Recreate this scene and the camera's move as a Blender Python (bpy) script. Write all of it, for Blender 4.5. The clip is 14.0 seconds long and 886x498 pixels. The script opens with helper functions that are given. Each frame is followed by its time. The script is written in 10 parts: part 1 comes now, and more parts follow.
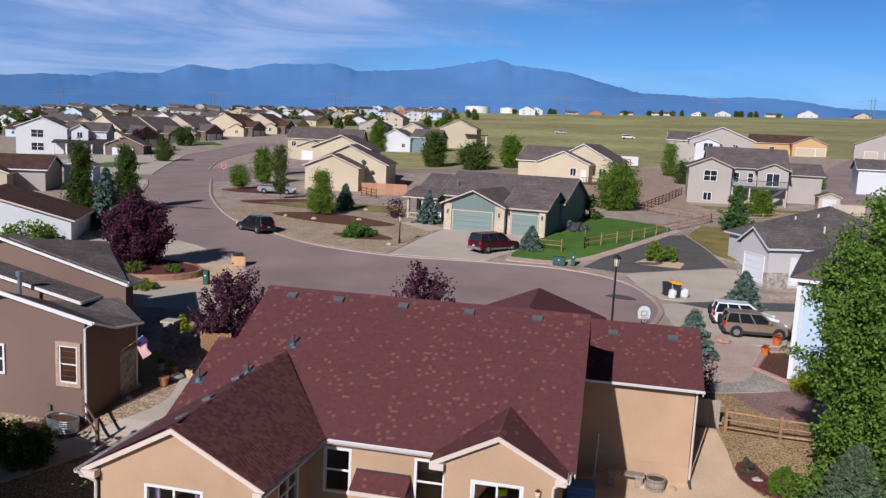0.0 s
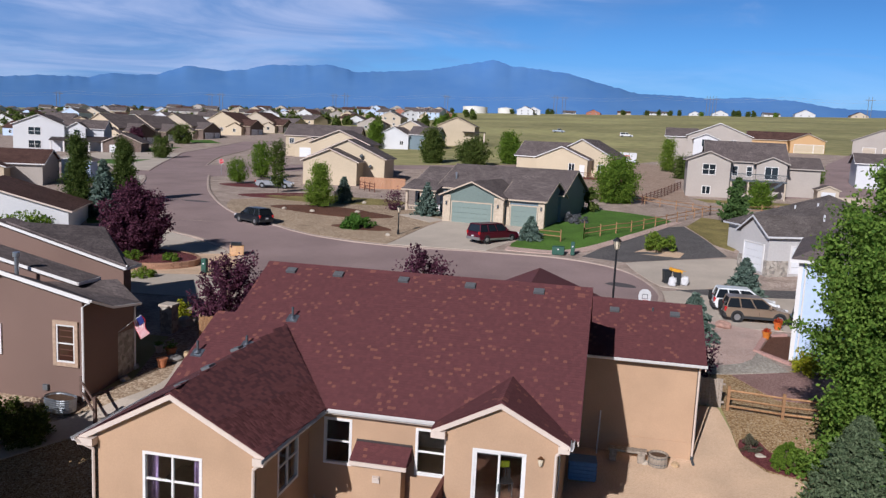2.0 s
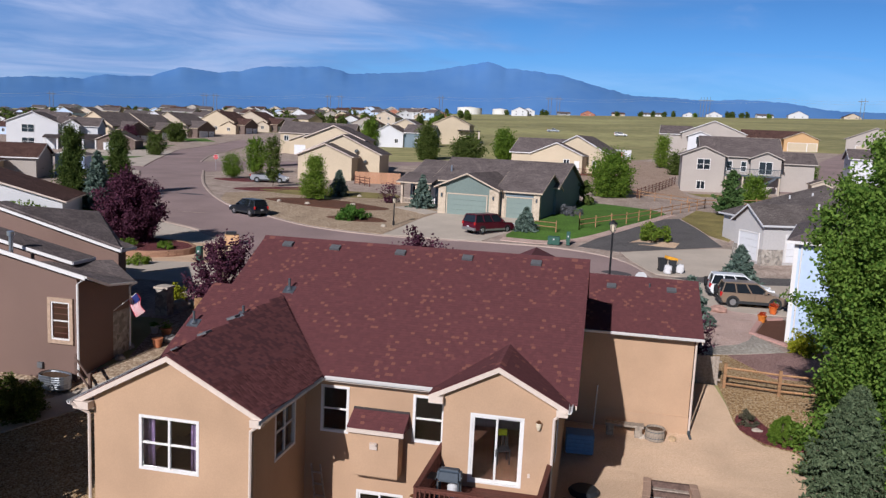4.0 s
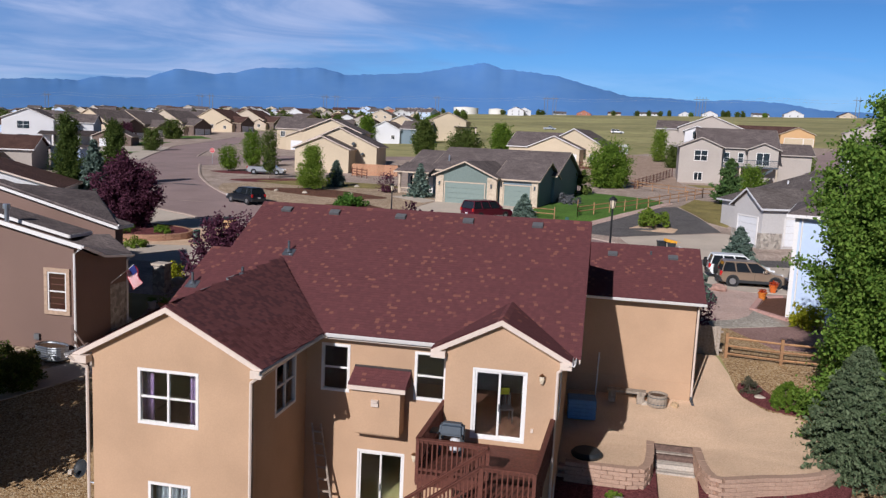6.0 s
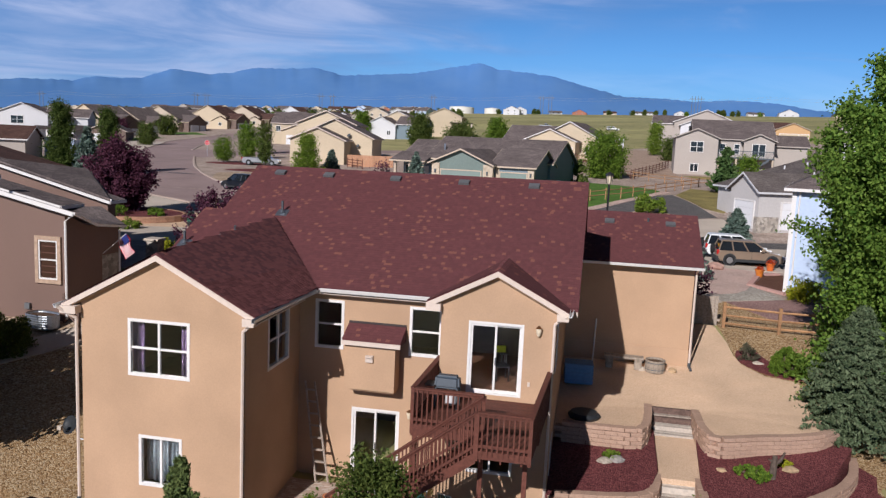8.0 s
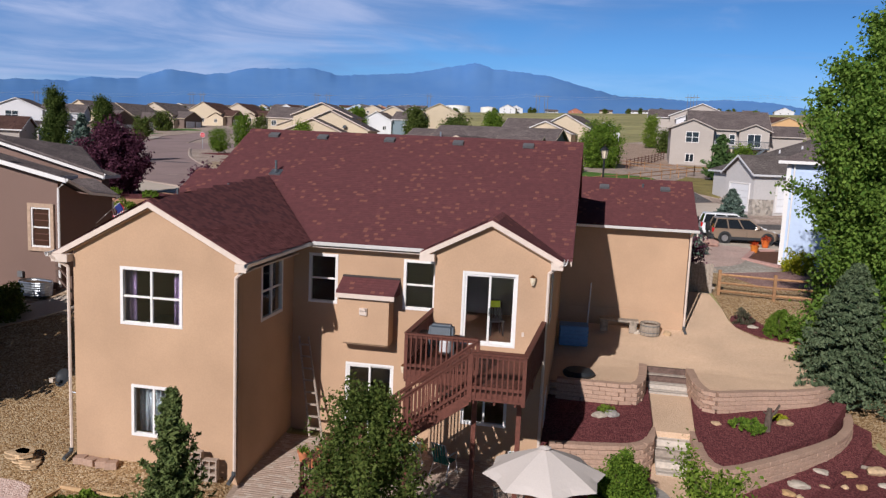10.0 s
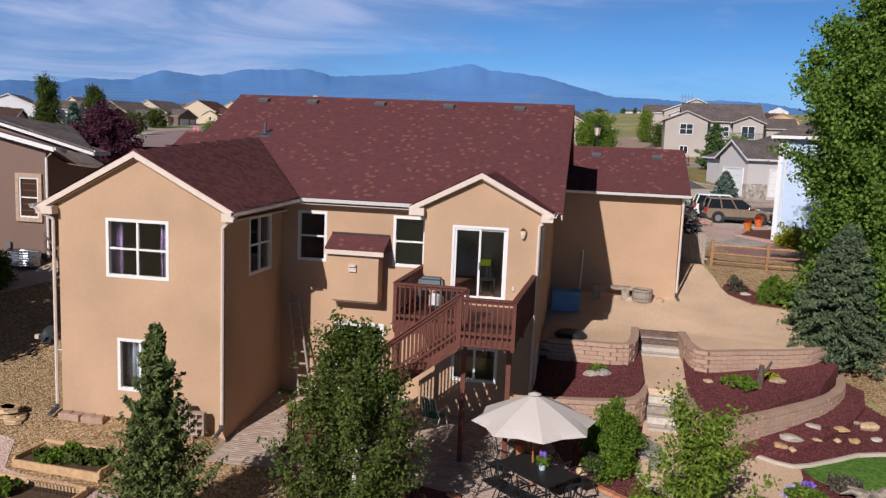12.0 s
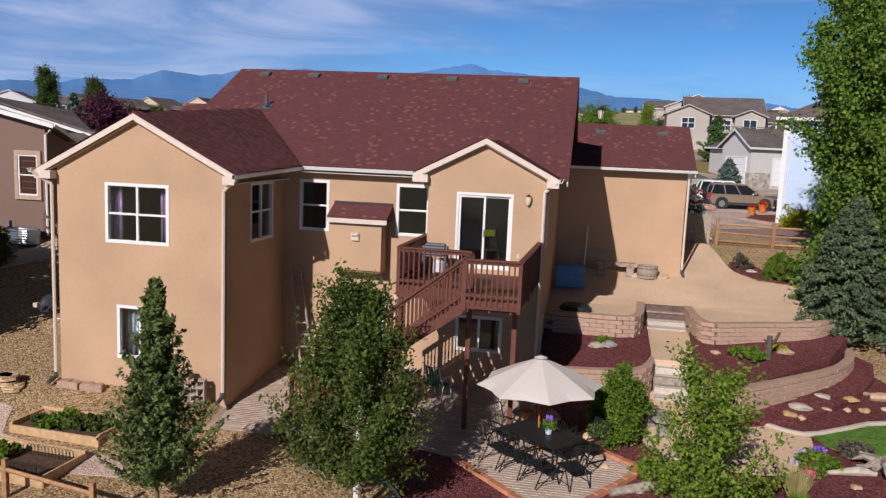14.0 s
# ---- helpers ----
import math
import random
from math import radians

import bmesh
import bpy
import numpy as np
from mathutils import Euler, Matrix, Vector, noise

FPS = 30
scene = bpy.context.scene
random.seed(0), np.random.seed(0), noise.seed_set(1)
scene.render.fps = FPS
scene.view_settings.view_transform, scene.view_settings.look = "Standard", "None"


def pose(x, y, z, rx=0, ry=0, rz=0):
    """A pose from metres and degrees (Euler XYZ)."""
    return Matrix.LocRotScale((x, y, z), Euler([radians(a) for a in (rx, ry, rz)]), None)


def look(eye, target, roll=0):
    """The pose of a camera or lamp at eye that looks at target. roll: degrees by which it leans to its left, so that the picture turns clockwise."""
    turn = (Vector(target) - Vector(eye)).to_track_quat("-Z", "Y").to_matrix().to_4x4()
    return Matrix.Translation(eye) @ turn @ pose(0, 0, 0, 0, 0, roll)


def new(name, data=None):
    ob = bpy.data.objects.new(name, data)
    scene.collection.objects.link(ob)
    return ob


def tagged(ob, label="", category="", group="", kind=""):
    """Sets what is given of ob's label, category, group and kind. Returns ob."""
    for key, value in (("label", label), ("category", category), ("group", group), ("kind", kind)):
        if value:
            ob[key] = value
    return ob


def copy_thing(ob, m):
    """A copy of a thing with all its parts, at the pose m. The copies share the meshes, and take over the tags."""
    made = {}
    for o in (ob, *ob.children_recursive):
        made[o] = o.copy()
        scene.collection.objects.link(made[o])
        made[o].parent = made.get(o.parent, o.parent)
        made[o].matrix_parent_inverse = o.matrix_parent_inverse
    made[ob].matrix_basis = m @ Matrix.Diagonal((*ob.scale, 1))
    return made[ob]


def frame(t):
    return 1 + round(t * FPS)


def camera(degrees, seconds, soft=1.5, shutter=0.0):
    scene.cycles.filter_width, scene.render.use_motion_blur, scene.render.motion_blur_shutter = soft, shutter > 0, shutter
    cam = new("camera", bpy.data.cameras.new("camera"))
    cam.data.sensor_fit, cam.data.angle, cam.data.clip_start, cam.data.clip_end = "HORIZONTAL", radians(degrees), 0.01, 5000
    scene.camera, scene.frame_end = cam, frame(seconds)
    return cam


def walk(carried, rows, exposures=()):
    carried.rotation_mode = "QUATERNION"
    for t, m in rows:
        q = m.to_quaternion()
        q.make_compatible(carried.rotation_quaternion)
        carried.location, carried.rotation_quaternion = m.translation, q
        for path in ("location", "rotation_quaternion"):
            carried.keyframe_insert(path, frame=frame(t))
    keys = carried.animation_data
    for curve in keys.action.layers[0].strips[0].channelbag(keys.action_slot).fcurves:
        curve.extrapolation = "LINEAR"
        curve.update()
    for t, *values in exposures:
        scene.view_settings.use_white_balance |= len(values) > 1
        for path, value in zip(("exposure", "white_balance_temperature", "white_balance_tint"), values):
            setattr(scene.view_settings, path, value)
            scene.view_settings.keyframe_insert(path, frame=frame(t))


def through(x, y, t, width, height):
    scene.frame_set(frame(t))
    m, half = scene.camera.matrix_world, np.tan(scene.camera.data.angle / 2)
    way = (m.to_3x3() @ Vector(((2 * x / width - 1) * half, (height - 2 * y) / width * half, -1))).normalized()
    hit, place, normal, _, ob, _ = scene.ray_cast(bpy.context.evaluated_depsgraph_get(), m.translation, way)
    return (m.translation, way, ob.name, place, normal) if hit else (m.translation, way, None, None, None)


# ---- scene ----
cam = camera(59.0, 14.0, 1.35)
PATH = [
    (0, (0.029, 0.009, 15.405), (-0.379, 1.947, 15.123), 2.8),
    (0.5, (0.071, 0.067, 15.096), (-0.336, 2.004, 14.814), 2.8),
    (1, (0.038, 0.096, 14.849), (-0.37, 2.034, 14.569), 2.8),
    (1.5, (0.004, 0.132, 14.592), (-0.403, 2.071, 14.313), 2.7),
    (2, (-0.038, 0.089, 14.342), (-0.441, 2.028, 14.063), 2.7),
    (2.5, (-0.039, 0.029, 14.084), (-0.44, 1.969, 13.807), 2.7),
    (3, (-0.017, -0.017, 13.834), (-0.414, 1.924, 13.558), 2.7),
    (5.5, (-0.152, -0.027, 12.186), (-0.534, 1.917, 11.916), 2.7),
    (6, (-0.155, -0.005, 11.821), (-0.536, 1.939, 11.551), 2.6),
    (6.5, (-0.141, 0.032, 11.452), (-0.52, 1.978, 11.182), 2.6),
    (7, (-0.13, 0.057, 11.059), (-0.504, 2.003, 10.789), 2.6),
    (7.5, (-0.066, 0.083, 10.711), (-0.439, 2.029, 10.442), 2.6),
    (8, (-0.103, 0.134, 10.383), (-0.474, 2.081, 10.115), 2.6),
    (10.5, (0.102, 0.011, 8.631), (-0.257, 1.96, 8.364), 2.5),
    (11, (0.141, 0.002, 8.305), (-0.215, 1.952, 8.039), 2.5),
    (11.5, (0.209, 0.022, 7.953), (-0.146, 1.972, 7.689), 2.4),
    (12, (0.275, 0.079, 7.626), (-0.076, 2.03, 7.362), 2.4),
    (12.5, (0.335, 0.121, 7.332), (-0.016, 2.073, 7.068), 2.4),
    (13, (0.317, 0.158, 7.075), (-0.034, 2.11, 6.811), 2.4),
    (13.5, (0.254, 0.207, 6.864), (-0.097, 2.158, 6.601), 2.4),
    (14, (0.181, 0.249, 6.672), (-0.171, 2.2, 6.408), 2.4),
]
walk(cam, [(t, look(eye, target, roll)) for t, eye, target, roll in PATH], [(0, -0.06, 5800, 13), (14, -0.06, 6150, 14)])

from mathutils import geometry

# ---- world and sun ----
SUN_AZ, SUN_EL = radians(194.0), radians(29.8)     # azimuth from +y, clockwise; elevation
world = bpy.data.worlds.new("sky")
scene.world = world
world.use_nodes = True
wn, wl = world.node_tree.nodes, world.node_tree.links
wn.clear()
w_out = wn.new("ShaderNodeOutputWorld")
w_bg = wn.new("ShaderNodeBackground")
w_sky = wn.new("ShaderNodeTexSky")
w_sky.sky_type = "NISHITA"
w_sky.sun_disc = False
w_sky.sun_elevation = SUN_EL
w_sky.sun_rotation = SUN_AZ
w_sky.altitude = 1500.0
w_sky.air_density, w_sky.dust_density, w_sky.ozone_density = 1.0, 0.0, 4.0
w_bg.inputs["Strength"].default_value = 0.05
w_tint = wn.new("ShaderNodeMix")
w_tint.data_type, w_tint.blend_type = "RGBA", "MULTIPLY"
w_tint.inputs["Factor"].default_value = 1.0
w_tint.inputs["B"].default_value = (0.60, 0.95, 1.25, 1)
wl.new(w_sky.outputs[0], w_tint.inputs["A"])


def w_math(op, a, b=None, clamp=False):
    nd = wn.new("ShaderNodeMath")
    nd.operation, nd.use_clamp = op, clamp
    for i, v in enumerate((a, b)):
        if v is None:
            continue
        if isinstance(v, (int, float)):
            nd.inputs[i].default_value = v
        else:
            wl.new(v, nd.inputs[i])
    return nd.outputs[0]


# thin cloud sheets, denser to the west and overhead
w_co = wn.new("ShaderNodeTexCoord")
w_xyz = wn.new("ShaderNodeSeparateXYZ")
wl.new(w_co.outputs["Generated"], w_xyz.inputs[0])
w_z = w_math("ADD", w_math("MAXIMUM", w_xyz.outputs["Z"], 0.01), 0.07)
w_u = w_math("DIVIDE", w_xyz.outputs["X"], w_z)
w_v = w_math("DIVIDE", w_xyz.outputs["Y"], w_z)


def w_noise(su, sv, detail, rough, off, warp=0.6):
    cb = wn.new("ShaderNodeCombineXYZ")
    wl.new(w_math("MULTIPLY", w_u, su), cb.inputs[0])
    wl.new(w_math("MULTIPLY", w_v, sv), cb.inputs[1])
    cb.inputs[2].default_value = off
    nz = wn.new("ShaderNodeTexNoise")
    nz.inputs["Scale"].default_value, nz.inputs["Detail"].default_value = 1.0, detail
    nz.inputs["Roughness"].default_value, nz.inputs["Distortion"].default_value = rough, warp
    wl.new(cb.outputs[0], nz.inputs["Vector"])
    return nz.outputs["Fac"]


def w_range(v, a, b, c, d):
    r = wn.new("ShaderNodeMapRange")
    r.interpolation_type = "SMOOTHSTEP"
    for k, x in zip(("From Min", "From Max", "To Min", "To Max"), (a, b, c, d)):
        r.inputs[k].default_value = x
    wl.new(v, r.inputs["Value"])
    return r.outputs["Result"]


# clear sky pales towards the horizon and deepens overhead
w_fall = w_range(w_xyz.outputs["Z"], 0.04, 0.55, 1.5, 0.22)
w_east_dim = w_math("MULTIPLY", w_fall, w_range(w_xyz.outputs["X"], 0.30, 0.95, 1.0, 0.12))    # dimmed out of view to the east, to weaken the fill on walls
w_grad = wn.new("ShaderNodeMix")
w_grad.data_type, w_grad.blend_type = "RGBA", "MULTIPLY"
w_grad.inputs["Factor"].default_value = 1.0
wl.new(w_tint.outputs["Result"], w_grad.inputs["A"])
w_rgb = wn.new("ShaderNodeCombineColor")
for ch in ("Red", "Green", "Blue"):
    wl.new(w_east_dim, w_rgb.inputs[ch])
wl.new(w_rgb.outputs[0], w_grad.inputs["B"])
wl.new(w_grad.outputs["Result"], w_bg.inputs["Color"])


def w_streaks(su, sv, detail, rough, off, warp=0.0):
    """Noise stretched along the horizon: su across, sv up."""
    cb = wn.new("ShaderNodeCombineXYZ")
    wl.new(w_math("MULTIPLY", w_xyz.outputs["X"], su), cb.inputs[0])
    wl.new(w_math("MULTIPLY", w_xyz.outputs["Z"], sv), cb.inputs[1])
    cb.inputs[2].default_value = off
    nz = wn.new("ShaderNodeTexNoise")
    nz.inputs["Scale"].default_value, nz.inputs["Detail"].default_value = 1.0, detail
    nz.inputs["Roughness"].default_value, nz.inputs["Distortion"].default_value = rough, warp
    wl.new(cb.outputs[0], nz.inputs["Vector"])
    return nz.outputs["Fac"]


w_west = w_range(w_xyz.outputs["X"], -0.50, 0.12, 0.27, -0.16)
w_high = w_range(w_xyz.outputs["Z"], 0.10, 0.20, 0.0, 0.15)
w_sheet = w_math("ADD", w_math("MULTIPLY", w_noise(0.16, 0.42, 5, 0.52, 3.1, 1.2), 0.45), w_math("MULTIPLY", w_streaks(3.5, 15.0, 6, 0.55, 1.7, 1.0), 0.55))
w_mask = w_range(w_math("ADD", w_math("ADD", w_sheet, w_west), w_high), 0.44, 0.78, 0.0, 0.86)
w_wisp = w_math("MULTIPLY", w_range(w_streaks(2.2, 30.0, 5, 0.5, 9.4, 0.5), 0.55, 0.78, 0.0, 0.5), w_range(w_xyz.outputs["Z"], 0.05, 0.13, 0.35, 1.0))
w_haze = w_math("MULTIPLY", w_range(w_xyz.outputs["Z"], 0.045, 0.125, 0.5, 0.0), w_range(w_streaks(3.0, 34.0, 4, 0.5, 5.2, 0.4), 0.3, 0.7, 0.55, 1.0))
w_mask = w_math("MAXIMUM", w_math("MAXIMUM", w_mask, w_wisp), w_haze)
w_mask = w_math("MULTIPLY", w_mask, w_range(w_xyz.outputs["Z"], 0.20, 0.45, 1.0, 0.05))
w_shade = w_range(w_streaks(4.0, 19.0, 6, 0.56, 8.0, 1.2), 0.34, 0.68, 0.0, 1.0)
w_ccol = wn.new("ShaderNodeMix")
w_ccol.data_type = "RGBA"
w_ccol.inputs["A"].default_value, w_ccol.inputs["B"].default_value = (0.16, 0.28, 0.52, 1), (0.40, 0.47, 0.66, 1)
wl.new(w_shade, w_ccol.inputs["Factor"])
w_cloud = wn.new("ShaderNodeBackground")
wl.new(w_ccol.outputs["Result"], w_cloud.inputs["Color"])
w_cloud.inputs["Strength"].default_value = 1.15
w_mix = wn.new("ShaderNodeMixShader")
wl.new(w_mask, w_mix.inputs["Fac"])
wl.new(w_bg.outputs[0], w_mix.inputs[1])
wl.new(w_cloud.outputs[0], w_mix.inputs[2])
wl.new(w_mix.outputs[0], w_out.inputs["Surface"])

sun_data = bpy.data.lights.new("sun", "SUN")
sun_data.energy, sun_data.angle, sun_data.color = 5.0, radians(0.53), (1.0, 0.925, 0.83)
sun = new("sun", sun_data)
to_sun = Vector((math.sin(SUN_AZ) * math.cos(SUN_EL), math.cos(SUN_AZ) * math.cos(SUN_EL), math.sin(SUN_EL)))
sun.matrix_world = look(to_sun * 60, (0, 0, 0))


# ---- materials ----
def material(name, colour, rough=0.85, grain=0.15, size=8.0, bump=0.0, colour2=None, big=0.0, metal=0.0, bump_size=None, patch=0.35, rand=0.0, spec=0.3):
    """A plain surface: two colours mixed by noise at two scales, a fine bump, and a shift from object to object."""
    m = bpy.data.materials.new(name)
    m.use_nodes = True
    n, l = m.node_tree.nodes, m.node_tree.links
    b = n["Principled BSDF"]
    b.inputs["Roughness"].default_value = rough
    b.inputs["Metallic"].default_value = metal
    b.inputs["Specular IOR Level"].default_value = spec
    c = n.new("ShaderNodeTexCoord")
    fine = n.new("ShaderNodeTexNoise")
    fine.inputs["Scale"].default_value, fine.inputs["Detail"].default_value = size, 4
    l.new(c.outputs["Object"], fine.inputs["Vector"])
    wide = n.new("ShaderNodeTexNoise")
    wide.inputs["Scale"].default_value, wide.inputs["Detail"].default_value = patch, 3
    l.new(c.outputs["Object"], wide.inputs["Vector"])
    ramp = n.new("ShaderNodeMapRange")
    ramp.inputs["From Min"].default_value, ramp.inputs["From Max"].default_value = 0.35, 0.65
    l.new(fine.outputs["Fac"], ramp.inputs["Value"])
    mix = n.new("ShaderNodeMix")
    mix.data_type = "RGBA"
    d = tuple(min(1, v * (1 + grain)) for v in colour) if colour2 is None else colour2
    a = tuple(v * (1 - grain) for v in colour) if colour2 is None else colour
    mix.inputs["A"].default_value, mix.inputs["B"].default_value = (*a, 1), (*d, 1)
    l.new(ramp.outputs["Result"], mix.inputs["Factor"])
    hsv = n.new("ShaderNodeHueSaturation")
    l.new(mix.outputs["Result"], hsv.inputs["Color"])
    val = n.new("ShaderNodeMapRange")
    val.inputs["From Min"].default_value, val.inputs["From Max"].default_value = 0.3, 0.7
    val.inputs["To Min"].default_value, val.inputs["To Max"].default_value = 1 - big, 1 + big
    l.new(wide.outputs["Fac"], val.inputs["Value"])
    last = val.outputs["Result"]
    if rand:
        info = n.new("ShaderNodeObjectInfo")
        r = n.new("ShaderNodeMapRange")
        r.inputs["To Min"].default_value, r.inputs["To Max"].default_value = 1 - rand, 1 + rand
        l.new(info.outputs["Random"], r.inputs["Value"])
        mul = n.new("ShaderNodeMath")
        mul.operation = "MULTIPLY"
        l.new(last, mul.inputs[0])
        l.new(r.outputs["Result"], mul.inputs[1])
        last = mul.outputs[0]
    l.new(last, hsv.inputs["Value"])
    l.new(hsv.outputs["Color"], b.inputs["Base Color"])
    if bump:
        t = fine
        if bump_size:
            t = n.new("ShaderNodeTexNoise")
            t.inputs["Scale"].default_value, t.inputs["Detail"].default_value = bump_size, 3
            l.new(c.outputs["Object"], t.inputs["Vector"])
        bp = n.new("ShaderNodeBump")
        bp.inputs["Strength"].default_value, bp.inputs["Distance"].default_value = bump, 0.02
        l.new(t.outputs["Fac"], bp.inputs["Height"])
        l.new(bp.outputs["Normal"], b.inputs["Normal"])
    return m


def island_material(name, dark, light, rough=0.9, size=30.0, third=None, bump=0.2, ramp_at=0.62):
    """Separate small pieces in one mesh, each with its own shade."""
    m = bpy.data.materials.new(name)
    m.use_nodes = True
    n, l = m.node_tree.nodes, m.node_tree.links
    b = n["Principled BSDF"]
    b.inputs["Roughness"].default_value = rough
    b.inputs["Specular IOR Level"].default_value = 0.2
    g = n.new("ShaderNodeNewGeometry")
    r = n.new("ShaderNodeValToRGB")
    r.color_ramp.elements[0].color = (*dark, 1)
    r.color_ramp.elements[1].color = (*light, 1)
    if third:
        e = r.color_ramp.elements.new(ramp_at)
        e.color = (*light, 1)
        e = r.color_ramp.elements.new(ramp_at + 0.02)
        e.color = (*third, 1)
        r.color_ramp.elements[3].color = (*third, 1)
    l.new(g.outputs["Random Per Island"], r.inputs["Fac"])
    c = n.new("ShaderNodeTexCoord")
    t = n.new("ShaderNodeTexNoise")
    t.inputs["Scale"].default_value, t.inputs["Detail"].default_value = size, 3
    l.new(c.outputs["Object"], t.inputs["Vector"])
    mr = n.new("ShaderNodeMapRange")
    mr.inputs["To Min"].default_value, mr.inputs["To Max"].default_value = 0.7, 1.3
    l.new(t.outputs["Fac"], mr.inputs["Value"])
    h = n.new("ShaderNodeHueSaturation")
    l.new(r.outputs["Color"], h.inputs["Color"])
    l.new(mr.outputs["Result"], h.inputs["Value"])
    l.new(h.outputs["Color"], b.inputs["Base Color"])
    bp = n.new("ShaderNodeBump")
    bp.inputs["Strength"].default_value, bp.inputs["Distance"].default_value = bump, 0.01
    l.new(t.outputs["Fac"], bp.inputs["Height"])
    l.new(bp.outputs["Normal"], b.inputs["Normal"])
    return m


def gravel_material(name, colours, size=14.0, bump=0.6, rough=0.95, big=0.12):
    """Loose stones: cells of random shade with dark joints."""
    m = bpy.data.materials.new(name)
    m.use_nodes = True
    n, l = m.node_tree.nodes, m.node_tree.links
    b = n["Principled BSDF"]
    b.inputs["Roughness"].default_value = rough
    b.inputs["Specular IOR Level"].default_value = 0.2
    c = n.new("ShaderNodeTexCoord")
    v = n.new("ShaderNodeTexVoronoi")
    v.inputs["Scale"].default_value = size
    l.new(c.outputs["Object"], v.inputs["Vector"])
    sep = n.new("ShaderNodeSeparateColor")
    l.new(v.outputs["Color"], sep.inputs["Color"])
    r = n.new("ShaderNodeValToRGB")
    while len(r.color_ramp.elements) < len(colours):
        r.color_ramp.elements.new(0.5)
    for i, col in enumerate(colours):
        r.color_ramp.elements[i].position = i / max(1, len(colours) - 1)
        r.color_ramp.elements[i].color = (*col, 1)
    l.new(sep.outputs["Red"], r.inputs["Fac"])
    t = n.new("ShaderNodeTexNoise")
    t.inputs["Scale"].default_value, t.inputs["Detail"].default_value = 0.5, 4
    l.new(c.outputs["Object"], t.inputs["Vector"])
    mr = n.new("ShaderNodeMapRange")
    mr.inputs["From Min"].default_value, mr.inputs["From Max"].default_value = 0.3, 0.7
    mr.inputs["To Min"].default_value, mr.inputs["To Max"].default_value = 1 - big, 1 + big
    l.new(t.outputs["Fac"], mr.inputs["Value"])
    h = n.new("ShaderNodeHueSaturation")
    l.new(r.outputs["Color"], h.inputs["Color"])
    l.new(mr.outputs["Result"], h.inputs["Value"])
    l.new(h.outputs["Color"], b.inputs["Base Color"])
    bp = n.new("ShaderNodeBump")
    bp.inputs["Strength"].default_value, bp.inputs["Distance"].default_value = bump, 0.04
    bp.invert = True
    l.new(v.outputs["Distance"], bp.inputs["Height"])
    l.new(bp.outputs["Normal"], b.inputs["Normal"])
    return m


def shingle_material(name, dark, light, row=0.14, tab=0.3, spots=None):
    """Asphalt shingles far off: courses and tabs of varied shade in the roof's own x and slope."""
    m = bpy.data.materials.new(name)
    m.use_nodes = True
    n, l = m.node_tree.nodes, m.node_tree.links
    b = n["Principled BSDF"]
    b.inputs["Roughness"].default_value = 0.95
    b.inputs["Specular IOR Level"].default_value = 0.15
    c = n.new("ShaderNodeTexCoord")
    br = n.new("ShaderNodeTexBrick")
    br.inputs["Scale"].default_value = 1.0
    br.inputs["Brick Width"].default_value, br.inputs["Row Height"].default_value = tab, row
    br.inputs["Mortar Size"].default_value = 0.008
    br.inputs["Color1"].default_value, br.inputs["Color2"].default_value = (*dark, 1), (*light, 1)
    br.inputs["Mortar"].default_value = (*[v * 0.5 for v in dark], 1)
    l.new(c.outputs["UV"], br.inputs["Vector"])
    t = n.new("ShaderNodeTexNoise")
    t.inputs["Scale"].default_value, t.inputs["Detail"].default_value = 0.6, 5
    l.new(c.outputs["Object"], t.inputs["Vector"])
    mr = n.new("ShaderNodeMapRange")
    mr.inputs["From Min"].default_value, mr.inputs["From Max"].default_value = 0.3, 0.7
    mr.inputs["To Min"].default_value, mr.inputs["To Max"].default_value = 0.8, 1.2
    l.new(t.outputs["Fac"], mr.inputs["Value"])
    h = n.new("ShaderNodeHueSaturation")
    l.new(br.outputs["Color"], h.inputs["Color"])
    l.new(mr.outputs["Result"], h.inputs["Value"])
    l.new(h.outputs["Color"], b.inputs["Base Color"])
    return m


def glass_material(name, colour=(0.02, 0.025, 0.03)):
    m = bpy.data.materials.new(name)
    m.use_nodes = True
    b = m.node_tree.nodes["Principled BSDF"]
    b.inputs["Base Color"].default_value = (*colour, 1)
    b.inputs["Roughness"].default_value = 0.06
    b.inputs["Specular IOR Level"].default_value = 0.6
    return m


STUCCO = material("tan stucco", (0.457, 0.302, 0.195), 0.95, 0.035, 26, 0.12, big=0.10, bump_size=60, patch=0.5)
STUCCO_NB = material("brown stucco", (0.190, 0.124, 0.103), 0.95, 0.05, 26, 0.25, big=0.07, bump_size=60)
WHITE = material("white trim", (0.70, 0.68, 0.67), 0.6, 0.03, 12)
CREAMTRIM = material("cream fascia paint", (0.62, 0.52, 0.45), 0.6, 0.04, 6, big=0.05)
SHINGLE = island_material("red brown shingles", (0.108, 0.040, 0.043), (0.132, 0.047, 0.050), third=(0.195, 0.076, 0.062), ramp_at=0.925, size=60)
SHINGLE_WING = island_material("red brown wing shingles", (0.112, 0.043, 0.045), (0.140, 0.052, 0.053), third=(0.084, 0.034, 0.038), ramp_at=0.62, size=60)
ROOF_GREY = shingle_material("grey shingles", (0.112, 0.091, 0.090), (0.178, 0.146, 0.140))
ROOF_BROWN = shingle_material("brown shingles", (0.075, 0.040, 0.034), (0.125, 0.070, 0.058))
ROOF_TAN = shingle_material("weathered shingles", (0.105, 0.088, 0.084), (0.16, 0.137, 0.13))
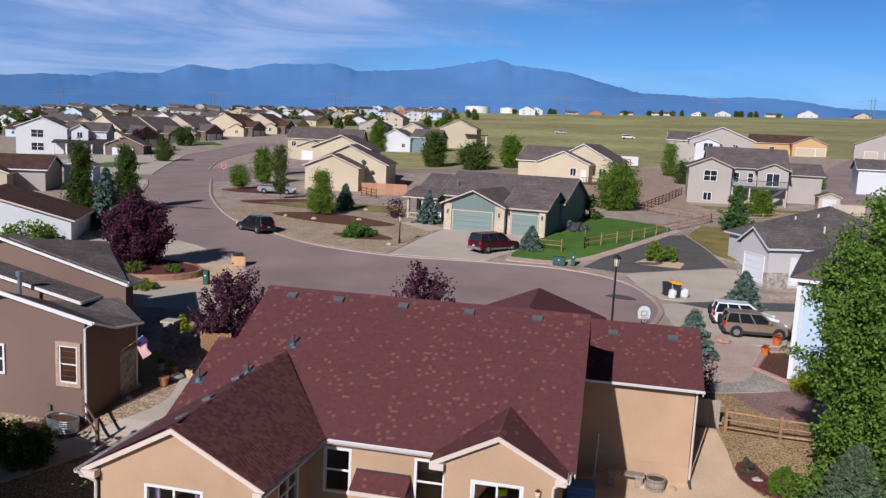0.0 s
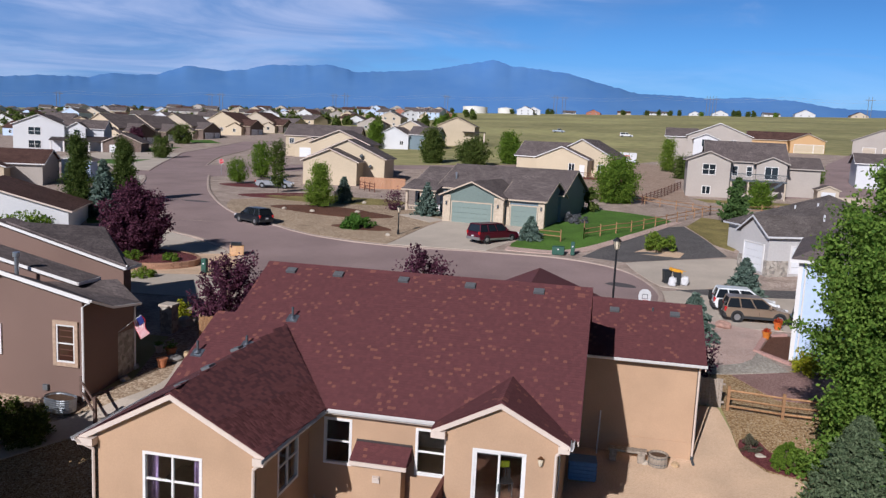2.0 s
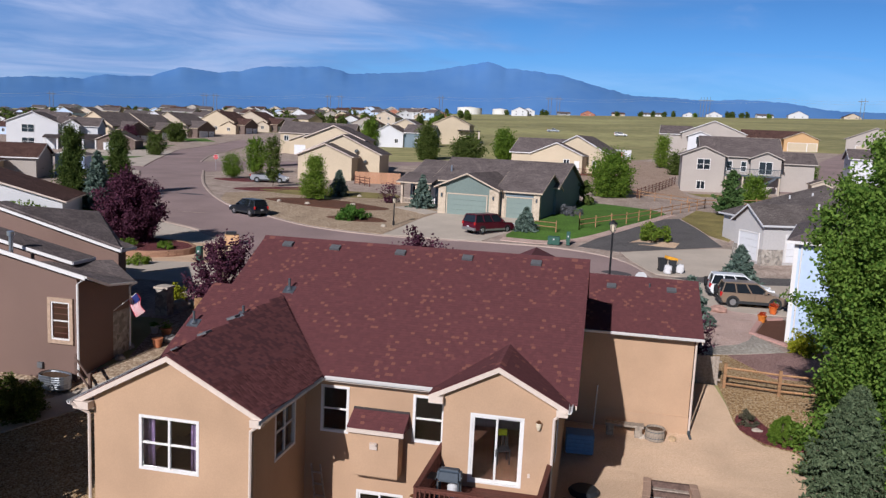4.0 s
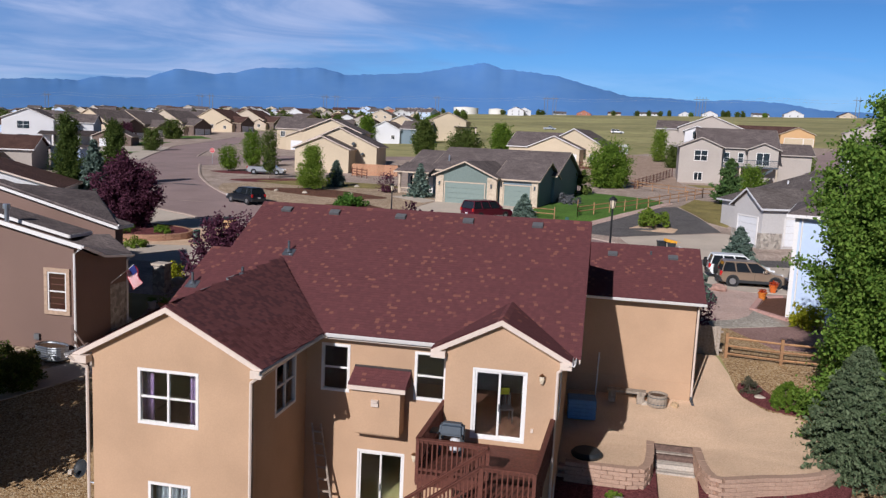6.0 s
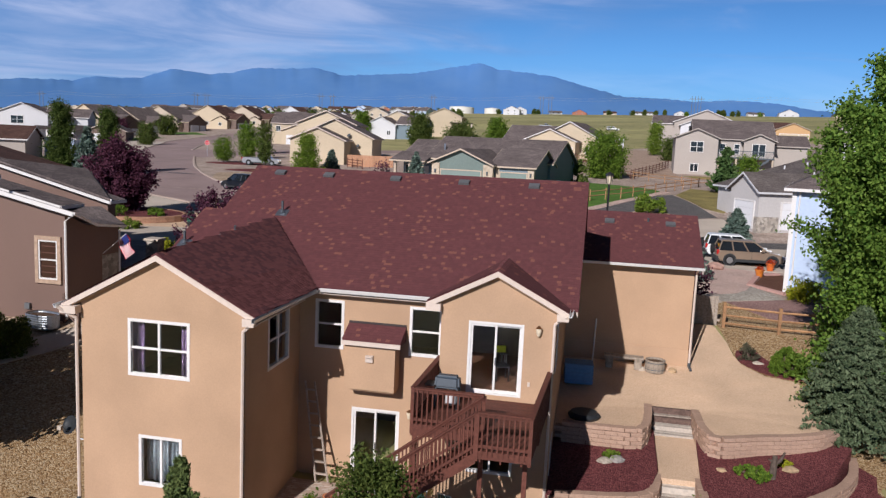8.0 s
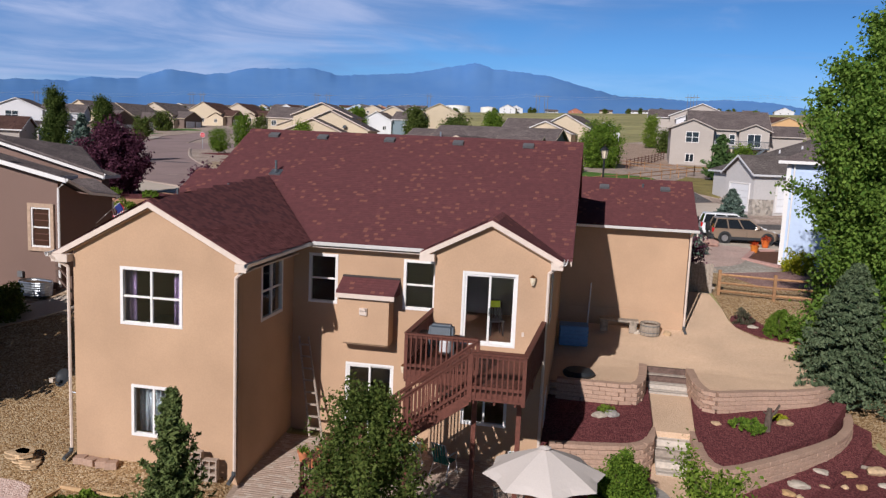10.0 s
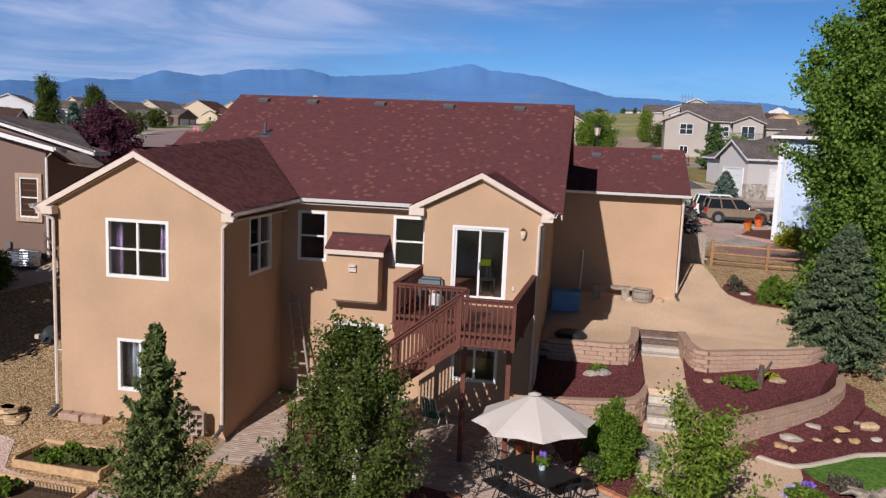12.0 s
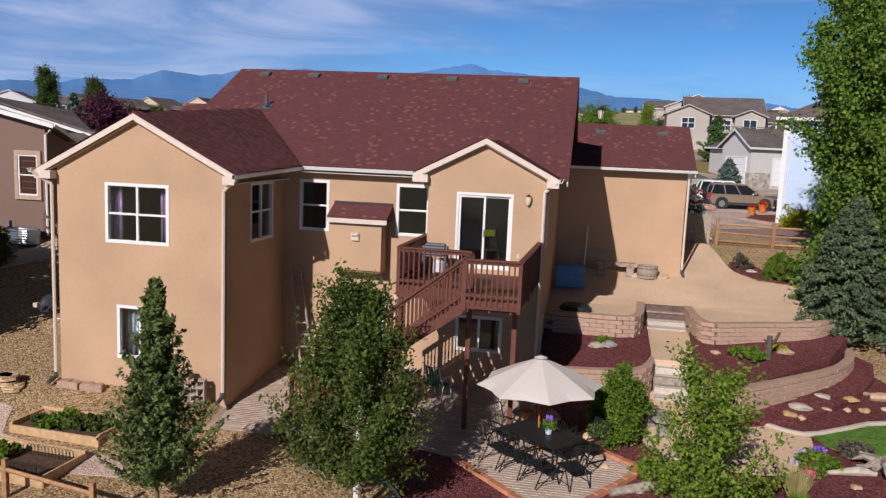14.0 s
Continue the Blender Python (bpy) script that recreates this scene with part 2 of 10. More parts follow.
WALL_CREAM = material("cream siding", (0.54, 0.445, 0.32), 0.8, 0.04, 5, big=0.05, rand=0.06)
WALL_TAN = material("beige siding", (0.50, 0.42, 0.33), 0.8, 0.04, 5, big=0.05, rand=0.06)
WALL_WHITE = material("white siding", (0.60, 0.60, 0.62), 0.7, 0.03, 5, big=0.03)
WALL_GREY = material("warm grey siding", (0.40, 0.355, 0.32), 0.8, 0.04, 5, big=0.05)
WALL_GREEN = material("grey green siding", (0.155, 0.20, 0.185), 0.7, 0.06, 5, big=0.06)
WALL_SLATE = material("slate blue siding", (0.165, 0.215, 0.25), 0.7, 0.06, 5, big=0.06)
WALL_BLUE = material("pale blue siding", (0.47, 0.57, 0.75), 0.7, 0.03, 5, big=0.03)
WALL_STONE = material("brown stone facing", (0.17, 0.125, 0.105), 0.9, 0.25, 3, 0.3)
WALL_BRICK = material("red brick", (0.36, 0.15, 0.10), 0.9, 0.15, 9, big=0.08)
GLASS = glass_material("window glass")
ROAD = material("pinkish asphalt", (0.295, 0.215, 0.205), 0.95, 0.14, 30, 0.2, big=0.13, patch=0.18)
CONCRETE = material("pale concrete", (0.50, 0.43, 0.36), 0.9, 0.06, 9, 0.1, big=0.1)
KERB = material("pinkish worn kerb concrete", (0.40, 0.315, 0.27), 0.9, 0.08, 6, 0.1, big=0.12)
GRASSLAND = material("dry prairie grass", (0.235, 0.230, 0.092), 0.98, 0.3, 0.25, 0.3, colour2=(0.365, 0.325, 0.145), big=0.28, patch=0.018)
LAWN = material("green lawn", (0.078, 0.16, 0.022), 0.95, 0.35, 9, 0.5, big=0.2)
GRAVEL = gravel_material("tan river gravel", [(0.13, 0.07, 0.032), (0.30, 0.185, 0.085), (0.39, 0.27, 0.145), (0.52, 0.41, 0.27)], 21)
GRAVEL_PALE = gravel_material("pale crushed stone", [(0.54, 0.37, 0.245), (0.63, 0.45, 0.31), (0.70, 0.52, 0.37)], 45, 0.3)
GRAVEL_PINK = gravel_material("pink gravel", [(0.45, 0.30, 0.25), (0.55, 0.40, 0.345), (0.64, 0.50, 0.44)], 22)
GRAVEL_DARK = gravel_material("dark grey gravel", [(0.075, 0.07, 0.072), (0.12, 0.11, 0.11), (0.17, 0.16, 0.155)], 22)
GRAVEL_MIX = gravel_material("brown lot gravel", [(0.24, 0.165, 0.11), (0.38, 0.28, 0.19), (0.52, 0.42, 0.31)], 9)
MULCH = gravel_material("red lava mulch", [(0.075, 0.020, 0.023), (0.15, 0.042, 0.044), (0.225, 0.078, 0.078)], 26, 0.8)
MULCH_BROWN = gravel_material("brown bark mulch", [(0.09, 0.04, 0.025), (0.15, 0.07, 0.045), (0.2, 0.1, 0.065)], 26, 0.8)


# ---- mesh helpers ----
def mesh_ob(name, bm, mat, parent=None, label="", smooth=False):
    me = bpy.data.meshes.new(name)
    bmesh.ops.recalc_face_normals(bm, faces=bm.faces)
    if smooth:
        for f in bm.faces:
            f.smooth = True
    bm.to_mesh(me)
    bm.free()
    for one in (mat if isinstance(mat, (list, tuple)) else [mat]):
        me.materials.append(one)
    ob = new(name, me)
    if parent:
        ob.parent = parent
    if label:
        ob["label"] = label
    return ob


def part(name, bm, mat, parent, label="", smooth=False):
    return mesh_ob(name, bm, mat, parent, label, smooth)


def thing(name, m, label, category, group="", kind=""):
    ob = new(name)
    ob.matrix_world = m
    return tagged(ob, label, category, group, kind)


def box(bm, x0, x1, y0, y1, z0, z1, m=None):
    v = [bm.verts.new(p if m is None else m @ Vector(p)) for p in
         [(x0, y0, z0), (x1, y0, z0), (x1, y1, z0), (x0, y1, z0), (x0, y0, z1), (x1, y0, z1), (x1, y1, z1), (x0, y1, z1)]]
    for f in ((0, 3, 2, 1), (4, 5, 6, 7), (0, 1, 5, 4), (1, 2, 6, 5), (2, 3, 7, 6), (3, 0, 4, 7)):
        bm.faces.new([v[i] for i in f])
    return bm


def boxes(*dims):
    bm = bmesh.new()
    for d in dims:
        box(bm, *d)
    return bm


def prism(bm, outline, way, m=None):
    """Extrude a closed outline (3D points) along a vector."""
    way = Vector(way)
    a = [Vector(p) for p in outline]
    b = [p + way for p in a]
    if m is not None:
        a, b = [m @ p for p in a], [m @ p for p in b]
    a, b = [bm.verts.new(p) for p in a], [bm.verts.new(p) for p in b]
    bm.faces.new(a)
    bm.faces.new(b[::-1])
    for i in range(len(a)):
        j = (i + 1) % len(a)
        bm.faces.new((a[i], b[i], b[j], a[j]))
    return bm


def tube(bm, points, radii, sides=8, cap=True):
    """A tapered tube through points."""
    rings = []
    pts = [Vector(p) for p in points]
    if not isinstance(radii, (list, tuple)):
        radii = [radii] * len(pts)
    for i, p in enumerate(pts):
        d = (pts[min(i + 1, len(pts) - 1)] - pts[max(i - 1, 0)]).normalized()
        u = d.orthogonal().normalized() if abs(d.z) > 0.99 else d.cross(Vector((0, 0, 1))).normalized()
        w = d.cross(u)
        rings.append([bm.verts.new(p + (u * math.cos(a) + w * math.sin(a)) * radii[i]) for a in [2 * math.pi * k / sides for k in range(sides)]])
    for a, b in zip(rings, rings[1:]):
        for k in range(sides):
            bm.faces.new((a[k], a[(k + 1) % sides], b[(k + 1) % sides], b[k]))
    if cap:
        bm.faces.new(rings[0][::-1])
        bm.faces.new(rings[-1])
    return bm


# ---- ground ----
def knots(y, pts):
    if y <= pts[0][0]:
        return pts[0][1]
    for (a, b), (c, d) in zip(pts, pts[1:]):
        if y <= c:
            return b + (d - b) * (y - a) / (c - a)
    (a, b), (c, d) = pts[-2], pts[-1]
    return d + (d - b) / (c - a) * (y - c)


def ease(u):
    u = min(1.0, max(0.0, u))
    return u * u * (3 - 2 * u)


SLOPE = [(-20, -1.8), (0, -1.5), (12, -1.1), (16, -0.75), (19, -0.12), (22, 0.2), (30, 2.2), (36, 2.8), (44, 3.15), (54, 3.25), (62, 3.5), (76, 4.45), (84, 5.2), (126, 6.9), (200, 11.0), (900, 49.0)]
YARD = [(-20, -1.8), (0, -1.5), (12, -1.1), (16, -0.75), (20, -0.4), (22, -0.25), (28.4, 0.3), (30, 1.4), (31.6, 2.0), (36, 2.75), (44, 3.15)]


def ground_z(x, y):
    z = knots(y, SLOPE)
    if -14 < x < 12 and 12 < y < 44:
        k = ease((x + 9.5) / 0.8) * (1 - ease((x - 9.2) / 2.0))
        z = z * (1 - k) + knots(y, YARD) * k
    return z + ease((y - 60) / 140) * 0.027 * (x + 12)


LINES_X = [-1500, -1000, -700, -500, -350, -250, -180] + list(range(-140, -14, 7)) + [-13.5, -12, -10.5, -9.5, -9.1, -8.7, -8] + list(range(-6, 9, 2)) + [9.2, 9.7, 10.2, 10.7, 11.2, 14, 18] + list(range(24, 120, 8)) + [150, 200, 270, 360, 500, 700, 1000, 1500]
LINES_Y = [-200, -60, -20, 0, 6, 12, 16, 19, 20, 22, 24, 27.4, 28.4, 30, 31.6, 36, 40, 44, 49, 54, 58] + list(range(62, 126, 4)) + [126, 138, 150, 162, 174, 186, 200, 230, 270, 330, 400, 500, 620, 760, 900, 1050, 1250]


def ground_sheet():
    bm = bmesh.new()
    rows = [[bm.verts.new((x, y, ground_z(x, y) - (0.0 if y < 1000 else (y - 1000) * 0.09))) for x in LINES_X] for y in LINES_Y]
    for a, b in zip(rows, rows[1:]):
        for i in range(len(a) - 1):
            bm.faces.new((a[i], a[i + 1], b[i + 1], b[i]))
    ob = mesh_ob("ground", bm, GRASSLAND, smooth=False)
    return tagged(ob, "rolling dry prairie ground under the whole neighbourhood", "ground", kind="structure")


def patch(name, outline, mat, label, lift=0.03, thick=0.25, kind="structure", category="ground", zf=None):
    """A bed of one surface, laid over the ground along its outline, with a skirt."""
    bm = bmesh.new()
    vs = [bm.verts.new((x, y, 0)) for x, y in outline]
    for tri in geometry.tessellate_polygon([[Vector((x, y, 0)) for x, y in outline]]):
        if len(set(tri)) == 3:
            bm.faces.new([vs[k] for k in tri])
    bmesh.ops.recalc_face_normals(bm, faces=bm.faces)
    if sum(f.normal.z for f in bm.faces) < 0:
        bmesh.ops.reverse_faces(bm, faces=bm.faces)
    xs, ys = [p[0] for p in outline], [p[1] for p in outline]
    for axis, lines, lo, hi in ((0, LINES_X, min(xs), max(xs)), (1, LINES_Y, min(ys), max(ys))):
        for v in lines:
            if lo < v < hi:
                co, no = [0, 0, 0], [0, 0, 0]
                co[axis], no[axis] = v, 1
                bmesh.ops.bisect_plane(bm, geom=bm.verts[:] + bm.edges[:] + bm.faces[:], plane_co=co, plane_no=no, dist=1e-4)
    for v in bm.verts:
        v.co.z = (zf or ground_z)(v.co.x, v.co.y) + lift
    rim = [e for e in bm.edges if e.is_boundary]
    down = bmesh.ops.extrude_edge_only(bm, edges=rim)
    for v in down["geom"]:
        if isinstance(v, bmesh.types.BMVert):
            v.co.z -= thick
    return tagged(mesh_ob(name, bm, mat), label, category, kind=kind)


def smooth_line(pts, step=1.5, closed=False):
    """A Catmull-Rom line through points in plan."""
    p = [Vector((*q, 0)) if len(q) == 2 else Vector(q) for q in pts]
    n = len(p)
    out = []
    for i in range(n if closed else n - 1):
        a, b, c, d = (p[(i + k) % n] if closed else p[min(max(i + k, 0), n - 1)] for k in (-1, 0, 1, 2))
        m = max(1, int((c - b).length / step))
        for k in range(m):
            t = k / m
            q = 0.5 * ((2 * b) + (c - a) * t + (2 * a - 5 * b + 4 * c - d) * t * t + (3 * b - a - 3 * c + d) * t ** 3)
            out.append((q.x, q.y))
    if not closed:
        out.append((p[-1].x, p[-1].y))
    return out


def kerb(name, line, width=0.45, height=0.12, mat=None, label="pale concrete kerb along the street"):
    """A rounded kerb that follows a plan line on the ground."""
    bm = bmesh.new()
    prof = [(-0.5, -0.2), (-0.5, 0.5), (-0.25, 1.0), (0.3, 1.0), (0.5, 0.3), (0.5, -0.2)]
    rings = []
    for i, (x, y) in enumerate(line):
        (ax, ay), (bx, by) = line[max(i - 1, 0)], line[min(i + 1, len(line) - 1)]
        d = Vector((bx - ax, by - ay, 0)).normalized()
        s = Vector((d.y, -d.x, 0))
        rings.append([bm.verts.new((x + s.x * u * width, y + s.y * u * width, ground_z(x, y) + 0.03 + w * height)) for u, w in prof])
    for a, b in zip(rings, rings[1:]):
        for k in range(len(prof)):
            bm.faces.new((a[k], a[(k + 1) % len(prof)], b[(k + 1) % len(prof)], b[k]))
    bm.faces.new(rings[0])
    bm.faces.new(rings[-1][::-1])
    return tagged(mesh_ob(name, bm, mat or CONCRETE), label, "kerb", kind="structure")


ground_sheet()

# ---- street ----
KERB_LEFT = smooth_line([(-27.5, 53.5), (-28.2, 57), (-30.5, 61.5), (-37, 67), (-46, 72), (-53, 79), (-61, 92), (-70, 108.6), (-76, 118)], 1.5)
KERB_FAR_LEFT = smooth_line([(-81, 127), (-91, 147.7), (-101, 170), (-108, 186), (-112, 212), (-118, 240)], 4)
KERB_RIGHT = smooth_line([(-67.5, 124), (-60, 110), (-52.5, 97), (-42.7, 83), (-35, 77.2), (-28, 72.6), (-19.9, 70.6), (-10.8, 71), (-3.5, 70.7), (1.5, 67.9), (3.9, 62.9), (4.2, 57.8), (2, 52), (-4, 48.5), (-12, 47.5)], 1.5)
KERB_FAR_RIGHT = smooth_line([(-79.5, 145), (-90, 170), (-97, 197.6), (-104, 232)], 4)
patch("road", KERB_LEFT + KERB_FAR_LEFT + [(-108, 244)] + KERB_FAR_RIGHT[::-1] + KERB_RIGHT + [(-22, 48.5)], ROAD, "pinkish worn asphalt street with a round turning end", 0.035, category="road")
patch("side_road", smooth_line([(-66, 122), (-72, 130), (-80, 146), (-70, 152), (-52, 160), (-20, 174)], 6) + smooth_line([(-20, 165), (-50, 148), (-60, 138)], 6), ROAD, "pinkish asphalt side street between house lots", 0.03, category="road")
patch("side_road_west", [(-75, 117), (-81, 128), (-100, 127), (-140, 128), (-140, 118), (-100, 117)], ROAD, "pinkish asphalt side street", 0.03, category="road")
for line in (KERB_LEFT, KERB_FAR_LEFT, KERB_RIGHT, KERB_FAR_RIGHT):
    kerb("kerb", line, 0.42, 0.10, KERB)


# ---- houses ----
def roof_uv(bm):
    """Lay each roof face's own along-slope coordinates into its uv layer."""
    uv = bm.loops.layers.uv.verify()
    bm.normal_update()
    for f in bm.faces:
        n = f.normal
        if abs(n.z) > 0.97 or abs(n.z) < 0.1:
            a, b = Vector((1, 0, 0)), Vector((0, 1, 0))
        else:
            a = Vector((0, 0, 1)).cross(n).normalized()
            b = n.cross(a).normalized()
        for lp in f.loops:
            lp[uv].uv = (lp.vert.co.dot(a), lp.vert.co.dot(b))


def slab(bm, quad, t=0.12):
    """A roof plane as a slab of thickness t below the given outline."""
    prism(bm, quad, (0, 0, -t))


def roof_planes(x0, x1, y0, y1, ze, pitch, over, axis, hip):
    """Outlines of the planes of a gable or hip roof, with overhang."""
    if axis == "y":
        q = roof_planes(y0, y1, x0, x1, ze, pitch, over, "x", hip)
        return [[(b, a, c) for a, b, c in o] for o in q]
    X0, X1, Y0, Y1 = x0 - over, x1 + over, y0 - over, y1 + over
    ym, half = (y0 + y1) / 2, (y1 - y0) / 2 + over
    zt, zb = ze - over * pitch + half * pitch, ze - over * pitch
    h0 = half if hip in (True, "both", "low") else 0
    h1 = half if hip in (True, "both", "high") else 0
    a, b = (X0 + h0, ym, zt), (X1 - h1, ym, zt)
    out = [[(X0, Y0, zb), (X1, Y0, zb), b, a], [(X1, Y1, zb), (X0, Y1, zb), a, b]]
    if h0:
        out.append([(X0, Y1, zb), (X0, Y0, zb), a])
    if h1:
        out.append([(X1, Y0, zb), (X1, Y1, zb), b])
    return out


def mass(parent, x0, x1, y0, y1, ze, wall, roof, axis="x", pitch=0.45, over=0.4, hip=False, z0=-0.6, trim=None):
    """One block of a house: walls with gable ends, roof slabs, fascia boards."""
    bm = bmesh.new()
    if hip is True:
        box(bm, x0, x1, y0, y1, z0, ze)
    elif axis == "x":
        ym, zt = (y0 + y1) / 2, ze + (y1 - y0) / 2 * pitch
        prism(bm, [(x0, y0, z0), (x0, y0, ze), (x0, ym, zt - 0.02), (x0, y1, ze), (x0, y1, z0)], (x1 - x0, 0, 0))
    else:
        xm, zt = (x0 + x1) / 2, ze + (x1 - x0) / 2 * pitch
        prism(bm, [(x0, y0, z0), (x0, y0, ze), (xm, y0, zt - 0.02), (x1, y0, ze), (x1, y0, z0)], (0, y1 - y0, 0))
    part("wall", bm, wall, parent)
    planes = roof_planes(x0, x1, y0, y1, ze + 0.14, pitch, over, axis, hip)
    bm = bmesh.new()
    for q in planes:
        slab(bm, q)
    roof_uv(bm)
    part("roof", bm, roof, parent)
    if trim:
        c = Vector(((x0 + x1) / 2, (y0 + y1) / 2, 0))
        for q in planes:
            pts = [Vector(p) for p in q]
            low = min(p.z for p in pts)
            for i in range(len(pts)):
                a, b = pts[i], pts[(i + 1) % len(pts)]
                flat = abs(a.z - b.z) < 1e-4
                if (flat and a.z > low + 0.01) or (hip and not flat):
                    continue
                if flat:
                    d = b - a
                    s = Vector((d.y, -d.x, 0)).normalized()
                    s = s if ((a + b) / 2 - c).dot(s) > 0 else -s
                else:
                    s = Vector((1, 0, 0)) if axis == "x" else Vector((0, 1, 0))
                    s = s if (a - c).dot(s) > 0 else -s
                z1, z2 = Vector((0, 0, -0.02)), Vector((0, 0, -0.18))
                part("fascia", prism(bmesh.new(), [a + z1, b + z1, b + z2, a + z2], s * 0.04), trim, parent)


def house(label, x, y, rz, blocks, dz=0.0, name="house"):
    ob = thing(name, pose(x, y, ground_z(x, y) + dz, 0, 0, rz), label, "house")
    for b in blocks:
        mass(ob, *b[0], **b[1])
    return ob


def window(parent, m, w, h, mullions=(), rails=(), frame_mat=None, depth=0.06, frame=0.06, glass=None, name="window"):
    """A window on a wall: local x along the wall, z up, -y outward; frame and bars proud of the wall, glass set back."""
    bm = bmesh.new()
    f = frame
    for d in ((-w / 2, w / 2, -depth, 0.02, -h / 2, -h / 2 + f), (-w / 2, w / 2, -depth, 0.02, h / 2 - f, h / 2),
              (-w / 2, -w / 2 + f, -depth, 0.02, -h / 2 + f, h / 2 - f), (w / 2 - f, w / 2, -depth, 0.02, -h / 2 + f, h / 2 - f)):
        box(bm, *d)
    for u in mullions:
        box(bm, u * w / 2 - f * 0.5, u * w / 2 + f * 0.5, -depth * 0.8, 0.02, -h / 2 + f, h / 2 - f)
    for u in rails:
        box(bm, -w / 2 + f, w / 2 - f, -depth * 0.7, 0.02, u * h / 2 - f * 0.4, u * h / 2 + f * 0.4)
    fr = part(name, bm, frame_mat or WHITE, parent)
    fr.matrix_local = m
    part("pane", boxes((-w / 2 + f * 0.5, w / 2 - f * 0.5, -0.012, 0.004, -h / 2 + f * 0.5, h / 2 - f * 0.5)), glass or GLASS, fr)
    return fr


def B(x0, x1, y0, y1, ze, wall, roof, **k):
    return ((x0, x1, y0, y1, ze, wall, roof), k)


# ---- main house ----
PURPLE = material("purple curtain", (0.10, 0.065, 0.13), 0.9, 0.2, 6)
CURTAIN = material("grey blue curtain", (0.12, 0.14, 0.16), 0.9, 0.3, 14)
# darkened so that the rooms behind the panes read as unlit
INSIDE = material("darkened inside paint", (0.10, 0.10, 0.12), 0.9, 0.05, 4)
FLOORING = material("brown floorboards", (0.13, 0.065, 0.04), 0.5, 0.2, 6)
METAL = material("galvanised metal", (0.45, 0.48, 0.52), 0.35, 0.1, 14, metal=0.9)
VENT = material("grey metal vent", (0.15, 0.155, 0.165), 0.6, 0.1, 14, metal=0.3)
DARKMETAL = material("dark grey metal", (0.10, 0.115, 0.13), 0.5, 0.1, 14, metal=0.5)
DECKWOOD = material("red-brown stained wood", (0.115, 0.040, 0.028), 0.7, 0.2, 14, 0.15, big=0.12, rand=0.14)
BRASS = material("antique brass", (0.30, 0.16, 0.08), 0.35, 0.1, 14, metal=0.9)
LAMPGLASS = material("frosted lamp glass", (0.7, 0.6, 0.45), 0.3, 0.05, 10)

PANE = bpy.data.materials.new("clear pane")
PANE.use_nodes = True
pb = PANE.node_tree.nodes["Principled BSDF"]
pb.inputs["Base Color"].default_value = (0.92, 0.95, 0.96, 1)
pb.inputs["Roughness"].default_value = 0.0
pb.inputs["Transmission Weight"].default_value = 1.0
pb.inputs["IOR"].default_value = 1.45

home = thing("house", pose(0, 0, 0), "tan stucco two-storey walkout house with a red-brown shingle roof", "house")
PITCH = 0.513
RIDGE_Y, RIDGE_Z, EAVE_Z = 28.7, 9.19, 5.9


def home_plane(y):
    return RIDGE_Z - PITCH * abs(y - RIDGE_Y)


def panel(us, zs, holes, m, th=0.22, top=None):
    """A wall with openings through it: u along the wall, z up, outer face at local y = 0, thickness inward; top: a gable apex."""
    us = sorted({us[0], us[1], *[h[0] for h in holes], *[h[1] for h in holes]})
    zs = sorted({zs[0], zs[1], *[h[2] for h in holes], *[h[3] for h in holes]})
    bm = bmesh.new()
    solid = {}
    for i in range(len(us) - 1):
        for k in range(len(zs) - 1):
            u, z = (us[i] + us[i + 1]) / 2, (zs[k] + zs[k + 1]) / 2
            solid[i, k] = not any(h[0] < u < h[1] and h[2] < z < h[3] for h in holes)

    def quad(*p):
        bm.faces.new([bm.verts.new(m @ Vector(q)) for q in p])

    for (i, k), full in solid.items():
        if not full:
            continue
        a, b, c, d = us[i], us[i + 1], zs[k], zs[k + 1]
        quad((a, 0, c), (b, 0, c), (b, 0, d), (a, 0, d))
        quad((a, th, c), (a, th, d), (b, th, d), (b, th, c))
        for di, dk, p in ((-1, 0, ((a, 0, c), (a, 0, d), (a, th, d), (a, th, c))), (1, 0, ((b, 0, c), (b, th, c), (b, th, d), (b, 0, d))),
                          (0, -1, ((a, 0, c), (a, th, c), (b, th, c), (b, 0, c))), (0, 1, ((a, 0, d), (b, 0, d), (b, th, d), (a, th, d)))):
            if not solid.get((i + di, k + dk), False):
                quad(*p)
    if top:
        prism(bm, [(us[0], 0, zs[-1]), (top[0], 0, top[1]), (us[-1], 0, zs[-1])], (0, th, 0), m)
    bmesh.ops.remove_doubles(bm, verts=bm.verts, dist=1e-4)
    return bm


def front(y):
    return pose(0, y, 0)


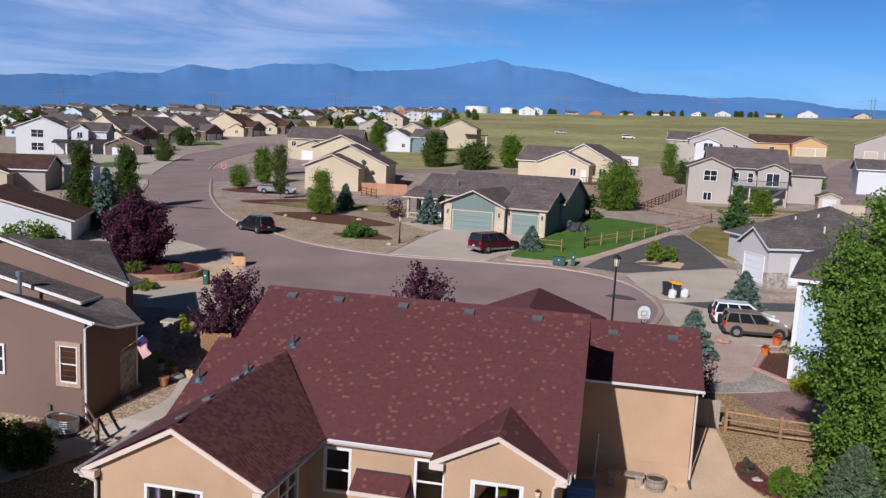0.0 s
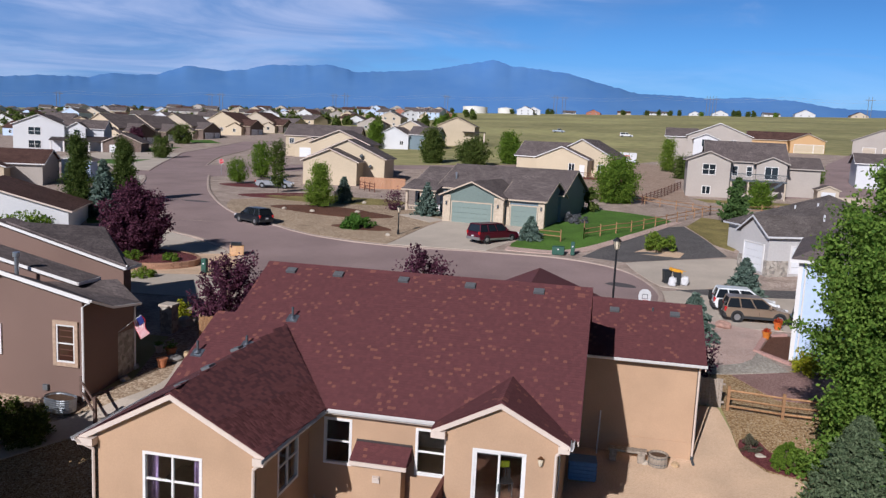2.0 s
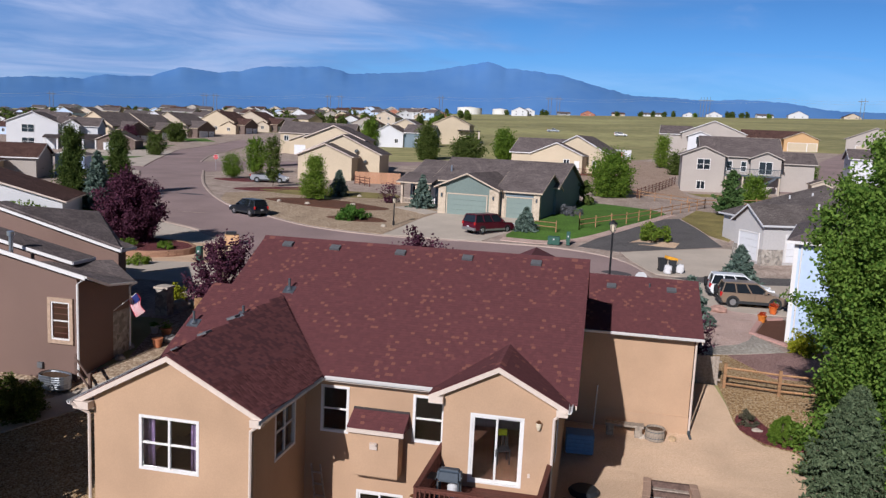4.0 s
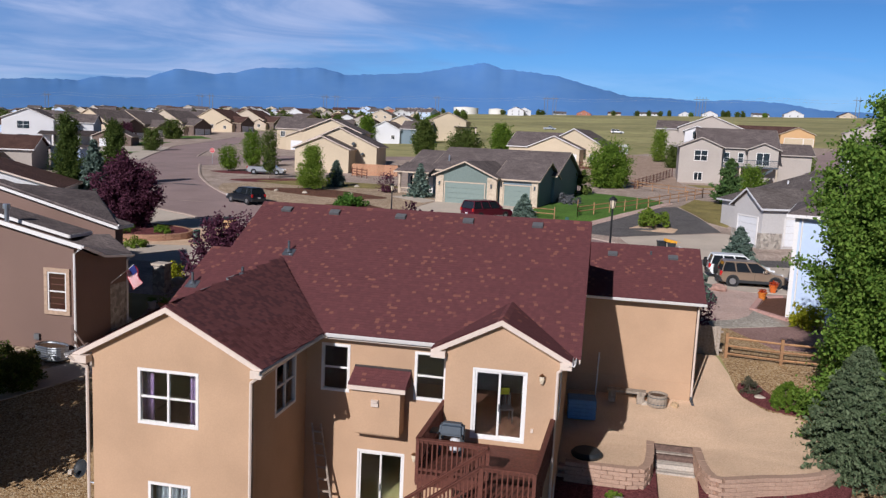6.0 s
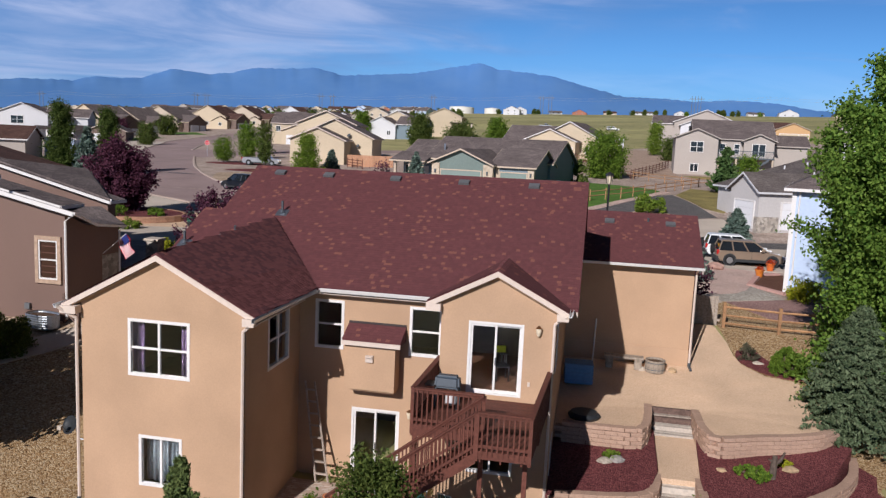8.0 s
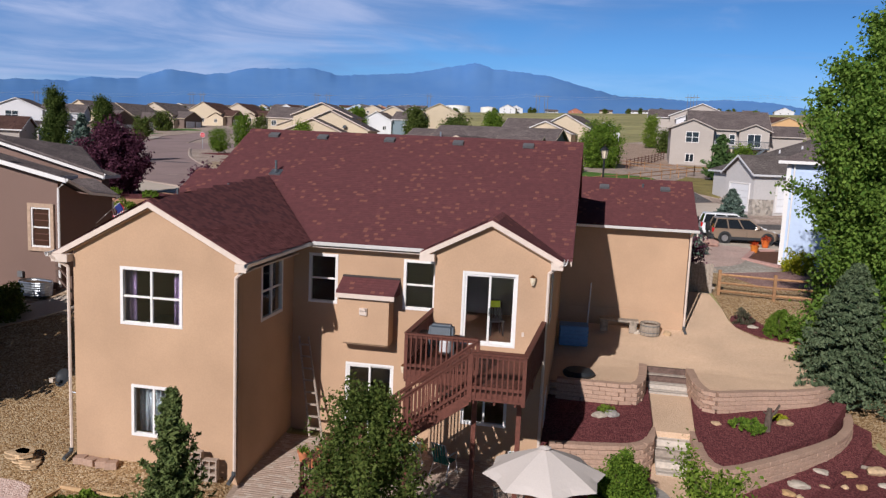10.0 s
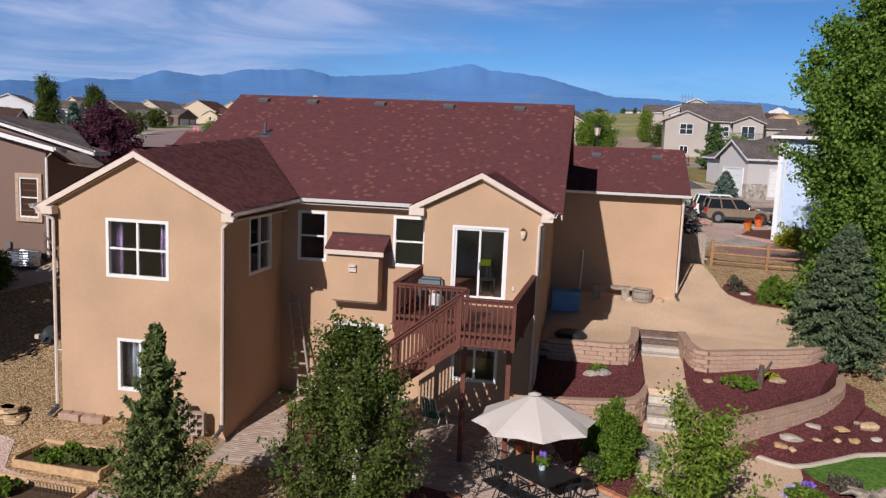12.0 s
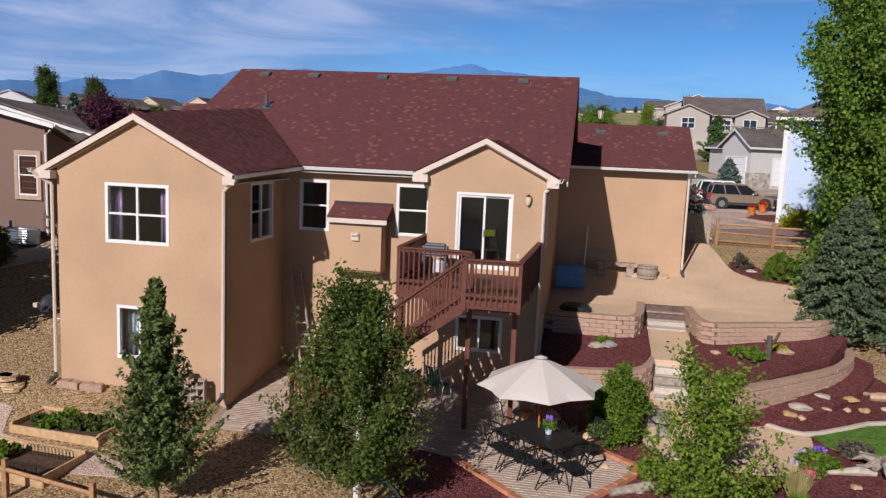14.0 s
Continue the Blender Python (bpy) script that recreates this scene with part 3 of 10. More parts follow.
def home_window(cx, cy, cz, w, h, rz=0, mullions=(), rails=()):
    """A framed window set into an opening, with separate panes between its bars."""
    fr = bmesh.new()
    f = 0.065
    for d in ((-w / 2 - 0.02, w / 2 + 0.02, -0.045, 0.06, -h / 2 - 0.02, -h / 2 + f), (-w / 2 - 0.02, w / 2 + 0.02, -0.045, 0.06, h / 2 - f, h / 2 + 0.02),
              (-w / 2 - 0.02, -w / 2 + f, -0.045, 0.06, -h / 2 + f, h / 2 - f), (w / 2 - f, w / 2 + 0.02, -0.045, 0.06, -h / 2 + f, h / 2 - f)):
        box(fr, *d)
    ob = part("window", fr, WHITE, home, "white vinyl window frame")
    ob.matrix_local = pose(cx, cy, cz, 0, 0, rz)
    us = [-w / 2 + f * 0.6] + [u * w / 2 for u in mullions] + [w / 2 - f * 0.6]
    zs = [-h / 2 + f * 0.6] + [u * h / 2 for u in rails] + [h / 2 - f * 0.6]
    for u in mullions:
        part("mullion", boxes((u * w / 2 - 0.032, u * w / 2 + 0.032, -0.022, 0.05, -h / 2 + f, h / 2 - f)), WHITE, ob)
    for u in rails:
        part("glazing_bar", boxes((-w / 2 + f, w / 2 - f, -0.012, 0.045, u * h / 2 - 0.025, u * h / 2 + 0.025)), WHITE, ob)
    for a, b in zip(us, us[1:]):
        for c, d in zip(zs, zs[1:]):
            p = part("pane", boxes((a, b, 0.02, 0.026, c, d)), PANE, ob)
            p.visible_shadow = False
    return ob


def curtain(m, w, h, mat, waves=5, label="drawn curtain"):
    bm = bmesh.new()
    n = waves * 6
    rows = [[bm.verts.new(m @ Vector((-w / 2 + w * i / n, 0.035 * math.sin(i * math.pi / 3), z))) for i in range(n + 1)] for z in (-h / 2, h / 2)]
    for i in range(n):
        bm.faces.new((rows[0][i], rows[0][i + 1], rows[1][i + 1], rows[1][i]))
    ob = mesh_ob("curtain", bm, mat, smooth=True)
    md = ob.modifiers.new("thick", "SOLIDIFY")
    md.thickness = 0.008
    return tagged(ob, label, "curtain")


WING_HOLES = [(-12.2, -10.42, 3.77, 5.32), (-11.9, -10.65, 0.66, 2.08)]
part("wall", panel((-13.62, -8.80), (-0.7, 5.72), WING_HOLES, front(18.82), top=(-11.28, 6.98)), STUCCO, home, "tan stucco gable wall of the rear wing")
SIDE = pose(-8.80, 0, 0, 0, 0, 90)
part("wall", panel((19.045, 22.65), (-0.7, 5.72), [(20.25, 21.76, 3.8, 5.42)], SIDE), STUCCO, home, "tan stucco side wall of the rear wing")
part("wall", boxes((-13.62, -13.4, 19.042, 24.5, -0.7, 5.72)), STUCCO, home)
REAR_HOLES = [(-8.28, -7.39, 3.97, 5.46), (-5.29, -4.33, 3.97, 5.46), (-7.05, -5.52, -0.08, 2.16)]
part("wall", panel((-8.80, -4.2), (-0.7, 5.86), REAR_HOLES, front(22.65)), STUCCO, home, "tan stucco rear wall")
BAY_HOLES = [(-3.39, -1.8, 3.25, 5.39), (-3.25, -1.95, 0.88, 1.88)]
part("wall", panel((-4.2, -0.9), (-0.7, 5.87), BAY_HOLES, front(21.87), top=(-2.6, 6.71)), STUCCO, home, "tan stucco gabled bay wall")
part("wall", boxes((-4.2, -3.98, 22.092, 22.648, -0.7, 5.87)), STUCCO, home)
EAST = pose(-0.9, 0, 0, 0, 0, 90)
EAST_HOLES = [(22.6, 23.5, 3.9, 5.35), (22.7, 23.6, 0.7, 1.7)]
part("wall", panel((22.092, 31.55), (-0.7, 5.74), EAST_HOLES, EAST), STUCCO, home, "tan stucco side wall in shade")
bm = bmesh.new()
prism(bm, [(-1.05, 22.6, 5.74), (-1.05, RIDGE_Y, RIDGE_Z - 0.16), (-1.05, 34.8, 5.74)], (0.15, 0, 0))
part("wall", bm, STUCCO, home, "tan stucco gable end")
part("wall", boxes((-13.35, -13.15, 24.5, 34.8, -0.5, 6.0), (-13.15, -6.0, 34.6, 34.8, 0.5, 5.85)), STUCCO, home)
part("wall", prism(bmesh.new(), [(-12.7, 25.5, 5.9), (-12.7, RIDGE_Y, RIDGE_Z - 0.16), (-12.7, 34.8, 5.9)], (0.15, 0, 0)), STUCCO, home)
part("wall", panel((-0.9, 3.92), (0.5, 5.98), [], front(31.55)), STUCCO, home, "tan stucco garage wall")
part("wall", boxes((-0.9, 3.93, 31.52, 31.552, 1.0, 2.75)), STUCCO, home, "tan stucco base course")
part("wall", prism(bmesh.new(), [(3.7, 31.77, 0.5), (3.7, 31.77, 6.1), (3.7, 34.8, 7.55), (3.7, 37.9, 6.0), (3.7, 37.9, 0.5)], (0.22, 0, 0)), STUCCO, home)
part("wall", boxes((-6.0, -0.1, 38.0, 41.1, 1.5, 6.45)), STUCCO, home)
part("wall", boxes((-0.1, 3.7, 37.7, 37.9, 1.5, 6.0)), STUCCO, home)
# inside: floors, ceiling and added back walls, in darkened paint, keep the rooms dark
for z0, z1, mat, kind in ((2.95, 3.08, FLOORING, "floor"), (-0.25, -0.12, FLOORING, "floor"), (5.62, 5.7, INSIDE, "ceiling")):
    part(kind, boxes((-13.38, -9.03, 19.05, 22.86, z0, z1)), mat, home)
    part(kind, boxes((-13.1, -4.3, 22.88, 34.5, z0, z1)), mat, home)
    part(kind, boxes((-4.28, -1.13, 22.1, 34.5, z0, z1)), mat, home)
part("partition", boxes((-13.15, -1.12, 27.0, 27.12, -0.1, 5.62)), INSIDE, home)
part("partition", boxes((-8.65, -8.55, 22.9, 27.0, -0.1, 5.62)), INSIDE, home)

home_window(-11.31, 18.85, 4.545, 1.78, 1.55, 0, (0,), (-0.02,))
home_window(-11.275, 18.85, 1.37, 1.25, 1.42, 0, (0.02,))
home_window(-8.83, 21.005, 4.61, 1.51, 1.62, 90, (0,), (0,))
home_window(-7.835, 22.68, 4.715, 0.89, 1.49, 0, (), (0,))
home_window(-4.81, 22.68, 4.715, 0.96, 1.49, 0, (), (0,))
home_window(-2.6, 21.9, 1.38, 1.3, 1.0, 0, (0,))
home_window(-0.93, 23.05, 4.62, 0.9, 1.45, 90, (), (0,))
home_window(-0.93, 23.15, 1.2, 0.9, 1.0, 90, (0,))


def sliding_door(cx, cy, z0, z1, w, label):
    h = z1 - z0
    fr = bmesh.new()
    for d in ((-w / 2, -w / 2 + 0.07, -0.03, 0.1, 0, h), (w / 2 - 0.07, w / 2, -0.03, 0.1, 0, h), (-w / 2 + 0.07, w / 2 - 0.07, -0.03, 0.1, h - 0.08, h), (-w / 2 + 0.07, w / 2 - 0.07, -0.03, 0.1, 0, 0.05)):
        box(fr, *d)
    ob = part("sliding_door", fr, WHITE, home, label)
    ob.matrix_local = pose(cx, cy, z0)
    for a, b, y in ((-w / 2 + 0.07, 0.03, 0.0), (-0.03, w / 2 - 0.07, 0.05)):
        leaf = bmesh.new()
        for d in ((a, a + 0.06, y, y + 0.035, 0.05, h - 0.08), (b - 0.06, b, y, y + 0.035, 0.05, h - 0.08), (a + 0.06, b - 0.06, y, y + 0.035, h - 0.14, h - 0.08), (a + 0.06, b - 0.06, y, y + 0.035, 0.05, 0.13)):
            box(leaf, *d)
        lf = part("door_leaf", leaf, WHITE, ob)
        p = part("pane", boxes((a + 0.05, b - 0.05, y + 0.012, y + 0.02, 0.1, h - 0.1)), PANE, ob)
        p.visible_shadow = False
    part("handle", boxes((0.0, 0.03, -0.06, -0.01, h * 0.42, h * 0.52)), DARKMETAL, ob)
    return ob


sliding_door(-2.595, 21.9, 3.25, 5.39, 1.59, "white sliding glass door onto the deck")
sliding_door(-6.285, 22.68, -0.08, 2.16, 1.53, "white sliding glass door to the patio")
curtain(pose(-12.14, 19.14, 4.5), 0.46, 1.6, PURPLE, 3, "purple curtain drawn to the side of a window")
curtain(pose(-10.70, 19.14, 4.5), 0.24, 1.6, PURPLE, 3, "purple curtain drawn to the side of a window")
curtain(pose(-11.275, 19.2, 1.37), 1.25, 1.45, CURTAIN, 9, "patterned grey curtain behind a basement window")
# added sheet whose tan imitates a reflection in the pane
curtain(pose(-9.12, 20.62, 4.6, 0, 0, 90), 0.4, 1.7, material("tan reflection colour", (0.5, 0.34, 0.2), 0.9), 3, "tan folded sheet standing for a reflection in the wing window")


def roof_base(planes, label="", mat=None):
    bm = bmesh.new()
    for q in planes:
        slab(bm, [(x, y, z - 0.015) for x, y, z in q], 0.09)
    return part("roof", bm, mat or SHINGLE, home, label)


TAB, COURSE = 0.135, 0.125
shingle_jobs = []          # (roof part, corner, along, up, outline, picked)


def shingle_plane(roof, quad, picked=0):
    shingle_jobs.append((roof, [Vector(p) for p in quad], picked))


ye = RIDGE_Y - (RIDGE_Z - EAVE_Z) / PITCH
REAR = [(-13.7, ye, EAVE_Z), (-0.33, ye, EAVE_Z), (-0.33, RIDGE_Y, RIDGE_Z), (-13.0, RIDGE_Y, RIDGE_Z), (-13.0, 25.8, home_plane(25.8)), (-13.7, 25.8, home_plane(25.8))]
main_roof = roof_base([REAR, [(-0.33, 35.2, home_plane(35.2)), (-13.0, 35.2, home_plane(35.2)), (-13.0, RIDGE_Y, RIDGE_Z), (-0.33, RIDGE_Y, RIDGE_Z)],
                       [(-13.0, 29.5, home_plane(25.8) - 3.7 * PITCH), (-13.7, 29.5, home_plane(25.8) - 3.7 * PITCH), (-13.7, 25.8, home_plane(25.8)), (-13.0, 25.8, home_plane(25.8))]], "red-brown shingle main roof")
shingle_plane(main_roof, REAR)
WR, WB = 7.17, (-10.9, 25.37, 7.48)         # wing ridge: height at the gable, and where it dies into the main roof
we, wl_e = 5.72, 5.64
WING_R = [(-8.48, 18.645, we), (-8.12, ye - 0.03, EAVE_Z), WB, (-11.28, 18.645, WR)]
WING_L = [(-13.80, ye - 0.03, EAVE_Z - 0.06), (-14.10, 18.645, wl_e), (-11.28, 18.645, WR), WB]
wing_roof = roof_base([WING_R, WING_L], "red-brown shingle wing roof", SHINGLE_WING)
shingle_plane(wing_roof, WING_R, 300)
shingle_plane(wing_roof, WING_L)
GRZ, GX = 6.93, -2.6
ge = GRZ - PITCH * 2.03
gy = RIDGE_Y - (RIDGE_Z - GRZ) / PITCH
BAY_R = [(-0.57, 21.685, ge), (-0.57, ye - 0.03, ge), (GX, gy, GRZ), (GX, 21.685, GRZ)]
BAY_L = [(-4.63, ye - 0.03, ge), (-4.63, 21.685, ge), (GX, 21.685, GRZ), (GX, gy, GRZ)]
bay_roof = roof_base([BAY_R, BAY_L], "red-brown shingle bay roof")
shingle_plane(bay_roof, BAY_R)
shingle_plane(bay_roof, BAY_L)
GAR = [(-0.88, 31.13, 6.1), (4.2, 31.13, 6.1), (4.2, 34.4, 7.78), (-0.88, 34.4, 7.78)]
garage_roof = roof_base([GAR, [(4.2, 38.2, 5.83), (-0.88, 38.2, 5.83), (-0.88, 34.4, 7.78), (4.2, 34.4, 7.78)]], "red-brown shingle garage roof")
shingle_plane(garage_roof, GAR)
ENTRY = [[(-6.4, 41.5, 6.4), (0.3, 41.5, 6.4), (-3.07, 38.3, 8.3)], [(0.3, 41.5, 6.4), (0.3, 33.5, 6.4), (-3.07, 33.5, 8.3), (-3.07, 38.3, 8.3)], [(-6.4, 33.5, 6.4), (-6.4, 41.5, 6.4), (-3.07, 38.3, 8.3), (-3.07, 33.5, 8.3)]]
roof_base(ENTRY, "red-brown hipped entry roof")
for a, b in (((-11.28, 18.66, WR), WB), ((GX, 21.70, GRZ), (GX, gy, GRZ)), ((-13.0, RIDGE_Y, RIDGE_Z), (-0.33, RIDGE_Y, RIDGE_Z)), ((-0.88, 34.4, 7.78), (4.2, 34.4, 7.78))):
    a, b = Vector(a), Vector(b)
    n = int((b - a).length / 0.22)
    side = (b - a).normalized().cross(Vector((0, 0, 1)))
    bm = bmesh.new()
    for i in range(n):
        p, q = a.lerp(b, i / n), a.lerp(b, (i + 1.15) / n if i < n - 1 else 1)
        lift = Vector((0, 0, 0.014))
        prism(bm, [p + lift + side * 0.16 - Vector((0, 0, 0.08)), p + lift + Vector((0, 0, 0.012)), p + lift - side * 0.16 - Vector((0, 0, 0.08)), p - side * 0.13 - Vector((0, 0, 0.10)), p + side * 0.13 - Vector((0, 0, 0.10))], q - p - Vector((0, 0, 0.016)))
    tagged(part("ridge_cap", bm, SHINGLE, home), kind="stuff")


def board(a, b, out, mat=CREAMTRIM, h=0.155, t=0.04, drop=0.04, name="fascia"):
    a, b, out = Vector(a), Vector(b), Vector(out)
    z1, z2 = Vector((0, 0, -drop)), Vector((0, 0, -drop - h))
    return part(name, prism(bmesh.new(), [a + z1, b + z1, b + z2, a + z2], out * t), mat, home)


board((-11.28, 18.66, WR), (-8.48, 18.66, we), (0, -1, 0))
board((-14.10, 18.66, wl_e), (-11.28, 18.66, WR), (0, -1, 0))
board((GX, 21.70, GRZ), (-0.57, 21.70, ge), (0, -1, 0))
board((-4.63, 21.70, ge), (GX, 21.70, GRZ), (0, -1, 0))
board((-0.39, ye, EAVE_Z), (-0.39, RIDGE_Y, RIDGE_Z), (1, 0, 0), drop=0.1)
board((4.14, 31.13, 6.1), (4.14, 34.4, 7.78), (1, 0, 0), drop=0.1)
board((4.14, 34.4, 7.78), (4.14, 38.2, 5.83), (1, 0, 0), drop=0.1)
# boxed eave ends and soffits
for x0, z0, x1, z1, ya, yb in ((-11.28, WR, -8.48, we, 18.68, 18.84), (-14.10, wl_e, -11.28, WR, 18.68, 18.84), (GX, GRZ, -0.57, ge, 21.72, 21.89), (-4.63, ge, GX, GRZ, 21.72, 21.89)):
    part("soffit", prism(bmesh.new(), [(x0, ya, z0 - 0.2), (x1, ya, z1 - 0.2), (x1, ya, z1 - 0.235), (x0, ya, z0 - 0.235)], (0, yb - ya, 0)), STUCCO, home)
for x0, x1, y0, y1, z in ((-8.80, -8.48, 18.55, 18.82, we), (-14.10, -13.62, 18.55, 18.82, wl_e), (-0.9, -0.57, 21.65, 21.9, ge), (-4.63, -4.2, 21.65, 21.9, ge)):
    part("eave_return", boxes((x0, x1, y0, y1, z - 0.27, z - 0.06)), CREAMTRIM, home)
part("soffit", boxes((-8.80, -8.5, 18.82, 22.3, we - 0.26, we - 0.22)), CREAMTRIM, home)
part("soffit", boxes((-14.0, -13.62, 18.82, 22.3, wl_e - 0.22, wl_e - 0.18)), CREAMTRIM, home)
part("soffit", boxes((-8.48, -4.63, 22.32, 22.65, EAVE_Z - 0.2, EAVE_Z - 0.17)), CREAMTRIM, home)


def gutter(a, b, out, label="", mat=None):
    """A square-lipped gutter along an eave."""
    a, b, out = Vector(a), Vector(b), Vector(out)
    up = Vector((0, 0, 1))
    pr = [(0.0, -0.02), (0.0, -0.12), (0.07, -0.12), (0.11, -0.02), (0.095, -0.02), (0.062, -0.105), (0.015, -0.105), (0.015, -0.02)]
    return part("gutter", prism(bmesh.new(), [a + out * u + up * w for u, w in pr], b - a), mat or WHITE, home, label)


# grey in place of white: the shade on this side is put into its colour
gutter((-8.47, 18.4, we), (-8.13, 22.2, EAVE_Z - 0.02), (1, 0, 0), "metal gutter greyed to stand for shade", METAL)
gutter((-13.85, 22.2, EAVE_Z - 0.08), (-14.11, 18.45, wl_e), (-1, 0, 0))
gutter((-8.05, ye, EAVE_Z), (-4.6, ye, EAVE_Z), (0, -1, 0), "white metal gutter")
gutter((-0.56, 21.55, ge), (-0.56, 22.2, ge), (1, 0, 0))
gutter((-0.85, 31.12, 6.1), (4.22, 31.12, 6.1), (0, -1, 0), "white metal gutter")


def downpipe(points, label="cream metal downpipe"):
    bm = bmesh.new()
    for a, b in zip(points, points[1:]):
        tube(bm, [a, b], 0.045, 6)
    ob = part("downpipe", bm, CREAMTRIM, home, label)
    return ob


downpipe([(-14.1, 18.5, wl_e - 0.1), (-13.95, 18.6, wl_e - 0.24), (-13.72, 18.74, wl_e - 0.42), (-13.72, 18.74, -0.05)])
downpipe([(-8.42, 18.55, we - 0.12), (-8.72, 18.70, we - 0.34), (-8.86, 18.755, we - 0.46), (-8.86, 18.755, -0.15)])
downpipe([(-0.6, 21.65, ge - 0.12), (-0.84, 21.78, ge - 0.3), (-0.95, 21.8, ge - 0.4), (-0.95, 21.8, 0.1)])
downpipe([(3.98, 31.1, 6.0), (3.98, 31.45, 5.8), (3.98, 31.47, 2.0)])
for x, y, z in ((-13.72, 18.6, -0.1), (-8.86, 18.6, -0.2), (3.98, 31.3, 2.05)):
    part("downpipe_foot", tube(bmesh.new(), [(x, y + 0.12, z + 0.2), (x, y + 0.1, z + 0.08), (x + 0.03, y - 0.25, z + 0.02)], 0.06, 6), DARKMETAL, home, "black plastic downpipe outlet")

# bay box on the rear wall, with a vent hood
part("chase", boxes((-7.13, -5.58, 22.05, 22.65, 2.93, 4.38)), STUCCO, home, "tan stucco chimney chase box")
part("chase_base", boxes((-7.0, -5.6, 22.13, 22.65, 2.87, 2.93)), STUCCO, home)
prism_chase = prism(bmesh.new(), [(-7.2, 21.95, 4.40), (-7.2, 21.95, 4.48), (-7.2, 22.65, 4.83), (-7.2, 22.65, 4.38)], (1.8, 0, 0))
chase_roof = part("chase_roof", prism_chase, SHINGLE, home, "red-brown shingle cap")
shingle_plane(chase_roof, [(-7.2, 21.95, 4.49), (-5.4, 21.95, 4.49), (-5.4, 22.64, 4.835), (-7.2, 22.64, 4.835)])
part("flashing", prism(bmesh.new(), [(-7.2, 22.6, 4.83), (-7.2, 22.6, 4.845), (-7.2, 22.645, 4.89), (-7.2, 22.645, 4.83)], (1.8, 0, 0)), ROOF_GREY, home, "bent metal flashing along the wall")
part("fascia", boxes((-7.2, -5.4, 21.91, 21.95, 4.31, 4.44)), CREAMTRIM, home)
part("vent_hood", boxes((-6.47, -6.24, 21.98, 22.05, 3.81, 4.02), (-6.45, -6.26, 21.92, 21.98, 3.96, 4.01)), CREAMTRIM, home, "cream plastic vent hood")

# roof vents and flues
def box_vent(x, y, z, slope, name="roof_vent"):
    m = pose(x, y, z) @ slope
    bm = bmesh.new()
    prism(bm, [(-0.19, -0.15, 0.02), (-0.19, -0.15, 0.11), (-0.19, 0.15, 0.075), (-0.19, 0.15, 0.0)], (0.38, 0, 0), m)
    box(bm, -0.20, 0.20, -0.12, 0.18, 0.005, 0.016, m)
    return part(name, bm, VENT, home, "grey metal roof vent")


BACK = pose(0, 0, 0, 27.2)
for x in (-11.85, -9.93, -7.35, -4.79, -2.25):
    box_vent(x, 28.27, home_plane(28.27), BACK)
for x, y in ((0.58, 33.72), (3.06, 33.73)):
    box_vent(x, y, 6.1 + PITCH * (y - 31.13), BACK)
for y, z in ((19.9, 6.96), (21.4, 7.04), (23.3, 7.13)):
    box_vent(-11.62, y, z, pose(0, 0, 0, 0, 0, -90) @ BACK)


def flue(x, y, z, h=0.42, r=0.045):
    ob = part("flue", tube(bmesh.new(), [(x, y, z - 0.05), (x, y, z + h)], r, 10), DARKMETAL, home, "dark plumbing vent pipe")
    bm = bmesh.new()
    tube(bm, [(x, y, z + 0.02), (x, y, z + 0.1)], [0.13, 0.05], 12)
    box(bm, -0.2, 0.2, -0.2, 0.2, 0.004, 0.018, pose(x, y, z) @ BACK)
    part("flashing", bm, METAL, ob, "bright metal flashing")


flue(-10.76, 25.83, home_plane(25.83))
flue(-11.83, 24.4, home_plane(24.4), 0.35)
flue(-13.37, 23.85, home_plane(23.85))
part("flue", tube(bmesh.new(), [(2.16, 33.87, 7.45), (2.16, 33.87, 7.66)], 0.04, 8), DARKMETAL, home, "short plumbing vent pipe")


def wall_lamp(x, y, z):
    ob = part("wall_lamp", boxes((-0.05, 0.05, -0.03, 0.0, -0.09, 0.09)), BRASS, home, "antique brass carriage lamp")
    ob.matrix_local = pose(x, y, z)
    part("shade", tube(bmesh.new(), [(0, -0.1, -0.12), (0, -0.1, -0.02), (0, -0.1, 0.1)], [0.04, 0.075, 0.085], 8), LAMPGLASS, ob)
    part("cap", tube(bmesh.new(), [(0, -0.1, 0.1), (0, -0.1, 0.17)], [0.095, 0.02], 8), BRASS, ob)
    part("arm", tube(bmesh.new(), [(0, -0.01, -0.05), (0, -0.08, -0.12)], 0.015, 6), BRASS, ob)


wall_lamp(-1.38, 21.87, 5.25)
wall_lamp(-5.19, 22.65, 2.12)
part("outlet_box", boxes((-1.62, -1.55, 21.83, 21.87, 3.62, 3.74)), CREAMTRIM, home)

# ---- deck ----
deck = thing("deck", pose(0, 0, 0), "red-brown stained wooden deck with a stair against the house", "deck")
FLOOR = 3.12
n = 0
y = 19.3
while y < 21.8:
    part("deck_board", boxes((-4.35, -1.10, y, y + 0.135, FLOOR - 0.035, FLOOR)), DECKWOOD, deck)
    y += 0.142
y = 18.0
while y < 19.28:
    part("deck_board", boxes((-2.45, -1.21, y, y + 0.135, FLOOR - 0.035, FLOOR)), DECKWOOD, deck)
    y += 0.142
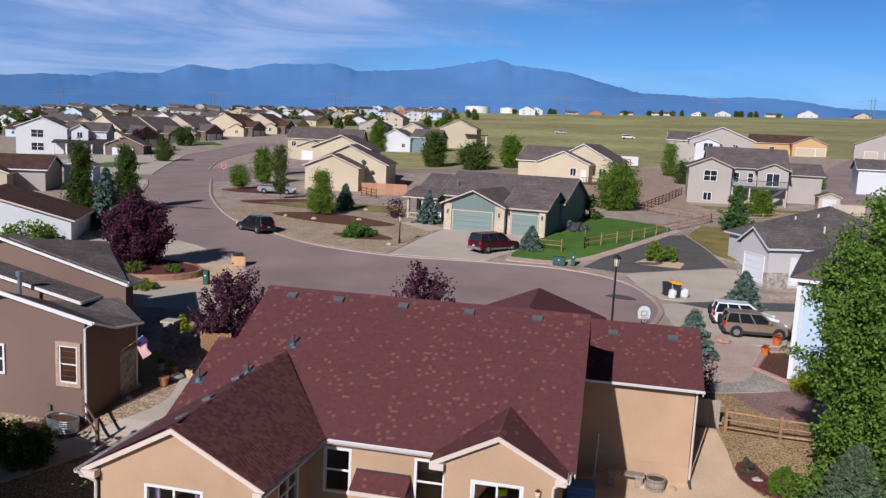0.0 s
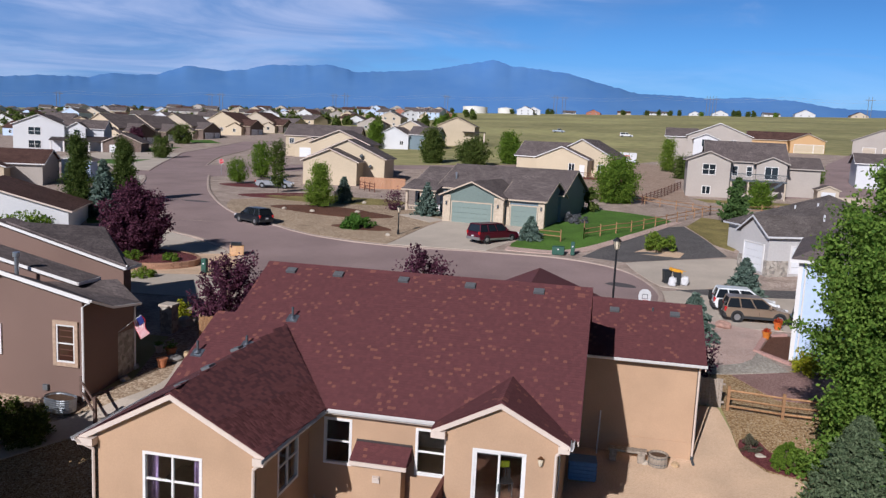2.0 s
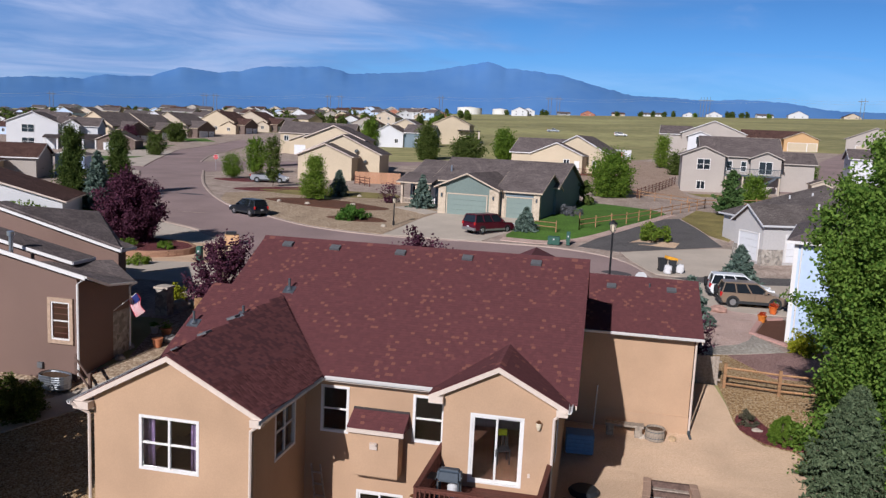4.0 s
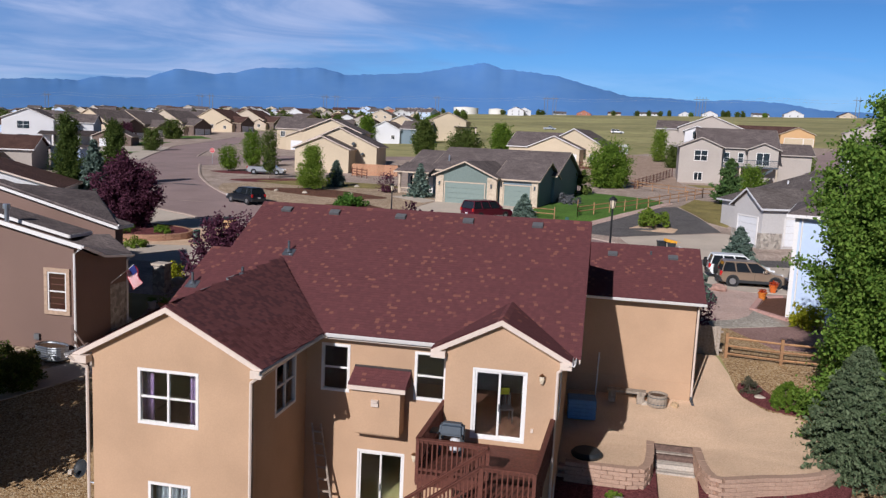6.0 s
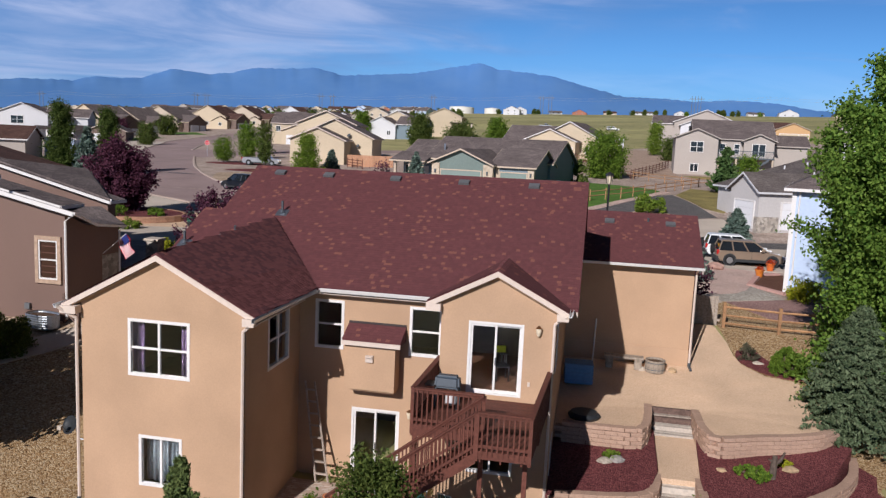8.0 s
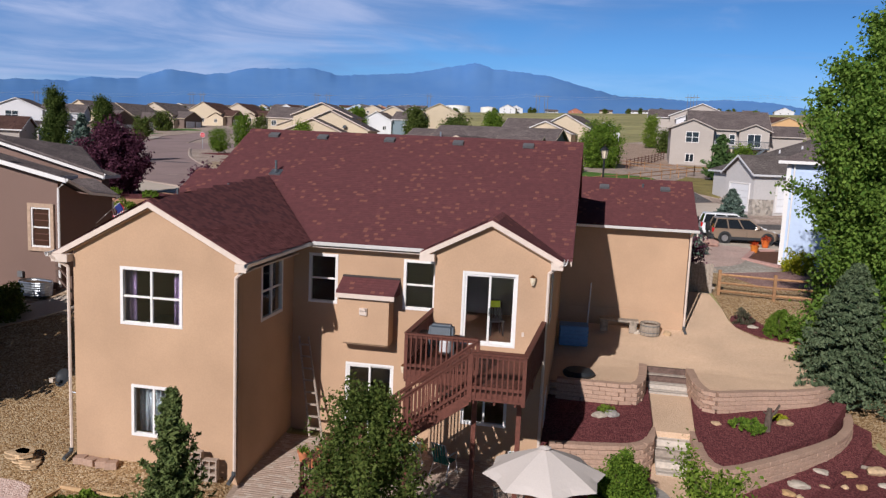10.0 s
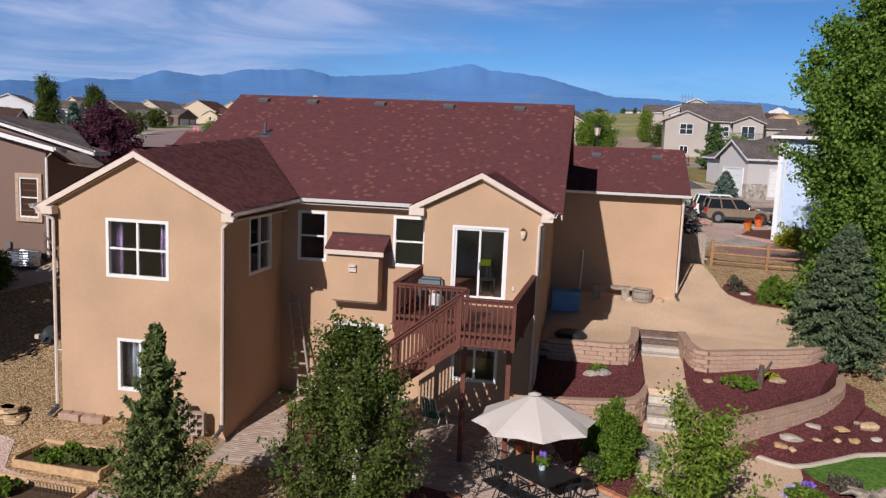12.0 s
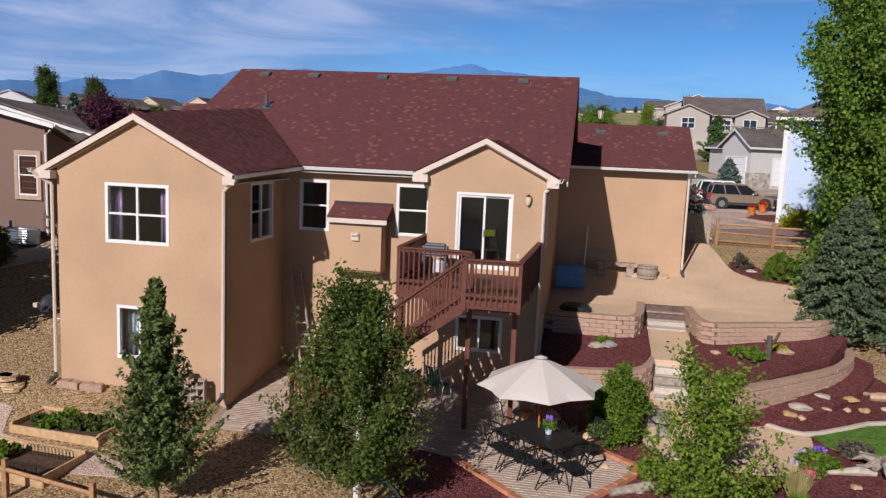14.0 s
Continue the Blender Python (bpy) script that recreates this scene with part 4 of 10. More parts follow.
for d in ((-4.4, -4.35, 19.25, 21.85, 2.8, FLOOR), (-1.21, -1.16, 17.95, 19.25, 2.92, FLOOR), (-1.10, -1.05, 19.25, 21.85, 2.92, FLOOR), (-4.35, -2.45, 19.25, 19.3, 2.8, FLOOR), (-2.45, -1.16, 17.95, 18.0, 2.92, FLOOR), (-2.5, -2.45, 19.0, 19.3, 2.8, FLOOR)):
    part("rim_joist", boxes(d), DECKWOOD, deck)
part("beam", boxes((-2.6, -1.2, 19.0, 19.1, 2.66, 2.82)), DECKWOOD, deck)
for x in (-3.9, -3.4, -2.9, -2.4, -1.9, -1.4):
    part("joist", boxes((x, x + 0.04, 19.3 if x < -2.5 else 18.0, 21.85, 2.82, FLOOR - 0.036)), DECKWOOD, deck)
for x, y in ((-4.3, 19.35), (-2.50, 19.15), (-1.36, 19.15)):
    part("post", boxes((x - 0.06, x + 0.06, y - 0.06, y + 0.06, ground_z(x, y) - 0.2, 2.82)), DECKWOOD, deck)


posts_done = set()


def rail(a, b, posts=True):
    """A railing run with a flat cap, a lower rail and square balusters; a and b at floor level."""
    a, b = Vector(a), Vector(b)
    d = b - a
    flat = Vector((d.x, d.y, 0)).normalized()
    s = Vector((flat.y, -flat.x, 0))
    up = Vector((0, 0, 1))

    def beam(name, z0, z1, w):
        o = [a + up * z0 - s * w, a + up * z0 + s * w, a + up * z1 + s * w, a + up * z1 - s * w]
        part(name, prism(bmesh.new(), o, d), DECKWOOD, deck)

    beam("rail_cap", 0.93, 0.97, 0.07)
    beam("top_rail", 0.85, 0.93, 0.02)
    beam("bottom_rail", 0.08, 0.16, 0.02)
    n = max(1, int(d.length / 0.125))
    for i in range(1, n):
        p = a + d * (i / n) + s * 0.035
        bm = bmesh.new()
        box(bm, p.x - 0.018, p.x + 0.018, p.y - 0.018, p.y + 0.018, p.z - 0.12, p.z + 0.92)
        part("baluster", bm, DECKWOOD, deck)
    if posts:
        for p in (a, b):
            if (round(p.x, 2), round(p.y, 2)) in posts_done:
                continue
            posts_done.add((round(p.x, 2), round(p.y, 2)))
            part("rail_post", boxes((p.x - 0.045, p.x + 0.045, p.y - 0.045, p.y + 0.045, p.z - 0.25, p.z + 0.93)), DECKWOOD, deck)


rail((-4.3, 22.55, FLOOR), (-4.37, 19.28, FLOOR))
rail((-4.37, 19.28, FLOOR), (-2.5, 19.28, FLOOR))
rail((-2.47, 17.97, FLOOR), (-1.19, 17.97, FLOOR))
rail((-1.19, 17.97, FLOOR), (-1.0, 21.82, FLOOR + 0.03))
STEPS = 18
foot = -0.35
rise = (FLOOR - foot) / STEPS
run = 0.262
for i in range(1, STEPS):
    x = -2.5 - run * (i - 1)
    part("tread", boxes((x - run - 0.02, x, 18.03, 19.2, FLOOR - rise * i - 0.04, FLOOR - rise * i)), DECKWOOD, deck)
end = -2.5 - run * (STEPS - 1)
for y in (18.0, 19.24):
    bm = bmesh.new()
    prism(bm, [(-2.48, y, FLOOR - 0.03), (end, y, foot + 0.12), (end, y, foot - 0.15), (-2.48, y, FLOOR - 0.32)], (0, -0.045, 0))
    part("stringer", bm, DECKWOOD, deck)
    rail((-2.5, y - 0.02, FLOOR), (end + 0.3, y - 0.02, foot + 0.25), y < 19)


# ---- plants ----
def leaf_material(name, dark, light, through=0.3, rough=0.65):
    m = bpy.data.materials.new(name)
    m.use_nodes = True
    n, l = m.node_tree.nodes, m.node_tree.links
    b = n["Principled BSDF"]
    b.inputs["Roughness"].default_value = rough
    b.inputs["Specular IOR Level"].default_value = 0.12
    g = n.new("ShaderNodeNewGeometry")
    r = n.new("ShaderNodeValToRGB")
    r.color_ramp.elements[0].color = (*dark, 1)
    r.color_ramp.elements[1].color = (*light, 1)
    l.new(g.outputs["Random Per Island"], r.inputs["Fac"])
    l.new(r.outputs["Color"], b.inputs["Base Color"])
    t = n.new("ShaderNodeBsdfTranslucent")
    l.new(r.outputs["Color"], t.inputs["Color"])
    mix = n.new("ShaderNodeMixShader")
    mix.inputs["Fac"].default_value = through
    l.new(b.outputs[0], mix.inputs[1])
    l.new(t.outputs[0], mix.inputs[2])
    l.new(mix.outputs[0], n["Material Output"].inputs["Surface"])
    return m


LEAF = leaf_material("green leaves", (0.058, 0.12, 0.014), (0.19, 0.28, 0.035))
LEAF_COTTON = leaf_material("cottonwood leaves", (0.06, 0.13, 0.018), (0.22, 0.33, 0.06), 0.35)
LEAF_YOUNG = leaf_material("deep green leaves", (0.033, 0.062, 0.012), (0.115, 0.155, 0.036))
LEAF_DARK = leaf_material("dark green leaves", (0.043, 0.074, 0.014), (0.140, 0.175, 0.042))
LEAF_LIGHT = leaf_material("light green leaves", (0.08, 0.145, 0.014), (0.23, 0.31, 0.045))
LEAF_PLUM = leaf_material("dark plum leaves", (0.045, 0.015, 0.030), (0.165, 0.058, 0.095))
LEAF_YELLOW = leaf_material("yellow green leaves", (0.18, 0.22, 0.01), (0.42, 0.40, 0.03))
NEEDLE_BLUE = leaf_material("blue spruce needles", (0.060, 0.098, 0.078), (0.18, 0.24, 0.20), 0.1)
NEEDLE = leaf_material("juniper needles", (0.055, 0.085, 0.026), (0.165, 0.205, 0.068), 0.15)
SPRUCE = leaf_material("spruce needles", (0.042, 0.068, 0.033), (0.15, 0.19, 0.105), 0.1)
GRASS_DRY = leaf_material("dry ornamental grass", (0.25, 0.22, 0.08), (0.45, 0.40, 0.18), 0.2)
BARK = material("grey brown bark", (0.14, 0.10, 0.075), 0.95, 0.3, 14, 0.5)
BARK_WHITE = material("whitewashed trunk", (0.62, 0.58, 0.52), 0.9, 0.15, 14, 0.2)


def leaves_mesh(name, centres, size, rg, spread=0.0, per=1, stretch=1.5, droop=0.0, normals=None):
    """Many small leaf blades round the given centres, in one mesh."""
    c = np.repeat(np.asarray(centres, float), per, axis=0)
    n = len(c)
    c = c + rg.normal(0, 1, (n, 3)) * spread
    a = rg.normal(0, 1, (n, 3))
    a[:, 2] -= droop
    a /= np.linalg.norm(a, axis=1)[:, None]
    b = np.cross(a, rg.normal(0, 1, (n, 3)))
    b /= np.linalg.norm(b, axis=1)[:, None] + 1e-9
    s = size * rg.uniform(0.6, 1.3, n)[:, None]
    u, w = a * s * stretch * 0.5, b * s * 0.5
    k = np.cross(a, b) * s * 0.12
    v = np.stack([c - u, c + w + k, c + u, c - w + k], 1).reshape(-1, 3)
    f = np.arange(n * 4).reshape(-1, 4)
    me = bpy.data.meshes.new(name)
    me.from_pydata(v.tolist(), [], f.tolist())
    return me


def crown_width(t, shape):
    """How wide a crown is, from 0 to 1, at the height t of it."""
    if shape == "round":
        return math.sqrt(max(0.06, 1 - (2 * t - 1) ** 2))
    if shape == "cone":
        return (1 - t) ** 0.8 * min(1, 0.45 + t * 5)
    if shape == "drop":
        return min(1, 0.6 + 2.4 * t) * max(0.08, 1 - t) ** 0.55
    if shape == "tall":
        return knots(t, [(0, 0.75), (0.1, 0.84), (0.33, 0.62), (0.52, 0.88), (0.67, 1.0), (0.8, 0.74), (0.88, 0.5), (1, 0.15)])
    if shape == "open":
        return min(1, 0.7 + 1.6 * t) * max(0.12, 1 - t) ** 0.45
    return min(1, 0.45 + t * 2.2) * math.sqrt(max(0.03, 1 - max(0, t - 0.45) ** 2 * 3.2))


def tree(name, x, y, h, r, leaf, label, category="tree", clumps=60, per=60, size=0.09, clump_r=0.3, h0=0.25, shape="egg", trunk=0.07, bark=None, seed=1, z=None, group="", limb=True, lean=0.0, stretch=1.5, rise=0.9, twigs=15):
    """A tapered trunk, branches that rise to an uneven outline, and leaves along their twigs."""
    rg = np.random.default_rng(seed)
    if 0.2 <= size < 0.55:
        size, per, clumps = size * 0.6, int(per * 1.7), int(clumps * 1.6)
    base = ground_z(x, y) if z is None else z
    ob = thing(name, pose(x, y, base), label, category, group)
    top = h * 0.93
    wob = rg.normal(0, 0.012 * h, 4)
    part("trunk", tube(bmesh.new(), [(0, 0, -0.15), (wob[0] * 0.4, wob[1] * 0.4, h * h0), (lean * 0.5 + wob[2], wob[3], h * 0.55), (lean, 0, top)], [trunk * 1.25, trunk, trunk * 0.6, trunk * 0.12], 8), bark or BARK, ob)
    n = max(18, int(5.0 * math.sqrt(clumps)))
    each = max(2, int(clumps * per / (n * twigs)))
    bm, cents = bmesh.new(), []
    for i in range(n):
        t = min(0.99, max(0.01, (i + rg.uniform(-0.6, 0.6)) / n))
        a = i * 2.4 + rg.normal() * 0.35
        out = r * crown_width(t, shape) * rg.uniform(0.62, 1.12)
        zt = h * (h0 + (1 - h0) * t)
        z0 = max(h * h0 * 0.7, zt - out * rise * rg.uniform(0.75, 1.25))
        s0 = np.array((lean * z0 / h, 0.0, min(z0, top * 0.97)))
        s1 = np.array((lean * zt / h + out * math.cos(a), out * math.sin(a), zt + 0.04 * h * rg.normal()))
        bow = np.array((0, 0, -0.16 * out))
        if limb and i % 2 == 0:
            mid = s0 * 0.5 + s1 * 0.5 + bow
            tube(bm, [s0, mid, s1], [trunk * 0.42 * (1.1 - t), trunk * 0.24 * (1.1 - t), trunk * 0.05], 5)
        for j in range(twigs):
            u = 0.22 + 0.8 * (j + rg.uniform(0, 1)) / twigs
            p = s0 + (s1 - s0) * u + bow * 4 * u * (1 - u)
            d = np.array((math.cos(a), math.sin(a), 0.45)) * 0.6 + rg.normal(0, 0.62, 3)
            d /= np.linalg.norm(d)
            ln = clump_r * rg.uniform(0.7, 1.9)
            w = rg.uniform(0, 1, each)[:, None]
            cents.append(p + d * ln * w + rg.normal(0, 1, (each, 3)) * clump_r * 0.30)
    if limb:
        part("limb", bm, BARK, ob)
    c = np.concatenate(cents)
    c[:, 2] = np.maximum(c[:, 2], h * h0 * 0.35)
    me = leaves_mesh("crown", c, size, rg, stretch=stretch)
    me.materials.append(leaf)
    cr = new("crown", me)
    cr.parent = ob
    return ob


def conifer(name, x, y, h, r, leaf, label, seed=1, whorls=22, arms=11, sprigs=26, size=0.11, h0=0.05, z=None, trunk=0.08, group="", droop=0.25, power=0.9, ragged=0.15):
    """A pyramidal evergreen: whorls of drooping arms set with needle sprigs."""
    rg = np.random.default_rng(seed)
    base = ground_z(x, y) if z is None else z
    ob = thing(name, pose(x, y, base), label, "conifer", group)
    bm = bmesh.new()
    tube(bm, [(0, 0, -0.15), (0, 0, h * 0.5), (0, 0, h * 0.97)], [trunk, trunk * 0.6, 0.01], 8)
    part("trunk", bm, BARK, ob)
    c, bmb = [], bmesh.new()
    for i in range(whorls):
        t = (i + rg.uniform(-0.3, 0.3)) / whorls
        t = min(0.985, max(0.0, t))
        zc = h * (h0 + (1 - h0) * t)
        n = max(4, int(arms * (1 - 0.5 * t)))
        a0 = rg.uniform(0, 6.28)
        for k in range(n):
            a = a0 + 2 * math.pi * k / n + rg.normal() * 0.18
            ln = r * (1 - t) ** power * (1 + rg.normal() * ragged) + 0.06
            s = np.linspace(0.15, 1, sprigs)
            px = np.cos(a) * ln * s
            py = np.sin(a) * ln * s
            pz = zc + 0.10 * ln * s - droop * ln * s ** 2
            side = rg.normal(0, 1, sprigs) * 0.16 * ln * (1.1 - s) + rg.normal(0, 0.03, sprigs)
            c.append(np.stack([px - np.sin(a) * side, py + np.cos(a) * side, pz + rg.normal(0, 0.03, sprigs)], 1))
            if i % 2 == 0 and k % 2 == 0:
                tube(bmb, [(0, 0, zc), (px[sprigs // 2], py[sprigs // 2], pz[sprigs // 2]), (px[-1] * 0.9, py[-1] * 0.9, pz[-1])], [trunk * 0.25, trunk * 0.15, 0.006], 4)
    part("limb", bmb, BARK, ob)
    me = leaves_mesh("crown", np.concatenate(c), size, rg, stretch=2.4, spread=0.02, per=2)
    me.materials.append(leaf)
    cr = new("crown", me)
    cr.parent = ob
    return ob


def shrub(name, x, y, h, r, leaf, label, seed=1, clumps=30, per=60, size=0.06, z=None, group="", category="shrub", ry=None, tight=False):
    """A low mound of leaves on short stems; tight: clipped to an even outline."""
    rg = np.random.default_rng(seed)
    base = ground_z(x, y) if z is None else z
    ob = thing(name, pose(x, y, base), label, category, group)
    cents = []
    bm = bmesh.new()
    for i in range(clumps):
        a, e = rg.uniform(0, 6.28), math.asin(rg.uniform(0.02, 1))
        q = math.sqrt(rg.uniform(0.8, 1)) if tight else math.sqrt(rg.uniform(0.25, 1))
        p = np.array((math.cos(a) * math.cos(e) * r * q, math.sin(a) * math.cos(e) * (ry or r) * q, 0.06 + math.sin(e) * (h - 0.1) * q))
        d = rg.normal(0, 1, (per, 3))
        d /= np.linalg.norm(d, axis=1)[:, None]
        cents.append(p + d * (rg.uniform(0.2, 1, per) ** 0.5)[:, None] * min(r, h) * (0.17 if tight else 0.28))
        if i % 3 == 0:
            tube(bm, [(0, 0, -0.05), tuple(p * 0.5 + np.array((0, 0, 0.05))), tuple(p)], [0.025, 0.018, 0.006], 4)
    c = np.concatenate(cents)
    c[:, 2] = np.maximum(c[:, 2], 0.01)
    part("stem", bm, BARK, ob)
    me = leaves_mesh("crown", c, size, rg)
    me.materials.append(leaf)
    cr = new("crown", me)
    cr.parent = ob
    return ob


# ---- rear yard: surfaces ----
BORDER = material("orange brick", (0.47, 0.20, 0.11), 0.9, 0.15, 12, 0.2, big=0.1, rand=0.15)
PAVER = island_material("worn brick pavers", (0.40, 0.295, 0.235), (0.48, 0.37, 0.305), third=(0.52, 0.435, 0.37), ramp_at=0.75, size=24)
PAVER_ONE = material("worn brick paver", (0.42, 0.315, 0.255), 0.95, 0.15, 24, 0.2, colour2=(0.50, 0.395, 0.33), rand=0.12)
WALLBLOCK = material("tan split retaining block", (0.41, 0.275, 0.205), 0.95, 0.13, 16, 0.5, big=0.08, rand=0.06, bump_size=22)
TIMBER = material("grey weathered timber", (0.36, 0.30, 0.25), 0.95, 0.2, 10, 0.3, big=0.15, rand=0.12)
TIMBER_PALE = material("pale grey timber", (0.50, 0.44, 0.38), 0.95, 0.14, 10, 0.3, big=0.15, rand=0.10)
TIMBER_DARK = material("dark weathered timber", (0.13, 0.085, 0.07), 0.95, 0.25, 10, 0.3, rand=0.12)
ROCK_TAN = material("tan sandstone", (0.50, 0.36, 0.22), 0.95, 0.2, 7, 0.5, big=0.15, rand=0.15)
ROCK_PALE = material("pale stone", (0.46, 0.40, 0.33), 0.95, 0.15, 7, 0.5, big=0.15, rand=0.12)
ROCK_ORANGE = material("ochre stone", (0.48, 0.31, 0.155), 0.95, 0.2, 7, 0.5, big=0.15, rand=0.12)
ROCK_GREY = material("grey stone", (0.30, 0.28, 0.26), 0.95, 0.2, 7, 0.5, big=0.15, rand=0.12)

patch("gravel_bed", [(-30, 4), (-6, 4), (-3.2, 12), (-3.4, 15.7), (-4.63, 16.6), (-5.48, 16.3), (-7.1, 17.7), (-8.8, 17.7), (-8.9, 19.0), (-13.5, 19.0), (-13.5, 29.5), (-17, 29.5), (-21.4, 26.5), (-30, 26)], GRAVEL, "tan and brown river gravel round the house", 0.03)
patch("pink_path", smooth_line([(-24, 17.9), (-16, 17.5), (-13.9, 17.3), (-13.3, 16.2), (-10.9, 15.9), (-9.7, 15.6), (-9.4, 15.0), (-10.5, 14.9), (-12.6, 15.9), (-16, 16.1), (-24, 16.0)], 0.6), GRAVEL_PINK, "pink gravel path between raised beds", 0.045)
patch("mulch_bed", smooth_line([(-7.1, 17.75), (-5.5, 16.35), (-4.63, 16.6), (-3.4, 15.7), (-3.0, 12)], 0.5) + [(12, 11), (13.5, 18), (11, 22.8), (9.7, 24), (8.95, 26.8), (7.74, 24.4), (5.4, 22.35), (3.8, 21.0), (3.5, 22.9), (2.45, 22.9), (2.0, 22.2), (-0.9, 21.5), (-0.95, 20.5)], MULCH, "dark red lava mulch bed", 0.035)
patch("stone_path", smooth_line([(2.35, 22.95), (2.15, 21.0), (2.0, 19.6), (2.5, 18.75), (3.9, 18.4), (5.0, 18.5), (5.7, 19.3), (6.15, 20.7), (5.4, 21.2), (4.6, 21.0), (3.85, 20.8), (3.5, 21.6), (3.55, 22.95)], 0.4), GRAVEL_PALE, "peach crushed stone path", 0.055)
patch("lawn", smooth_line([(6.2, 20.9), (7.3, 21.5), (8.5, 22.05), (12.5, 22.5), (13.4, 19.4), (9, 19.5), (7.0, 19.75)], 0.5, True), LAWN, "small green lawn in the rear yard", 0.06)


def upper(x, y):
    return knots(y, [(25, 1.30), (28, 1.40), (31.6, 2.05), (36, 2.75), (44, 3.15)])


def terrace(y):
    return 0.56 + 0.105 * (y - 22.3)


patch("upper_patio", [(-0.9, 25.4), (1.95, 25.4), (2.25, 27.95), (3.86, 27.95), (4.0, 25.6), (5.5, 25.95), (6.6, 26.3), (8.2, 27.4), (8.8, 29.5), (7.85, 31.05), (6.8, 31.3), (6.1, 32.2), (5.9, 33.0), (5.82, 34.4), (5.5, 36.4), (4.2, 36.4), (3.96, 31.5), (-0.9, 31.5)], GRAVEL_PALE, "pale crushed stone patio behind the house", 0.03, 0.5, zf=upper)
patch("terrace_mulch", [(-0.9, 21.75), (2.0, 22.45), (2.38, 24.0), (2.4, 26.9), (1.95, 25.5), (-0.9, 25.5)], MULCH, "dark red mulch on a low terrace", 0.0, 0.9, zf=lambda x, y: terrace(y))
patch("terrace_mulch", [(3.62, 23.9), (3.62, 23.0), (3.9, 21.3), (5.4, 22.6), (7.6, 24.7), (8.75, 26.95), (8.0, 27.3), (6.6, 26.4), (4.0, 25.7), (3.8, 26.9)], MULCH, "dark red mulch on a low terrace", 0.0, 0.9, zf=lambda x, y: terrace(y))
patch("terrace_path", [(2.38, 23.7), (3.62, 23.7), (3.86, 26.9), (2.42, 26.9)], GRAVEL_PALE, "pale crushed stone landing between steps", 0.0, 0.6, zf=lambda x, y: 0.62 + 0.075 * (y - 23.7))
patch("side_gravel", [(5.6, 41), (5.7, 36.4), (5.86, 34.4), (5.95, 33.0), (6.15, 32.25), (6.85, 31.4), (7.9, 31.1), (8.8, 29.4), (8.3, 27.5), (8.95, 26.9), (9.8, 23.6), (20, 23), (20, 42.5), (11, 42.5)], GRAVEL, "tan gravel side yard", 0.03, 0.5, zf=lambda x, y: ground_z(x, y) if x > 9.6 else max(ground_z(x, y), upper(x, y) - 0.02 if y > 29 else ground_z(x, y)))
patch("side_mulch", smooth_line([(6.1, 33.6), (6.05, 32.5), (6.9, 31.5), (7.9, 31.2), (8.6, 31.3), (8.4, 32.6), (7.2, 32.8), (6.9, 33.6)], 0.4, True), MULCH, "crescent of dark red mulch", 0.06, 0.3, zf=lambda x, y: max(ground_z(x, y), upper(x, y) - 0.02))
patch("neighbour_bed", [(-45, 25.9), (-30, 25.9), (-22.4, 26.4), (-21.4, 28.4), (-21.0, 30.5), (-45, 30.5)], GRAVEL_MIX, "brown soil bed below a neighbour wall", 0.02)
patch("left_side_bed", [(-21.4, 26.6), (-17, 29.6), (-13.5, 29.6), (-13.5, 42), (-22, 47), (-23, 38), (-21.3, 32), (-22.4, 29)], GRAVEL_MIX, "brown gravel and soil between houses", 0.03)
patch("side_walk", smooth_line([(-24, 26.2), (-21.5, 28.6), (-20.2, 30.6), (-19.8, 32.5), (-20.6, 35), (-21.2, 38)], 0.6) + smooth_line([(-20.2, 38), (-19.5, 35), (-18.7, 32.5), (-19.0, 30), (-20.4, 27.6), (-22.8, 25)], 0.6), CONCRETE, "curved concrete side walk", 0.07)


BANK = ((3.95, 21.0), (5.4, 22.0), (6.6, 23.1), (7.75, 24.3), (8.6, 25.7), (9.0, 26.9))


def bank(x, y):
    """Mulch heaped against the lower curved wall."""
    d = min(math.hypot(x - (a[0] + (b[0] - a[0]) * k / 4), y - (a[1] + (b[1] - a[1]) * k / 4)) for a, b in zip(BANK, BANK[1:]) for k in range(5))
    return ground_z(x, y) + 0.06 + 0.26 * max(0, 1 - d / 1.3)


patch("mulch_bank", [(p[0] - 0.05, p[1] + 0.05) for p in BANK] + [(9.4, 26.4), (9.1, 25.3), (8.3, 23.9), (7.2, 22.6), (6.0, 21.5), (4.6, 20.95)], MULCH, "sloping bank of dark red mulch below a wall", 0.0, 0.3, zf=bank)


def edging(name, line, w, h, mat, label, lift=0.03, step=0.0):
    """A low border strip along a plan line."""
    bm = bmesh.new()
    rings = []
    for i, (x, y) in enumerate(line):
        (ax, ay), (bx, by) = line[max(i - 1, 0)], line[min(i + 1, len(line) - 1)]
        d = Vector((bx - ax, by - ay, 0)).normalized()
        s = Vector((d.y, -d.x, 0)) * w / 2
        z = ground_z(x, y) + lift
        rings.append([bm.verts.new((x + s.x * u, y + s.y * u, z + k * h)) for u, k in ((-1, -1), (-1, 0.7), (-0.6, 1), (0.6, 1), (1, 0.7), (1, -1))])
    for a, b in zip(rings, rings[1:]):
        for k in range(6):
            bm.faces.new((a[k], a[(k + 1) % 6], b[(k + 1) % 6], b[k]))
    bm.faces.new(rings[0])
    bm.faces.new(rings[-1][::-1])
    return tagged(mesh_ob(name, bm, mat), label, "edging", kind="structure")


